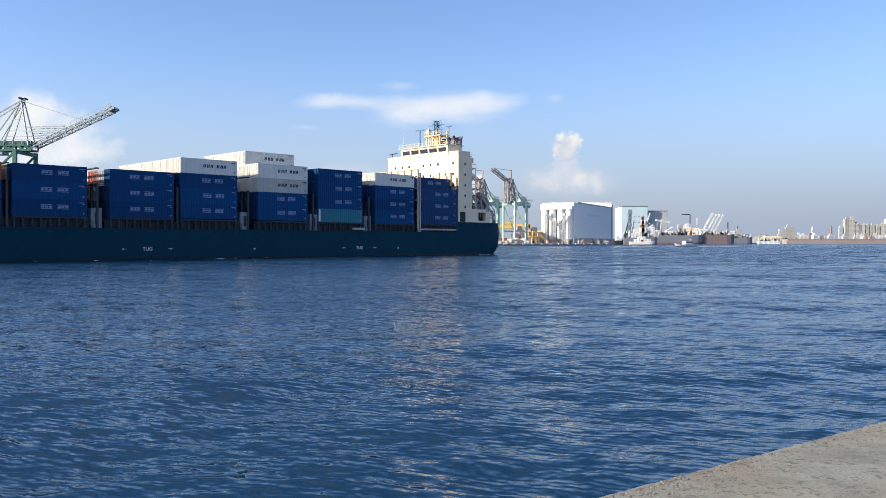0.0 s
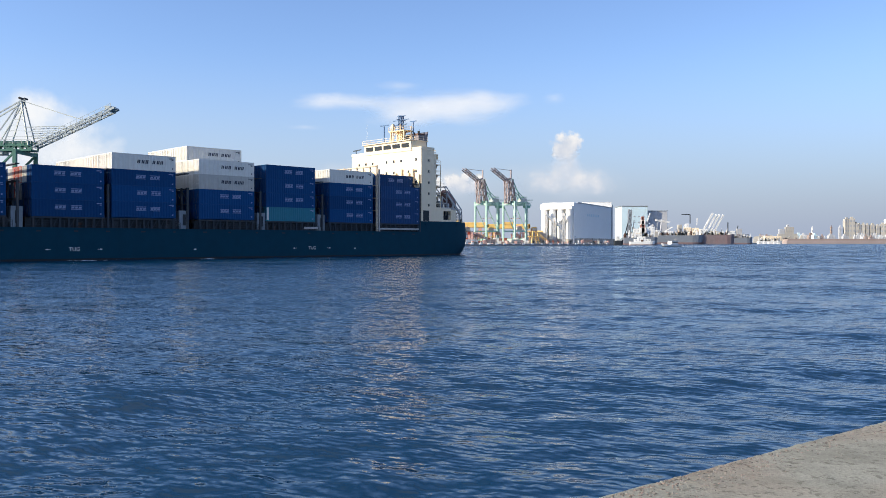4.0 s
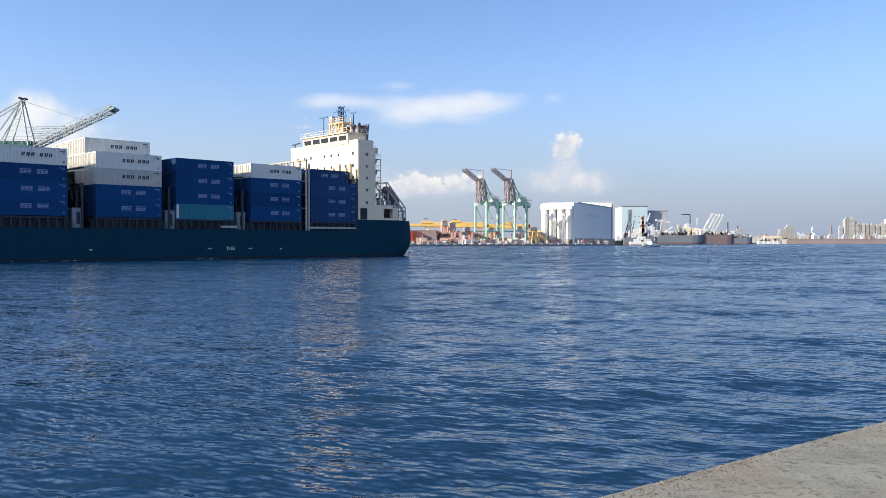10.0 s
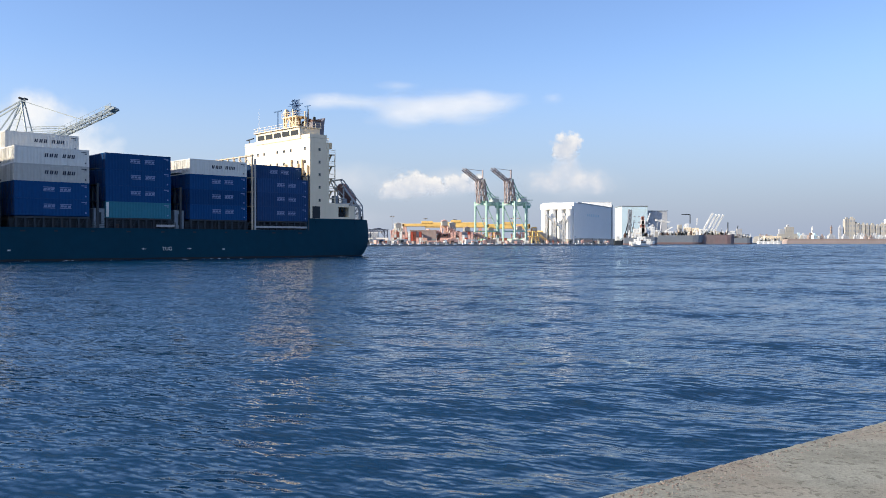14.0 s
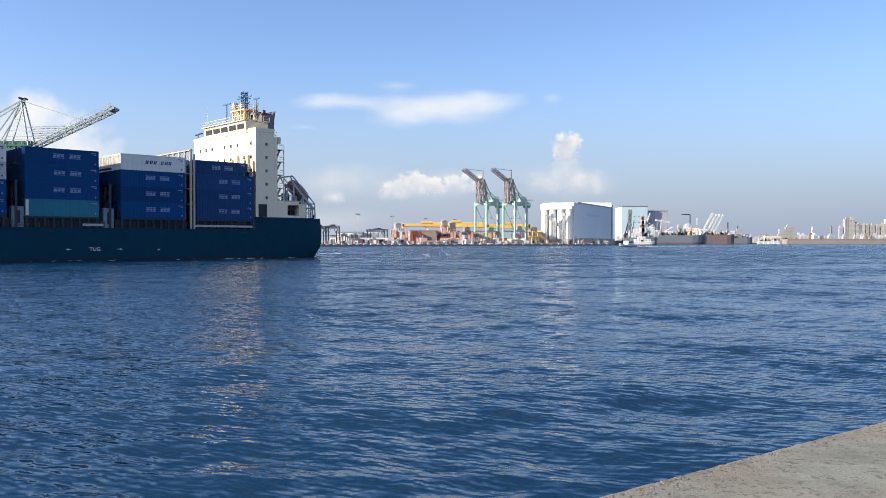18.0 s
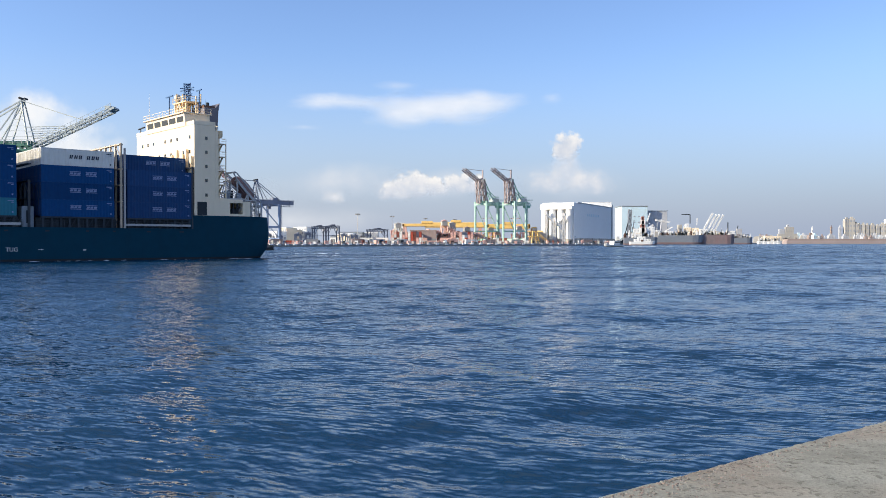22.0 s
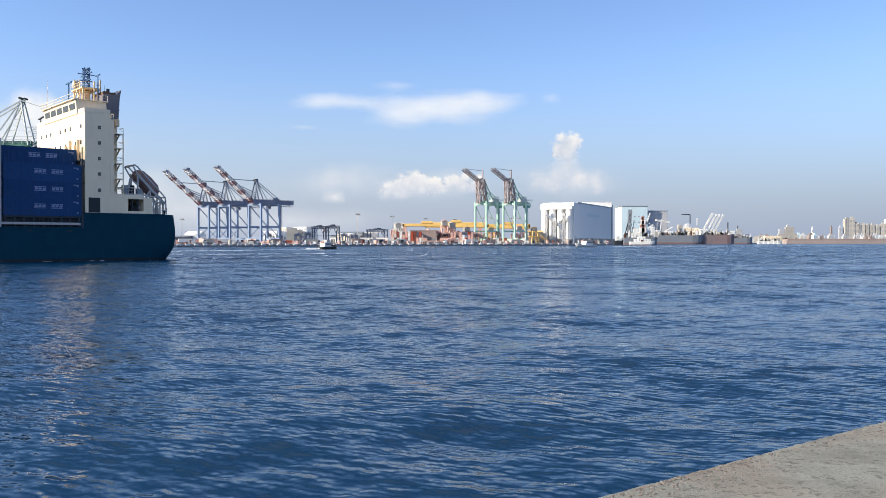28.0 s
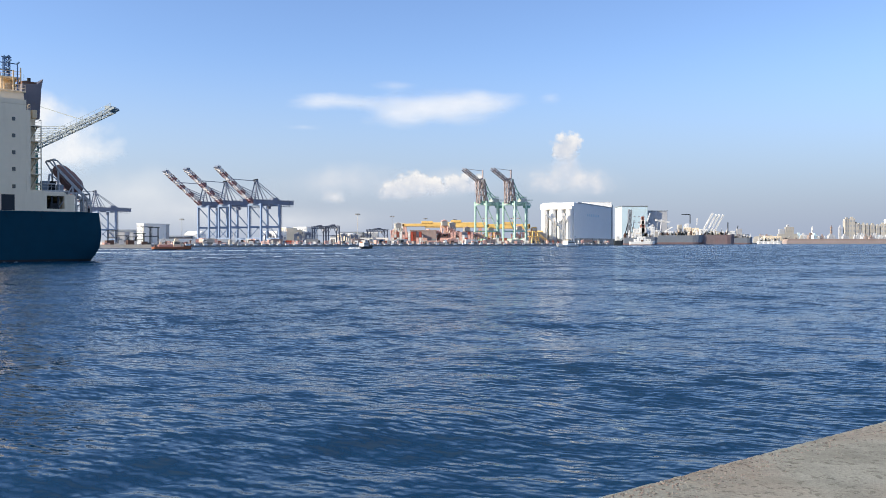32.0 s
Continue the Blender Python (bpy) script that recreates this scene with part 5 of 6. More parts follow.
def end_stack(x0, x1, ytop, d, kinds, seed):
    """Containers stacked side by side with their ends to the water, uneven in height."""
    r = random.Random(seed)
    n = max(2, round((x1 - x0) / F * d / 2.75))
    tiers = max(1, round((height(ytop, d) - LAND) / TALL))
    for i in range(n):
        cx = across(x0, d) + (i + 0.5) * (across(x1, d) - across(x0, d)) / n
        kind = r.choice(kinds)
        for t in range(max(1, tiers - r.choice((0, 0, 1, 2)))):
            if r.random() < 0.35:
                kind = r.choice(kinds)
            ob = new("freight_container", CMESH_FAR[kind])
            ob.matrix_basis = pose(cx, d + 6.2, LAND + t * TALL, 0, 0, 90 + r.uniform(-0.6, 0.6))
            tagged(ob, FAR_SAY[kind], "shipping container", "containers in the far yard")


end_stack(692, 746, 410, 812, ("orange", "white", "orange", "red", "white", "brown"), 41)
end_stack(797, 838, 411, 835, ("orange", "white", "red", "white", "orange"), 42)
end_stack(840, 936, 421, 868, ("white", "grey", "orange", "brown", "white"), 43)
end_stack(505, 548, 424, 735, ("brown", "red", "white", "grey", "orange"), 44)
end_stack(640, 690, 425, 790, ("grey", "white", "brown", "red"), 45)
end_stack(282, 345, 425, 680, ("brown", "orange", "white", "red", "grey"), 46)


def yellow_gantry(x0, x1, ytop, ybot, d, legs):
    g = thing("bridge_gantry", pose(0, d, LAND), "long yellow steel bridge gantry over the yard", "gantry crane", "yellow gantries")
    a, b, t, u = across(x0, d), across(x1, d), height(ytop, d) - LAND, height(ybot, d) - LAND
    part("girder", Shape().box(a, b, -1.5, 1.5, u, t), YELLOW, g, bevel=0.2)
    part("girder", Shape().box(a, b, 8.5, 11.5, u, t), YELLOW, g, bevel=0.2)
    part("end_tie", Shape().box(a, a + 2, -1.5, 11.5, u, t - 0.4).box(b - 2, b, -1.5, 11.5, u, t - 0.4), YELLOW, g)
    for x in legs:
        lx = across(x, d)
        for y in (0, 10):
            part("leg", Shape().bar((lx - 2.5, y, 0), (lx - 0.8, y, u), 1.4).bar((lx + 2.5, y, 0), (lx + 0.8, y, u), 1.4), BRICK, g)
    part("trolley", Shape().box((a + b) / 2 - 6, (a + b) / 2 + 6, -2, 12, t, t + 2.5), YELLOW, g, bevel=0.2)


yellow_gantry(712, 800, 396, 401, 890, (716, 788, 796))
yellow_gantry(752, 862, 394, 403, 940, (790, 850))
yellow_gantry(862, 938, 397, 405, 980, (870, 930))


def shed(name, x0, x1, ytop, d, deep, wall, roof, label, category, turn=0.0, pitched=0.0, windows=0, storeys=1, doors=0, group=""):
    """A building that stands on the far ground: walls, roof, doors, rows of windows."""
    w, h = (x1 - x0) / F * d, height(ytop, d) - LAND
    b = thing(name, pose(across((x0 + x1) / 2, d), d + deep / 2, LAND, 0, 0, turn), label, category, group)
    part("wall_block", Shape().box(-w / 2, w / 2, -deep / 2, deep / 2, 0, h - pitched), wall, b)
    if pitched:
        part("roof", Shape().add([(-w / 2 - .4, -deep / 2 - .4, h - pitched), (w / 2 + .4, -deep / 2 - .4, h - pitched), (w / 2 + .4, deep / 2 + .4, h - pitched), (-w / 2 - .4, deep / 2 + .4, h - pitched), (-w / 2 - .4, 0, h), (w / 2 + .4, 0, h)],
                                 [(0, 1, 5, 4), (2, 3, 4, 5), (0, 4, 3), (1, 2, 5), (3, 2, 1, 0)]), roof, b)
    else:
        part("roof", Shape().box(-w / 2 - 0.3, w / 2 + 0.3, -deep / 2 - 0.3, deep / 2 + 0.3, h, h + 0.8), roof, b)
    for j in range(storeys):
        for i in range(windows):
            x = -w / 2 + (i + 0.5) * w / windows
            z = (j + 0.35) * (h - pitched) / storeys
            part("window", Shape().box(x - w / windows * 0.28, x + w / windows * 0.28, -deep / 2 - 0.12, -deep / 2, z, z + (h - pitched) / storeys * 0.42), PANEW, b)
    for i in range(doors):
        x = -w / 2 + (i + 0.5) * w / doors
        part("door", Shape().box(x - 2.2, x + 2.2, -deep / 2 - 0.12, -deep / 2, 0, min(5.0, (h - pitched) * 0.7)), ROOFG, b)
    return b


shed("office_block", 251, 267, 397, 820, 30, WALLW, WALLW, "white painted port office block", "building", -25, windows=5, storeys=4)
shed("office_block", 266, 277, 398, 835, 26, WALLG, WALLG, "grey rendered port office block", "building", -25, windows=4, storeys=4)
shed("warehouse", 192, 248, 406, 900, 40, WALLG, ROOFG, "long grey warehouse with pitched roof", "building", 0, 3.0, 0, 1, 4)
shed("warehouse", 286, 330, 417, 860, 40, WALLB, ROOFG, "low brown quayside warehouse", "building", 0, 2.0, 0, 1, 4)
shed("tent_shed", 326, 352, 409, 880, 26, WALLW, WALLW, "white tent-roofed storage shed", "building", 0, 4.0)
shed("office_block", 497, 515, 404, 930, 20, CREAM, WALLW, "cream flat-roofed port building", "building", -25, windows=4, storeys=3)
shed("office_block", 513, 524, 408, 940, 20, CREAM, WALLT, "cream flat-roofed port building", "building", -25, windows=3, storeys=3)
shed("silo_block", 525, 552, 403, 960, 24, WALLW, WALLW, "white rounded process building", "building", -25, windows=5, storeys=4)
shed("warehouse", 584, 636, 416, 880, 40, WALLW, ROOFG, "white low warehouse with grey roof", "building", 0, 2.5, 0, 1, 5)
shed("warehouse", 598, 640, 410, 980, 40, WALLG, ROOFG, "grey low yard warehouse", "building", 0, 2.5, 0, 1, 3)
shed("office_block", 470, 498, 411, 900, 18, WALLW, WALLW, "white low port office block", "building", -25, windows=6, storeys=2)
shed("office_block", 536, 551, 404, 985, 18, WALLC, WALLW, "pale green-white domed plant block", "building", -25, 3.0, 3, 3)
shed("warehouse", 600, 625, 413, 850, 20, CREAM, WALLW, "cream low quay shed", "building", -20, 1.5, 5, 1, 0)
shed("office_block", 646, 668, 412, 1000, 18, WALLG, WALLW, "grey low port office block", "building", 0, windows=5, storeys=2)
shed("gatehouse", 697, 714, 396, 960, 18, WALLW, WALLW, "white upper cabin block over the yard", "building", 0, windows=4, storeys=5)
shed("brown_shed", 726, 772, 409, 845, 26, WALLB, WALLB, "dark brown flat-roofed shed", "building", 0, doors=5)
shed("warehouse", 808, 840, 412, 960, 26, WALLB, ROOFG, "dark open-sided quay shed", "building", 0, 3)
shed("warehouse", 936, 962, 408, 1000, 24, WALLT, YELLOW, "yellow-roofed low quay shed", "building", 0, 2, 0, 1, 2)


# quayside clutter: trucks, vans, bollards, crates
def truck(x, d, turn, mat, cab_mat, label):
    t = thing("truck", pose(across(x, d), d, LAND, 0, 0, turn), label, "truck", "trucks on the far quay")
    part("cab", Shape().prism([(4.2, 0.8), (6.6, 0.8), (6.6, 2.4), (6.1, 3.5), (4.2, 3.5)], -1.2, 1.2), cab_mat, t, bevel=0.06)
    part("windscreen", Shape().box(6.2, 6.68, -1.0, 1.0, 2.1, 3.1), GLASS, t)
    part("trailer_box", Shape().box(-6.5, 3.8, -1.25, 1.25, 1.2, 4.0), mat, t, bevel=0.05)
    part("chassis", Shape().box(-6.5, 6.4, -0.6, 0.6, 0.7, 1.15), DARK, t)
    for wx in (-5.6, -4.4, 2.6, 5.4):
        part("axle", Shape().tube((wx, -1.25, 0.5), (wx, 1.25, 0.5), 0.5, n=10), RUBBER, t)
    return t


def shore_depth(x):
    pts = [(276, 530), (500, 585), (700, 660), (900, 730), (1080, 850)]
    for (a, da), (b, db) in zip(pts, pts[1:]):
        if x <= b:
            return da + (db - da) * (x - a) / (b - a)
    return pts[-1][1]


rng = random.Random(31)
for i in range(24):
    x = rng.uniform(285, 1075)
    mat, word = rng.choice(((C_WHITE, "white"), (BRICK, "orange"), (C_GREY, "grey"), (C_GREY, "grey"), (WALLW, "white"), (WALLT, "tan"), (WALLB, "brown")))
    truck(x, shore_depth(x) + rng.uniform(40, 130), rng.choice((20, 200, 25, 205, -60)), mat, rng.choice((WALLW, BRICK, WALLW, C_BLUE)), "parked yard truck with %s box trailer" % word)
for i in range(150):
    x = rng.uniform(280, 1078)
    d = shore_depth(x) + rng.uniform(14, 120)
    w, h, e = rng.uniform(0.5, 1.7), rng.uniform(0.8, 3.2), rng.uniform(0.5, 1.4)
    solid("crate", Shape().box(-w, w, -e, e, 0, h).box(-w - 0.05, w + 0.05, -e - 0.05, e + 0.05, h - 0.3, h - 0.15), rng.choice((WALLW, WALLT, BRICK, BRICK, WALLB, WALLG, DARK, DARK, C_BROWN, RUST)), "stacked cargo crate on the far quay", "crate", pose(across(x, d), d, LAND, 0, 0, rng.uniform(0, 90)), "crates on the far quay", bevel=0.06)


def quay_post(x, tall):
    d = shore_depth(x) + 10
    m = thing("quay_lamp_post", pose(across(x, d), d, LAND, 0, 0, 20), "thin grey lamp post on the far quay", "lamp post", "quay lamp posts")
    part("pole", Shape().tube((0, 0, 0), (0, 0, tall), 0.16, 0.1, 6), GREYL, m)
    part("lamp_arm", Shape().bar((0, 0, tall), (1.4, 0, tall + 0.3), 0.14), GREYL, m)
    part("lamp_head", Shape().box(1.1, 2.0, -0.2, 0.2, tall + 0.2, tall + 0.4), DARK, m)


for i in range(26):
    quay_post(290 + i * 30.5 + 7 * math.sin(i * 2.3), 6.5 + 1.5 * math.sin(i * 1.7))
rail_ = Shape()
for (xa, da), (xb, db) in zip(((278, 533), (500, 588), (700, 663), (900, 733)), ((500, 588), (700, 663), (900, 733), (1078, 853))):
    for z in (LAND + 0.6, LAND + 1.1):
        rail_.bar((across(xa, da), da, z), (across(xb, db), db, z), 0.12)
    for i in range(40):
        f = i / 40
        x, y = across(xa, da) + (across(xb, db) - across(xa, da)) * f, da + (db - da) * f
        rail_.bar((x, y, LAND), (x, y, LAND + 1.1), 0.14)
solid("quay_railing", rail_, GREYL, "low grey railing along the far quay edge", "railing")


def loader(x, ytop, d, mat, lean):
    h = height(ytop, d) - LAND
    g = thing("cargo_loader", pose(across(x, d), d, LAND, 0, 0, 15), "red-orange steel cargo loader with sloping conveyor", "loader", "cargo loaders")
    for sx in (-5, 5):
        for sy in (-5, 5):
            part("leg", Shape().bar((sx, sy, 0), (sx * 0.5, sy * 0.5, h * 0.8), 0.9), mat, g)
    part("head_house", Shape().box(-3, 3, -3, 3, h * 0.8, h), WALLT, g, bevel=0.2)
    part("head_roof", Shape().prism([(-3.4, h), (3.4, h), (0, h + 1.6)], -3.2, 3.2), mat, g)
    part("conveyor", Shape().truss((0, 0, h * 0.85), (lean, -4, 3), 2.4, 2.2, 8, 0.4), mat, g)
    part("platform", Shape().box(-6, 6, -6, 6, h * 0.42, h * 0.46), mat, g)
    part("cross_brace", Shape().bar((-5, -5, 1), (4, -4, h * 0.42), 0.5).bar((5, -5, 1), (-4, -4, h * 0.42), 0.5), mat, g)


for x, y, d, m, lean in ((704, 397, 835, WALLT, 16), (786, 392, 860, BRICK, 24), (800, 396, 868, WALLT, -14), (826, 404, 880, WALLB, 26), (945, 404, 985, YELLOW, 14), (868, 404, 915, YELLOW, -16), (918, 402, 930, BRICK, 12), (960, 424, 1000, WALLT, 14)):
    loader(x, y, d, m, lean)
# dark quay equipment on the near corner of the far bank
for x, y in ((186, 408), (205, 418), (222, 420), (250, 402), (262, 403), (236, 414)):
    d = 470
    h = height(y, d) - LAND
    g = thing("loading_portal", pose(across(x, d), d + 10, LAND, 0, 0, 12), "dark steel loading frame on the quay", "loading frame", "quay frames")
    for sx in (-2.2, 2.2):
        for sy in (-2, 2):
            part("post", Shape().bar((sx, sy, 0), (sx, sy, h), 0.28), LASH, g)
    part("top_beam", Shape().box(-3, 3, -2.4, 2.4, h, h + 0.4), LASH, g)
    part("mid_beam", Shape().box(-2.4, 2.4, -2.2, 2.2, h * 0.45, h * 0.5), LASH, g)
rng = random.Random(32)
for i in range(16):
    x, d = rng.uniform(178, 268), 445 + rng.uniform(0, 12)
    w, h = rng.uniform(0.6, 2.4), rng.uniform(0.8, 2.4)
    solid("crate", Shape().box(-w, w, -0.9, 0.9, 0, h).box(-w - 0.05, w + 0.05, -0.95, 0.95, h - 0.3, h - 0.15), rng.choice((WALLW, RUST, BRICK, WALLG, DARK)), "stacked cargo crate on the far quay", "crate", pose(across(x, d), d, LAND, 0, 0, rng.uniform(0, 90)), "crates on the far quay", bevel=0.06)


# grain silos
def silo_block():
    d = 1010
    b = thing("grain_silo", pose(across(1012, d), d, LAND, 0, 0, 0), "big white grain silo block with round end bins", "grain silo")
    h = height(358, d) - LAND
    L, W = 196.0, 40.0
    rot = Matrix.Rotation(radians(65), 4, "Z")

    def fixed(name, shape, mat, label="", bevel=0.0):
        part(name, shape, mat, b, label, bevel=bevel).matrix_basis = rot

    fixed("main_block", Shape().box(9, L, 0, W, 0, h), WALLS, "pale grey-white concrete silo block", 0.3)
    for i in range(4):
        y = 4.6 + i * 10.3
        fixed("bin", Shape().tube((4, y, 5), (4, y, h - 8), 4.3, 4.3, 24), WALLW, "white round concrete bin")
        fixed("hopper_base", Shape().box(0.4, 8, y - 3.6, y + 3.6, 0, 5), WALLT)
    # arched head house over the bins
    n = 14
    arch = [(0.2 + (W - 0.4) * i / n, h - 4.5 + 4.3 * math.sin(math.pi * (0.12 + 0.88 * (n - i) / n)) ** 0.7) for i in range(n + 1)]
    ring = [(0.2, h - 8.5), *arch, (W - 0.2, h - 8.5)]
    k = len(ring)
    fixed("head_house", Shape().add([(x, y, z) for x in (-0.8, 24) for y, z in ring], [tuple(range(k)), tuple(range(2 * k - 1, k - 1, -1))] + [(i, k + i, k + (i + 1) % k, (i + 1) % k) for i in range(k)]), WALLW, "white arched head house over the bins")
    fixed("roof_edge", Shape().box(24, L, -0.4, 0.8, h, h + 1.1), WALLG)
    # faint row of vents high on the long side
    for i in range(7):
        fixed("vent", Shape().box(70 + i * 9, 74 + i * 9, -0.25, 0, h - 15, h - 12), WALLC)
    fixed("lift_tower", Shape().box(L, L + 6, -1, 8, 0, h + 5), WALLG, bevel=0.2)
    fixed("loading_shed", Shape().box(12, L, -6, 0, 0, 6), WALLT)
    for i in range(16):
        fixed("shed_post", Shape().bar((14 + i * 11.5, -6.2, 0), (14 + i * 11.5, -6.2, 6.4), 0.7), WALLB)
    # lattice elevators and sloping galleries before the bins, added to throw shadows on them
    for i, (y, z) in enumerate(((8, h - 17), (19, h - 23), (30, h - 14))):
        fixed("elevator", Shape().truss((-7, y, 0), (-7, y, z), 2.6, 2.6, 9, 0.45).box(-9, -5, y - 2, y + 2, z, z + 3.4), WALLG, "grey steel bucket elevator")
        fixed("conveyor_gallery", Shape().bar((-7, y, z + 1), (0.5, y - 8 if i else y + 9, z - 12), 2.0, 2.4), WALLW, "white sloping gallery added to shade the bins")
    # plain block standing across the far end
    dd = 1205
    part("rear_block", Shape().box(across(1033, dd) - across(1012, d), across(1081.5, dd) - across(1012, d), dd - d, dd - d + 30, 0, height(359, dd) - LAND), WALLS, b, "pale rear block behind the silo", bevel=0.3)
    part("rear_roof", Shape().box(across(1033, dd) - across(1012, d) - 0.5, across(1081.5, dd) - across(1012, d) + 0.5, dd - d - 0.5, dd - d + 30, height(359, dd) - LAND, height(358, dd) - LAND), WALLW, b)


silo_block()


# blue-grey plant building behind the moored ships
def plant_building():
    d = 1540
    b = thing("plant_building", pose(across(1146, d), d, LAND), "pale blue-grey plant building with stepped roof", "building")
    h = height(366, d) - LAND
    w1, w2 = across(1146, d) - across(1100, d), across(1184, d) - across(1146, d)
    part("front_wing", Shape().box(-w1, 0, 0, 60, 0, h), WALLC, b, "pale blue-white wall", bevel=0.3)
    part("rear_wing", Shape().box(0, w2, 12, 70, 0, h - 8), WALLG, b, "grey wall", bevel=0.3)
    part("roof_edge", Shape().box(-w1 - 0.6, 0.6, -0.6, 60, h, h + 1.5).box(0.7, w2 + 0.6, 11.5, 70, h - 8, h - 6.8), ROOFG, b)
    for j in range(3):
        for i in range(3):
            part("window", Shape().box(-w1 + 22 + i * 8, -w1 + 25 + i * 8, -0.4, 0, 26 + j * 11, 28 + j * 11), PANEW, b)


plant_building()


def bow_hull(length, beam, tall, bow=0.2, stern=0.06, sheer=1.2):
    """A simple ship hull along x with the bow at +x, its keel at z = -1."""
    sh, pts, faces = Shape(), [], []
    st = [(-0.5, 0.75), (-0.5 + stern, 1), (0.5 - bow, 1), (0.5 - bow * 0.5, 0.75), (0.5 - bow * 0.15, 0.35), (0.5, 0.03)]
    for f, w in st:
        top = tall + sheer * max(0, (f - 0.2) / 0.3) ** 2
        for z, k in ((-1, 0.8), (0.4, 0.92), (top, 1.0)):
            rake = (z / max(top, 0.1)) * beam * 0.2 if f > 0.3 else 0
            pts += [(f * length + rake, -w * k * beam / 2, z), (f * length + rake, w * k * beam / 2, z)]
    for i in range(len(st) - 1):
        a, b = i * 6, i * 6 + 6
        for s in (0, 1):
            faces += [(a + s, a + 2 + s, b + 2 + s, b + s), (a + 2 + s, a + 4 + s, b + 4 + s, b + 2 + s)]
        faces += [(a + 4, a + 5, b + 5, b + 4), (a, a + 1, b + 1, b)]
    faces += [(0, 2, 4, 5, 3, 1), tuple(30 + k for k in (0, 2, 4, 5, 3, 1))]
    return sh.add(pts, faces)


def moored_ship(x0, x1, d, ydeck, hull_mat, label, blocks, turn=0, derricks=(), masts=(), red=True, name="moored_ship", busy=True):
    """blocks: column from, column to, top line, material."""
    length = (x1 - x0) / F * d
    cx = across((x0 + x1) / 2, d)
    tall = height(ydeck, d)
    s = thing(name, pose(cx, d, 0, 0, 0, turn), label, "ship", "ships moored at the far quay")
    part("hull", bow_hull(length, max(4, length * 0.16), tall), hull_mat, s)
    if red:
        part("boot_stripe", bow_hull(length * 1.002, max(4, length * 0.16) * 1.01, tall * 0.22, sheer=0), SHIPRED, s)
    bw = max(3, length * 0.11)
    for i, (a, b, y, mat) in enumerate(blocks):
        bw = max(3, length * 0.11) * (1 - 0.09 * i)
        x_a, x_b, z = across(a, d) - cx, across(b, d) - cx, height(y, d)
        if turn == 180:
            x_a, x_b = -x_b, -x_a
        part("superstructure", Shape().box(x_a, x_b, -bw / 2, bw / 2, tall - 0.3, z), mat, s, bevel=0.2)
        k = max(1, int((x_b - x_a) / 3.5))
        lvl = max(1, int((z - tall) / 4))
        for j in range(lvl):
            for q in range(min(k, 5)):
                wx = x_a + (q + 0.5) * (x_b - x_a) / min(k, 5)
                part("window", Shape().box(wx - 0.5, wx + 0.5, -bw / 2 - 0.12, -bw / 2, tall + (j + 0.4) * (z - tall) / lvl, tall + (j + 0.65) * (z - tall) / lvl), PANEW, s)
    r = random.Random(int(x0))
    for q in range(int((x1 - x0) / 2) if busy and x1 - x0 > 30 else 1):
        px, hh = r.uniform(-0.44, 0.38) * length, r.uniform(1.0, 5.5) * min(1, length / 40)
        ww = r.uniform(0.6, 2.6) * min(1, length / 40)
        part("deck_gear", Shape().box(px - ww, px + ww, -bw / 2 - 0.5, -bw / 2 + 1.5, tall - 0.2, tall + hh).bar((px, 0, tall), (px + r.uniform(-3, 3), 0, tall + hh * 2.0), 0.5), r.choice((WALLW, WALLW, GREYL, CREAM, DARK, DARK, RUST, WALLG)), s)
    if busy and x1 - x0 > 38:
        # vents, winches, lockers and posts crowding the deck
        for q in range(int((x1 - x0) * 0.55)):
            px, w, hh = r.uniform(-0.46, 0.4) * length, r.uniform(0.4, 1.5), r.uniform(0.8, 6.5) * r.random() + 0.8
            z0 = tall - 0.2 if r.random() < 0.6 else tall + r.uniform(1, 7)
            mat = r.choice((WALLW, CREAM, WALLT, GREYL, DARK, NAVY, WALLW, RUST))
            if q % 3 == 0:
                part("deck_post", Shape().bar((px, r.uniform(-2, 2), tall - 0.2), (px + r.uniform(-1.5, 1.5), 0, tall + hh * 2.2), 0.45), mat, s)
            elif z0 < tall:
                part("deck_locker", Shape().box(px - w, px + w, -bw / 2 - 1.2, -bw / 2 + 0.6, z0, z0 + hh).box(px - w * 0.6, px + w * 0.7, -bw / 2 - 1.0, -bw / 2 + 0.2, z0 + hh, z0 + hh * 1.4), mat, s)
            else:
                part("deck_rail", Shape().bar((px - w * 3, -bw / 2 - 0.8, z0), (px + w * 3, -bw / 2 - 0.8, z0), 0.4).bar((px - w * 2, -bw / 2 - 0.8, tall - 0.3), (px - w * 2, -bw / 2 - 0.8, z0), 0.4).bar((px + w * 2, -bw / 2 - 0.8, tall - 0.3), (px + w * 2, -bw / 2 - 0.8, z0), 0.4), mat, s)
    for xa, ya, xb, yb, w, mat in derricks:
        p, q = [((across(x, d) - cx) * (-1 if turn == 180 else 1), 0, height(y, d)) for x, y in ((xa, ya), (xb, yb))]
        part("derrick", Shape().truss(p, q, w, w, 8, w * 0.35) if w > 1.5 else Shape().bar(p, q, w), mat, s)
    return s


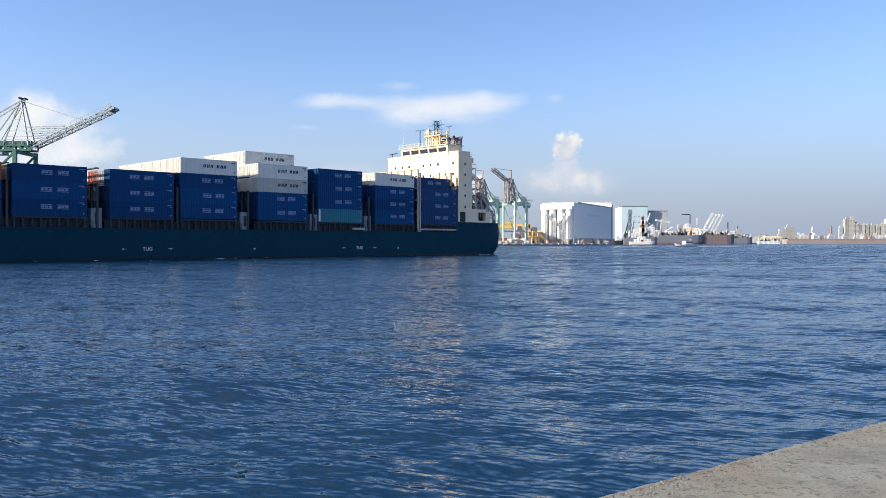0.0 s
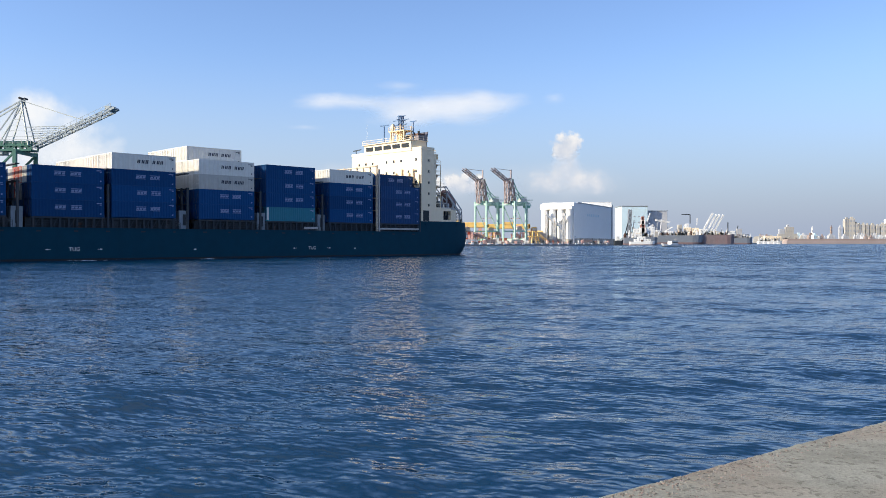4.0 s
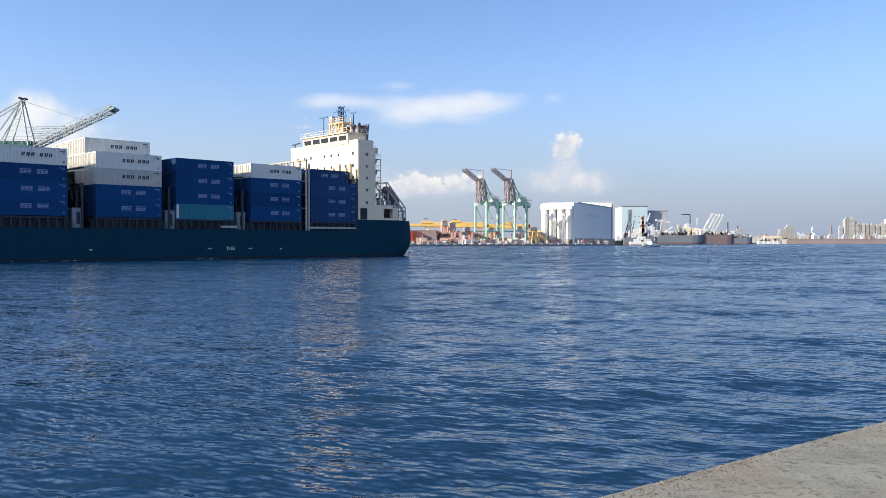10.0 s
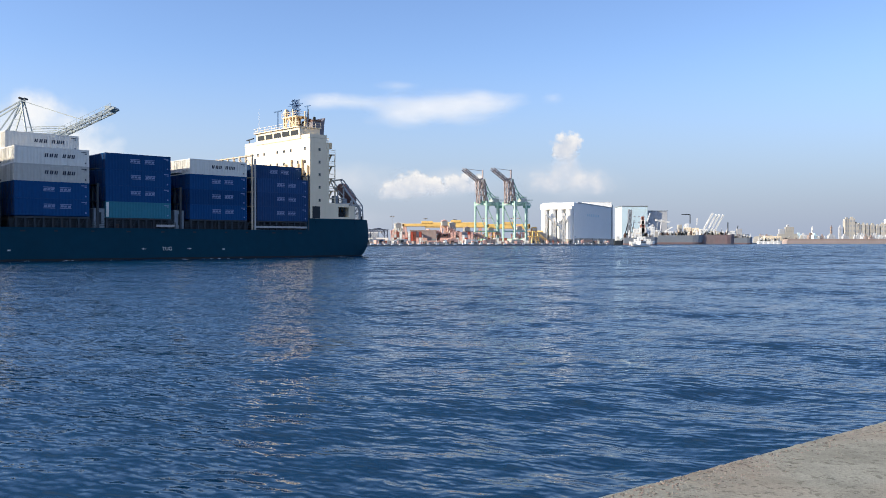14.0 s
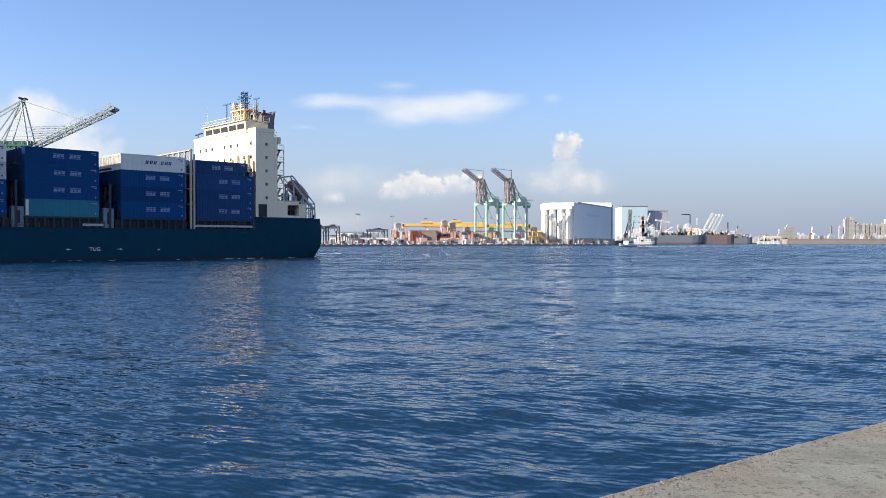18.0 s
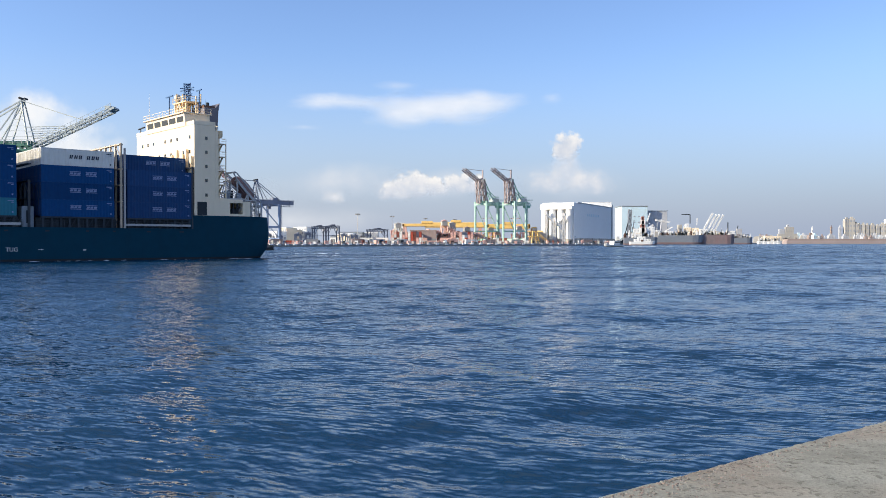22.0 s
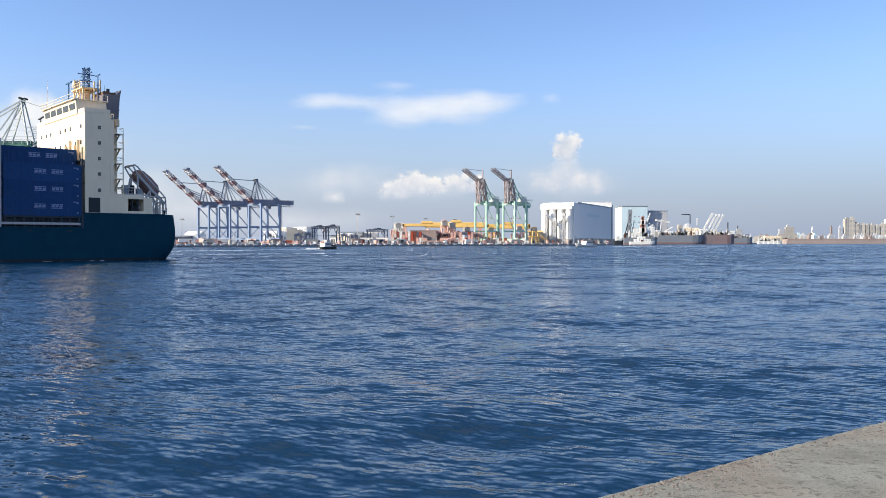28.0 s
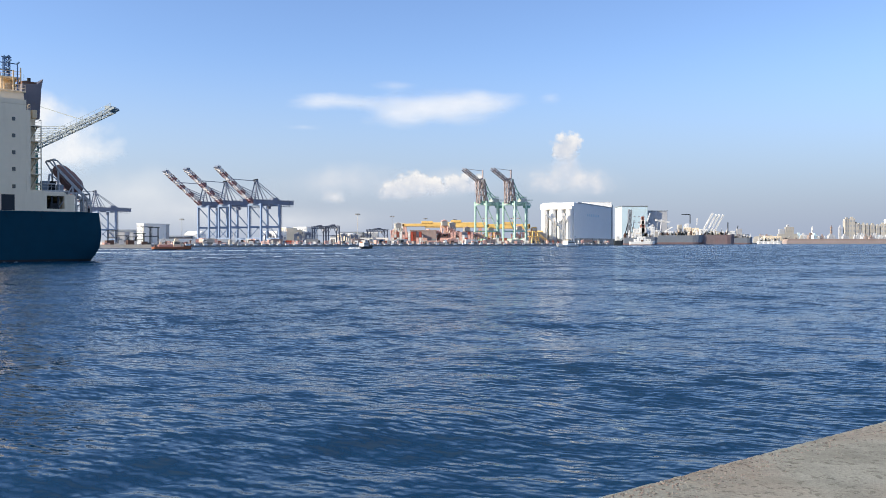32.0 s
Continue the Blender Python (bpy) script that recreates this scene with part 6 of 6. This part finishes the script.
moored_ship(1100, 1162, 1000, 421, NAVY, "grey ship with white upper works and a red-white mast", [(1104, 1116, 417, NAVY), (1116, 1136, 413, WALLW), (1120, 1132, 405, WALLW), (1134, 1148, 409, WALLW), (1140, 1158, 402, WALLW), (1148, 1164, 410, WALLT)],
            derricks=[(1113, 412, 1115, 371, 3.0, NAVY), (1137, 412, 1137, 404, 5.5, WALLW), (1137, 404, 1137, 397, 3.6, MASTRED), (1137, 397, 1137, 391, 4.0, WALLW), (1137, 391, 1137, 384, 2.4, MASTRED), (1130, 398, 1150, 396, 1.2, WALLW), (1140, 410, 1150, 378, 1.2, WALLW), (1120, 411, 1122, 390, 0.8, GREYL), (1113, 385, 1118, 400, 0.9, NAVY), (1106, 416, 1111, 396, 1.0, DARK), (1136, 398, 1146, 392, 1.6, WALLW), (1142, 408, 1156, 398, 1.6, WALLW), (1146, 414, 1158, 404, 1.8, WALLW)])
moored_ship(1150, 1242, 1330, 417, NAVY, "long grey hull with white deckhouses", [(1152, 1166, 408, WALLW), (1176, 1190, 410, WALLW)], derricks=[(1162, 408, 1164, 392, 1.0, GREYL), (1160, 390, 1186, 394, 2.0, WALLW), (1168, 412, 1171, 388, 1.2, WALLW), (1176, 410, 1190, 402, 1.4, WALLW), (1182, 416, 1184, 398, 0.9, GREYL), (1208, 417, 1210, 400, 0.9, WALLW), (1222, 417, 1232, 404, 1.0, WALLW)])
moored_ship(1196, 1262, 1345, 418, NAVY, "cargo ship with cream accommodation block", [(1199, 1206, 398, WALLT), (1206, 1240, 411, WALLT), (1210, 1222, 403, CREAM), (1212, 1218, 396, WALLW), (1224, 1236, 404, CREAM), (1234, 1250, 407, CREAM)],
            derricks=[(1206, 380, 1221, 380, 1.4, DARK), (1221, 380, 1221, 396, 1.2, DARK), (1233, 398, 1234, 386, 1.0, WALLW)])
moored_ship(1234, 1298, 1335, 416, DULLRED, "dull red-brown hulled cargo ship with four white derricks raised", [(1238, 1252, 406, WALLW), (1256, 1268, 409, WALLT)], red=False,
            derricks=[(1246, 405, 1261, 378, 1.7, WALLW), (1252, 408, 1267, 380, 1.7, WALLW), (1258, 408, 1273, 380, 1.7, WALLW), (1265, 408, 1280, 380, 1.7, WALLW)])
moored_ship(1282, 1330, 1420, 421, NAVY, "dark grey workboat with mast", [(1292, 1300, 409, WALLW), (1303, 1312, 405, WALLG)], derricks=[(1288, 420, 1288, 394, 1.4, DARK), (1302, 412, 1306, 400, 1.0, DARK)])
moored_ship(1114, 1158, 930, 428, WALLW, "low white harbour ferry with red waterline", [(1122, 1152, 424, WALLW), (1128, 1142, 419, WALLW)], name="moored_ferry", busy=False)
moored_ship(1086, 1102, 890, 426, DARK, "black and white harbour tug at its berth", [(1089, 1097, 417, WALLW)], derricks=[(1093, 418, 1093, 404, 0.6, WALLW)], red=False, name="moored_tug")
moored_ship(1340, 1384, 1800, 427, WALLW, "white flat-decked harbour ferry", [(1352, 1382, 418, CREAM)], red=False, derricks=[(1328, 428, 1328, 414, 0.8, WALLW)])
moored_ship(1372, 1412, 1900, 424, CREAM, "cream ferry with tall white upper works", [(1376, 1410, 414, WALLT), (1378, 1388, 406, WALLG), (1389, 1404, 402, WALLT), (1392, 1396, 398, WALLG)], red=False)
for i, x in enumerate((1344, 1353, 1362, 1371, 1378, 1318, 1326)):
    moored_ship(x - 3, x + 3 + i % 3, 1500 + 20 * i, 430.5, WALLW, "small white moored boat", [(x - 2, x + 1, 428 + 0.7 * (i % 2), WALLW)], red=False, name="moored_boat")


# long breakwater and the distant town
bw = Shape().box(across(1392, 1750), across(1900, 1750), 1750, 1775, -2, height(426, 1750))
solid("breakwater", bw, PINKROCK, "long low red-brown breakwater", "breakwater", kind="structure")
solid("breakwater_cap", Shape().box(across(1392, 1760), across(1900, 1760), 1754, 1775, height(426, 1750), height(423, 1755)), WALLB, "dark top wall of the breakwater", "breakwater", kind="structure")
rng = random.Random(77)


def tower_block(x0, x1, ytop, d, mat, label):
    w, h = (x1 - x0) / F * d, height(ytop, d) - LAND
    b = thing("apartment_block", pose(across((x0 + x1) / 2, d), d, LAND, 0, 0, rng.uniform(-12, 12)), label, "apartment block", "distant town blocks")
    part("wall_block", Shape().box(-w / 2, w / 2, 0, w * 0.8, 0, h), mat, b)
    part("roof_house", Shape().box(-w * 0.2, w * 0.25, w * 0.2, w * 0.6, h, h + 5), mat, b)
    n = max(2, int(h / 14))
    for j in range(n):
        z = (j + 0.3) * h / n
        for q in (-0.28, 0.28):
            part("window", Shape().box((q - 0.12) * w, (q + 0.12) * w, -0.4, 0, z, z + h / n * 0.4), PANEW, b)
    return b


for x0, x1, y, m in ((1495, 1503, 388, WALLT), (1503, 1513, 387, WALLT), (1513, 1518, 396, WALLT), (1519, 1523, 398, WALLT), (1525, 1531, 397, WALLT), (1533, 1538, 398, WALLT), (1541, 1549, 398, WALLT), (1551, 1557, 400, WALLT), (1559, 1567, 397, WALLT), (1569, 1580, 388, WALLW),
                     (1485, 1489, 402, WALLG), (1470, 1473, 402, WALLB), (1436, 1438, 404, WALLW)):
    tower_block(x0, x1, y, 2600, m, "distant tan apartment tower")
for i in range(38):
    x = rng.uniform(1405, 1568)
    tower_block(x, x + rng.uniform(3, 9), rng.uniform(415, 422), rng.uniform(2350, 2550), rng.choice((WALLC, WALLG, WALLT, WALLG, WALLB, WALLG)), "low distant town building")
for i in range(26):
    x = rng.uniform(1290, 1420)
    tower_block(x, x + rng.uniform(3, 9), rng.uniform(417, 424), rng.uniform(2150, 2300), rng.choice((WALLT, WALLT, WALLG, WALLB)), "low distant town building")


# fenders along the quay face
def fenders(a, b, n):
    p, q = Vector((across(a[0], a[1]), a[1])), Vector((across(b[0], b[1]), b[1]))
    d = (q - p).normalized()
    turn = math.degrees(math.atan2(d.y, d.x))
    sh = Shape().box(-1.5, 1.5, -0.9, 0.05, 1.0, 2.2)
    me = sh.mesh("fender", WALLS, 0.15)
    for i in range(n):
        o = p.lerp(q, (i + 0.5) / n)
        ob = new("fender", me)
        ob.matrix_basis = pose(o.x, o.y, 0, 0, 0, turn)
        tagged(ob, "pale fender panel on the far quay wall", "fender", "quay fenders")


fenders((276, 530), (500, 585), 15)
fenders((500, 585), (700, 660), 15)
fenders((700, 660), (900, 730), 13)
fenders((900, 730), (1080, 850), 12)


# ---- clouds far out, drifting a little ----
CLOUDS = []


def cloud(x, y, rx, ry, mat, label, drift=0.0, d=4200):
    sh = Shape()
    a, b = rx / F * d, ry / F * d
    n = 24
    pts = [(a * math.cos(2 * math.pi * i / n), 0, b * math.sin(2 * math.pi * i / n)) for i in range(n)]
    sh.add(pts, [tuple(range(n))])
    ob = new("cloud", sh.mesh("cloud", mat))
    ob.visible_shadow = False
    ob.matrix_basis = pose(across(x, d), d, height(y, d))
    tagged(ob, label, "cloud", "clouds", "backdrop")
    if drift:
        CLOUDS.append((ob, drift, d))
    return ob


soft = cloud_material("thin_cloud", (0.93, 0.95, 1.0), (0.75, 0.83, 0.96), 120, 1.0, 0.85, 0.9, 1, False, 2.6)
for i, (x, y, rx, ry, dr) in enumerate(((800, 188, 160, 46, -7), (620, 181, 160, 26, -9), (715, 200, 100, 42, -8), (850, 182, 110, 36, -7), (770, 192, 130, 34, -7))):
    cloud(x, y, rx, ry, soft, "thin bright white cloud streak", dr, 4200 + i * 12)
wisp = cloud_material("faint_cloud_wisp", (0.9, 0.93, 1.0), (0.75, 0.83, 0.96), 60, 1.2, 1.2, 0.45, 9, False, 3.0)
for i, (x, y, rx, ry, dr) in enumerate(((705, 154, 60, 14, -8), (983, 176, 30, 18, -8), (538, 226, 50, 8, -2))):
    cloud(x, y, rx, ry, wisp, "faint thin cloud wisp", dr, 4250 + i * 12)
puff = cloud_material("puffy_cloud", (0.98, 0.95, 0.92), (0.6, 0.66, 0.77), 62, 1.5, 0.4, 0.97, 2, True)
for i, (x, y, rx, ry) in enumerate(((1003, 257, 38, 33), (1000, 272, 30, 26), (728, 328, 46, 36), (700, 338, 44, 28), (758, 330, 34, 28), (776, 334, 26, 22), (816, 326, 40, 30), (846, 328, 26, 26))):
    cloud(x, y, rx, ry, puff, "small bright cumulus cloud", 0, 4300 + i * 12)
cloud(592, 349, 34, 20, cloud_material("hazy_puff", (0.95, 0.93, 0.92), (0.7, 0.74, 0.82), 70, 1.3, 0.8, 0.85, 4, True), "small soft cumulus cloud", 0, 4410)
column = cloud_material("cloud_column", (0.92, 0.89, 0.88), (0.68, 0.72, 0.81), 90, 1.3, 0.8, 0.72, 7)
for i, (x, y, rx, ry) in enumerate(((1002, 298, 40, 40), (1040, 324, 66, 34), (966, 322, 56, 32))):
    cloud(x, y, rx, ry, column, "soft pale cloud column", 0, 4420 + i * 8)
haze = cloud_material("hazy_cloud", (0.86, 0.86, 0.88), (0.68, 0.73, 0.83), 240, 0.9, 1.0, 0.62, 3)
for i, (x, y, rx, ry) in enumerate(((1005, 318, 150, 56), (600, 322, 200, 48), (760, 330, 170, 42))):
    cloud(x, y, rx, ry, haze, "soft hazy cloud bank", 0, 4450 + i * 12)
low = cloud_material("low_white_haze", (0.92, 0.93, 0.94), (0.86, 0.88, 0.92), 260, 0.7, 1.2, 0.62, 6)
for i, (x, y, rx, ry) in enumerate(((330, 372, 330, 66), (240, 340, 260, 70), (520, 392, 260, 40))):
    cloud(x, y, rx, ry, low, "pale low haze bank over the port", 0, 4500 + i * 12)
bright = cloud_material("bright_cloud_bank", (0.98, 0.98, 0.98), (0.85, 0.89, 0.95), 160, 1.1, 0.8, 0.95, 5)
for i, (x, y, rx, ry) in enumerate(((60, 250, 190, 95), (60, 200, 110, 60), (-60, 320, 260, 110), (140, 268, 110, 50))):
    cloud(x, y, rx, ry, bright, "big bright white cloud bank", 0, 4440 + i * 12)


# ---- small craft under way, with their wakes ----
def launch(name, length, tall, hull_mat, top_mat, label, cabin=(-0.25, 0.2, 1.0), mast=True):
    b = thing(name, Matrix(), label, "boat")
    beam = length * 0.3
    part("hull", bow_hull(length, beam, tall, 0.35, 0.05, tall * 0.6), hull_mat, b)
    part("boot_stripe", bow_hull(length * 1.004, beam * 1.01, tall * 0.22, 0.35, 0.05, 0), RUBBER, b)
    c0, c1, ch = cabin
    cab = part("cabin", Shape().prism([(c0 * length, tall * 0.9), (c1 * length, tall * 0.9), (c1 * length - 0.5, tall + ch * 1.6), (c0 * length + 0.2, tall + ch * 1.6)], -beam * 0.32, beam * 0.32), top_mat, b, bevel=0.08)
    part("cabin_window", Shape().box(c0 * length + 0.5, c1 * length - 0.7, -beam * 0.33, beam * 0.33, tall + ch * 0.85, tall + ch * 1.3), GLASS, cab)
    part("wheelhouse_roof", Shape().box(c0 * length, c1 * length - 0.2, -beam * 0.36, beam * 0.36, tall + ch * 1.6, tall + ch * 1.7), top_mat, cab)
    if mast:
        part("mast", Shape().bar((c0 * length + 1, 0, tall + ch * 1.6), (c0 * length + 1, 0, tall + ch * 3.0), 0.14).bar((c0 * length + 1, -1, tall + ch * 2.5), (c0 * length + 1, 1, tall + ch * 2.5), 0.1), GREYL, b)
    part("rail", Shape().bar((-length * 0.48, -beam * 0.4, tall + 0.8), (length * 0.3, -beam * 0.45, tall + 0.9), 0.06).bar((-length * 0.48, beam * 0.4, tall + 0.8), (length * 0.3, beam * 0.45, tall + 0.9), 0.06), GREYL, b)
    return b


def foam_ridge(path, wide, tall, seed, cover=0.7, step=1.2):
    """Broken foam: low uneven crests scattered along a path of x, y points."""
    r, sh = random.Random(seed), Shape()
    for (ax, ay), (bx, by) in zip(path, path[1:]):
        run = math.hypot(bx - ax, by - ay)
        k = max(1, int(run / step))
        for i in range(k):
            if r.random() > cover:
                continue
            f = (i + r.random()) / k
            x, y = ax + (bx - ax) * f, ay + (by - ay) * f + r.gauss(0, wide * 0.3)
            l, w, h = r.uniform(1.0, 2.6) * step, r.uniform(0.2, 0.7) * wide * 0.5, tall * r.uniform(0.3, 1.0)
            n = 7
            ring = [(x + l * math.cos(6.283 * j / n) * r.uniform(0.7, 1.2), y + w * math.sin(6.283 * j / n) * r.uniform(0.7, 1.2), -0.1) for j in range(n)]
            sh.add(ring + [(x, y, h)], [(j, (j + 1) % n, n) for j in range(n)])
    return sh


PILOT = launch("pilot_launch", 14.0, 1.15, DARK, WALLW, "dark-hulled launch with a pale cabin under way", (-0.34, 0.08, 1.15))
part("wheelhouse", Shape().prism([(-2.6, 2.7), (0.4, 2.7), (-0.1, 4.3), (-2.4, 4.3)], -1.1, 1.1), GREYL, PILOT, "grey upper wheelhouse", bevel=0.08)
part("life_raft", Shape().tube((-4.6, -0.6, 3.1), (-4.6, 0.6, 3.1), 0.4), TUGORANGE, PILOT, "orange life raft canister")
part("bow_fender", Shape().bar((4.0, -1.5, 1.5), (6.9, 0, 2.0), 0.4).bar((4.0, 1.5, 1.5), (6.9, 0, 2.0), 0.4), RUBBER, PILOT)
PILOT_WAKE = solid("wake", foam_ridge([(3, 0), (-14, 0)], 3.4, 1.0, 1, 0.98, 0.3).add(*(lambda q: (q.v, q.f))(foam_ridge([(-14, 0), (-210, 0)], 3.0, 0.3, 2, 0.8, 0.4))), FOAM, "white foam wake behind a launch", "wake", kind="stuff")
WORK = launch("workboat", 20.0, 1.6, WALLW, WALLW, "small white workboat crossing the harbour", (-0.3, 0.1, 1.5))
WORK_WAKE = solid("wake", foam_ridge([(0, 0), (-50, 0)], 4, 0.3, 3, 0.6, 1.2), FOAM, "thin foam wake behind a workboat", "wake", kind="stuff")
FIRE = launch("orange_workboat", 16.0, 1.25, TUGORANGE, CREAM, "orange-hulled workboat with pale cabin", (0.05, 0.26, 1.5))
part("foredeck_house", Shape().box(-5.5, 0.4, -1.6, 1.6, 1.1, 2.3), BRICK, FIRE, bevel=0.1)
for x, h, w in ((-6.6, 2.0, 0.3), (-4.4, 3.2, 0.5), (-2.2, 3.6, 0.3), (-0.8, 2.9, 0.6), (4.9, 2.4, 0.4), (5.8, 1.9, 0.3)):
    part("deck_gear", Shape().box(x - w, x + w, -0.9, 0.9, 1.0, h).bar((x, 0.4, h), (x - 0.6, 0.4, h + 1.2), 0.12), RUST if w < 0.4 else CREAM, FIRE)
part("bow_fender", Shape().box(6.2, 7.4, -0.9, 0.9, 0.6, 1.7), RUBBER, FIRE, bevel=0.2)
part("bridge_front", Shape().box(1.4, 3.0, -1.1, 1.1, 3.6, 4.7), CREAM, FIRE, bevel=0.1)
FIRE_WAKE = solid("wake", foam_ridge([(0, 0), (-40, 0)], 3, 0.35, 4, 0.8, 1.0), FOAM, "thin foam wake behind a workboat", "wake", kind="stuff")
STERN_WAKE = solid("stern_wake", foam_ridge([(-1, 4), (70, 8)], 4, 0.08, 5, 0.4, 0.9).add(*(lambda q: (q.v, q.f))(foam_ridge([(0, 16), (120, 18)], 4, 0.08, 6, 0.4, 0.9))), FOAM, "thin churned foam behind the ship", "wake", kind="stuff")
SIDE_FOAM = solid("hull_foam", foam_ridge([(-190, -0.5), (-4, -0.5)], 0.5, 0.05, 7, 0.3, 0.8), FOAM, "thin broken foam along the ship's waterline", "wake", kind="stuff")
for x0, d0, x1, d1, tall, cover, sd in ((1090, 640, 1330, 700, 0.3, 0.6, 11), (1330, 700, 1480, 760, 0.22, 0.4, 12), (960, 520, 1010, 540, 0.25, 0.5, 13), (690, 300, 730, 310, 0.15, 0.6, 14), (185, 228, 420, 222, 0.16, 0.95, 15), (420, 222, 615, 240, 0.16, 0.9, 16)):
    solid("foam_streak", foam_ridge([(across(x0, d0), d0), (across(x1, d1), d1)], 3, tall, sd, cover, 1.2), FOAM, "faint broken foam line on the water", "foam", kind="stuff")


# ---- everything that moves ----
def motions():
    times = [0, 4, 8, 12, 16, 20, 24, 28, 32]
    walk(SHIP, [(t, ship_pose(t)) for t in times])
    for ob, m in MOVING:
        walk(ob, [(t, ship_pose(t) @ m) for t in times])
    for ob, m in ((STERN_WAKE, pose(-2, 0, 0)), (SIDE_FOAM, pose(0, 0, 0))):
        walk(ob, [(t, ship_pose(t) @ m) for t in times])
    # the wave sheet drifts with the wind
    walk(WATER_SHEET, [(0, pose(6, 3, 0)), (32, pose(-6, -5, 0))])
    for ob, drift, d in CLOUDS:
        p = ob.matrix_basis.copy()
        walk(ob, [(0, p), (32, Matrix.Translation((drift / F * d, 0, 0)) @ p)])
    def sail(boat, trail, stern, rows):
        out, foam = [], []
        for i, (t, x, d) in enumerate(rows):
            j = min(i, len(rows) - 2)
            a, b = rows[j], rows[j + 1]
            way = Vector((across(b[1], b[2]) - across(a[1], a[2]), b[2] - a[2]))
            m = pose(across(x, d), d, 0, 0, 0, math.degrees(math.atan2(way.y, way.x)))
            out.append((t, m))
            foam.append((t, m @ pose(-stern, 0, 0.0)))
        walk(boat, out)
        walk(trail, foam)
    sail(PILOT, PILOT_WAKE, 4.5, [(0, -400, 190), (10, 120, 260), (18, 370, 310), (22, 463, 335), (24, 509, 350), (28, 580, 385), (30, 616, 402), (32, 647, 420)])
    sail(WORK, WORK_WAKE, 6.5, [(0, 1213, 640), (6, 1175, 630), (9, 1157, 622), (13, 1137, 612), (19, 1104, 595), (23, 1078, 580), (28, 1036, 560), (32, 1003, 545)])
    sail(FIRE, FIRE_WAKE, 7.5, [(0, -180, 350), (28, 239, 360), (30, 271, 363), (32, 303, 366)])


motions()
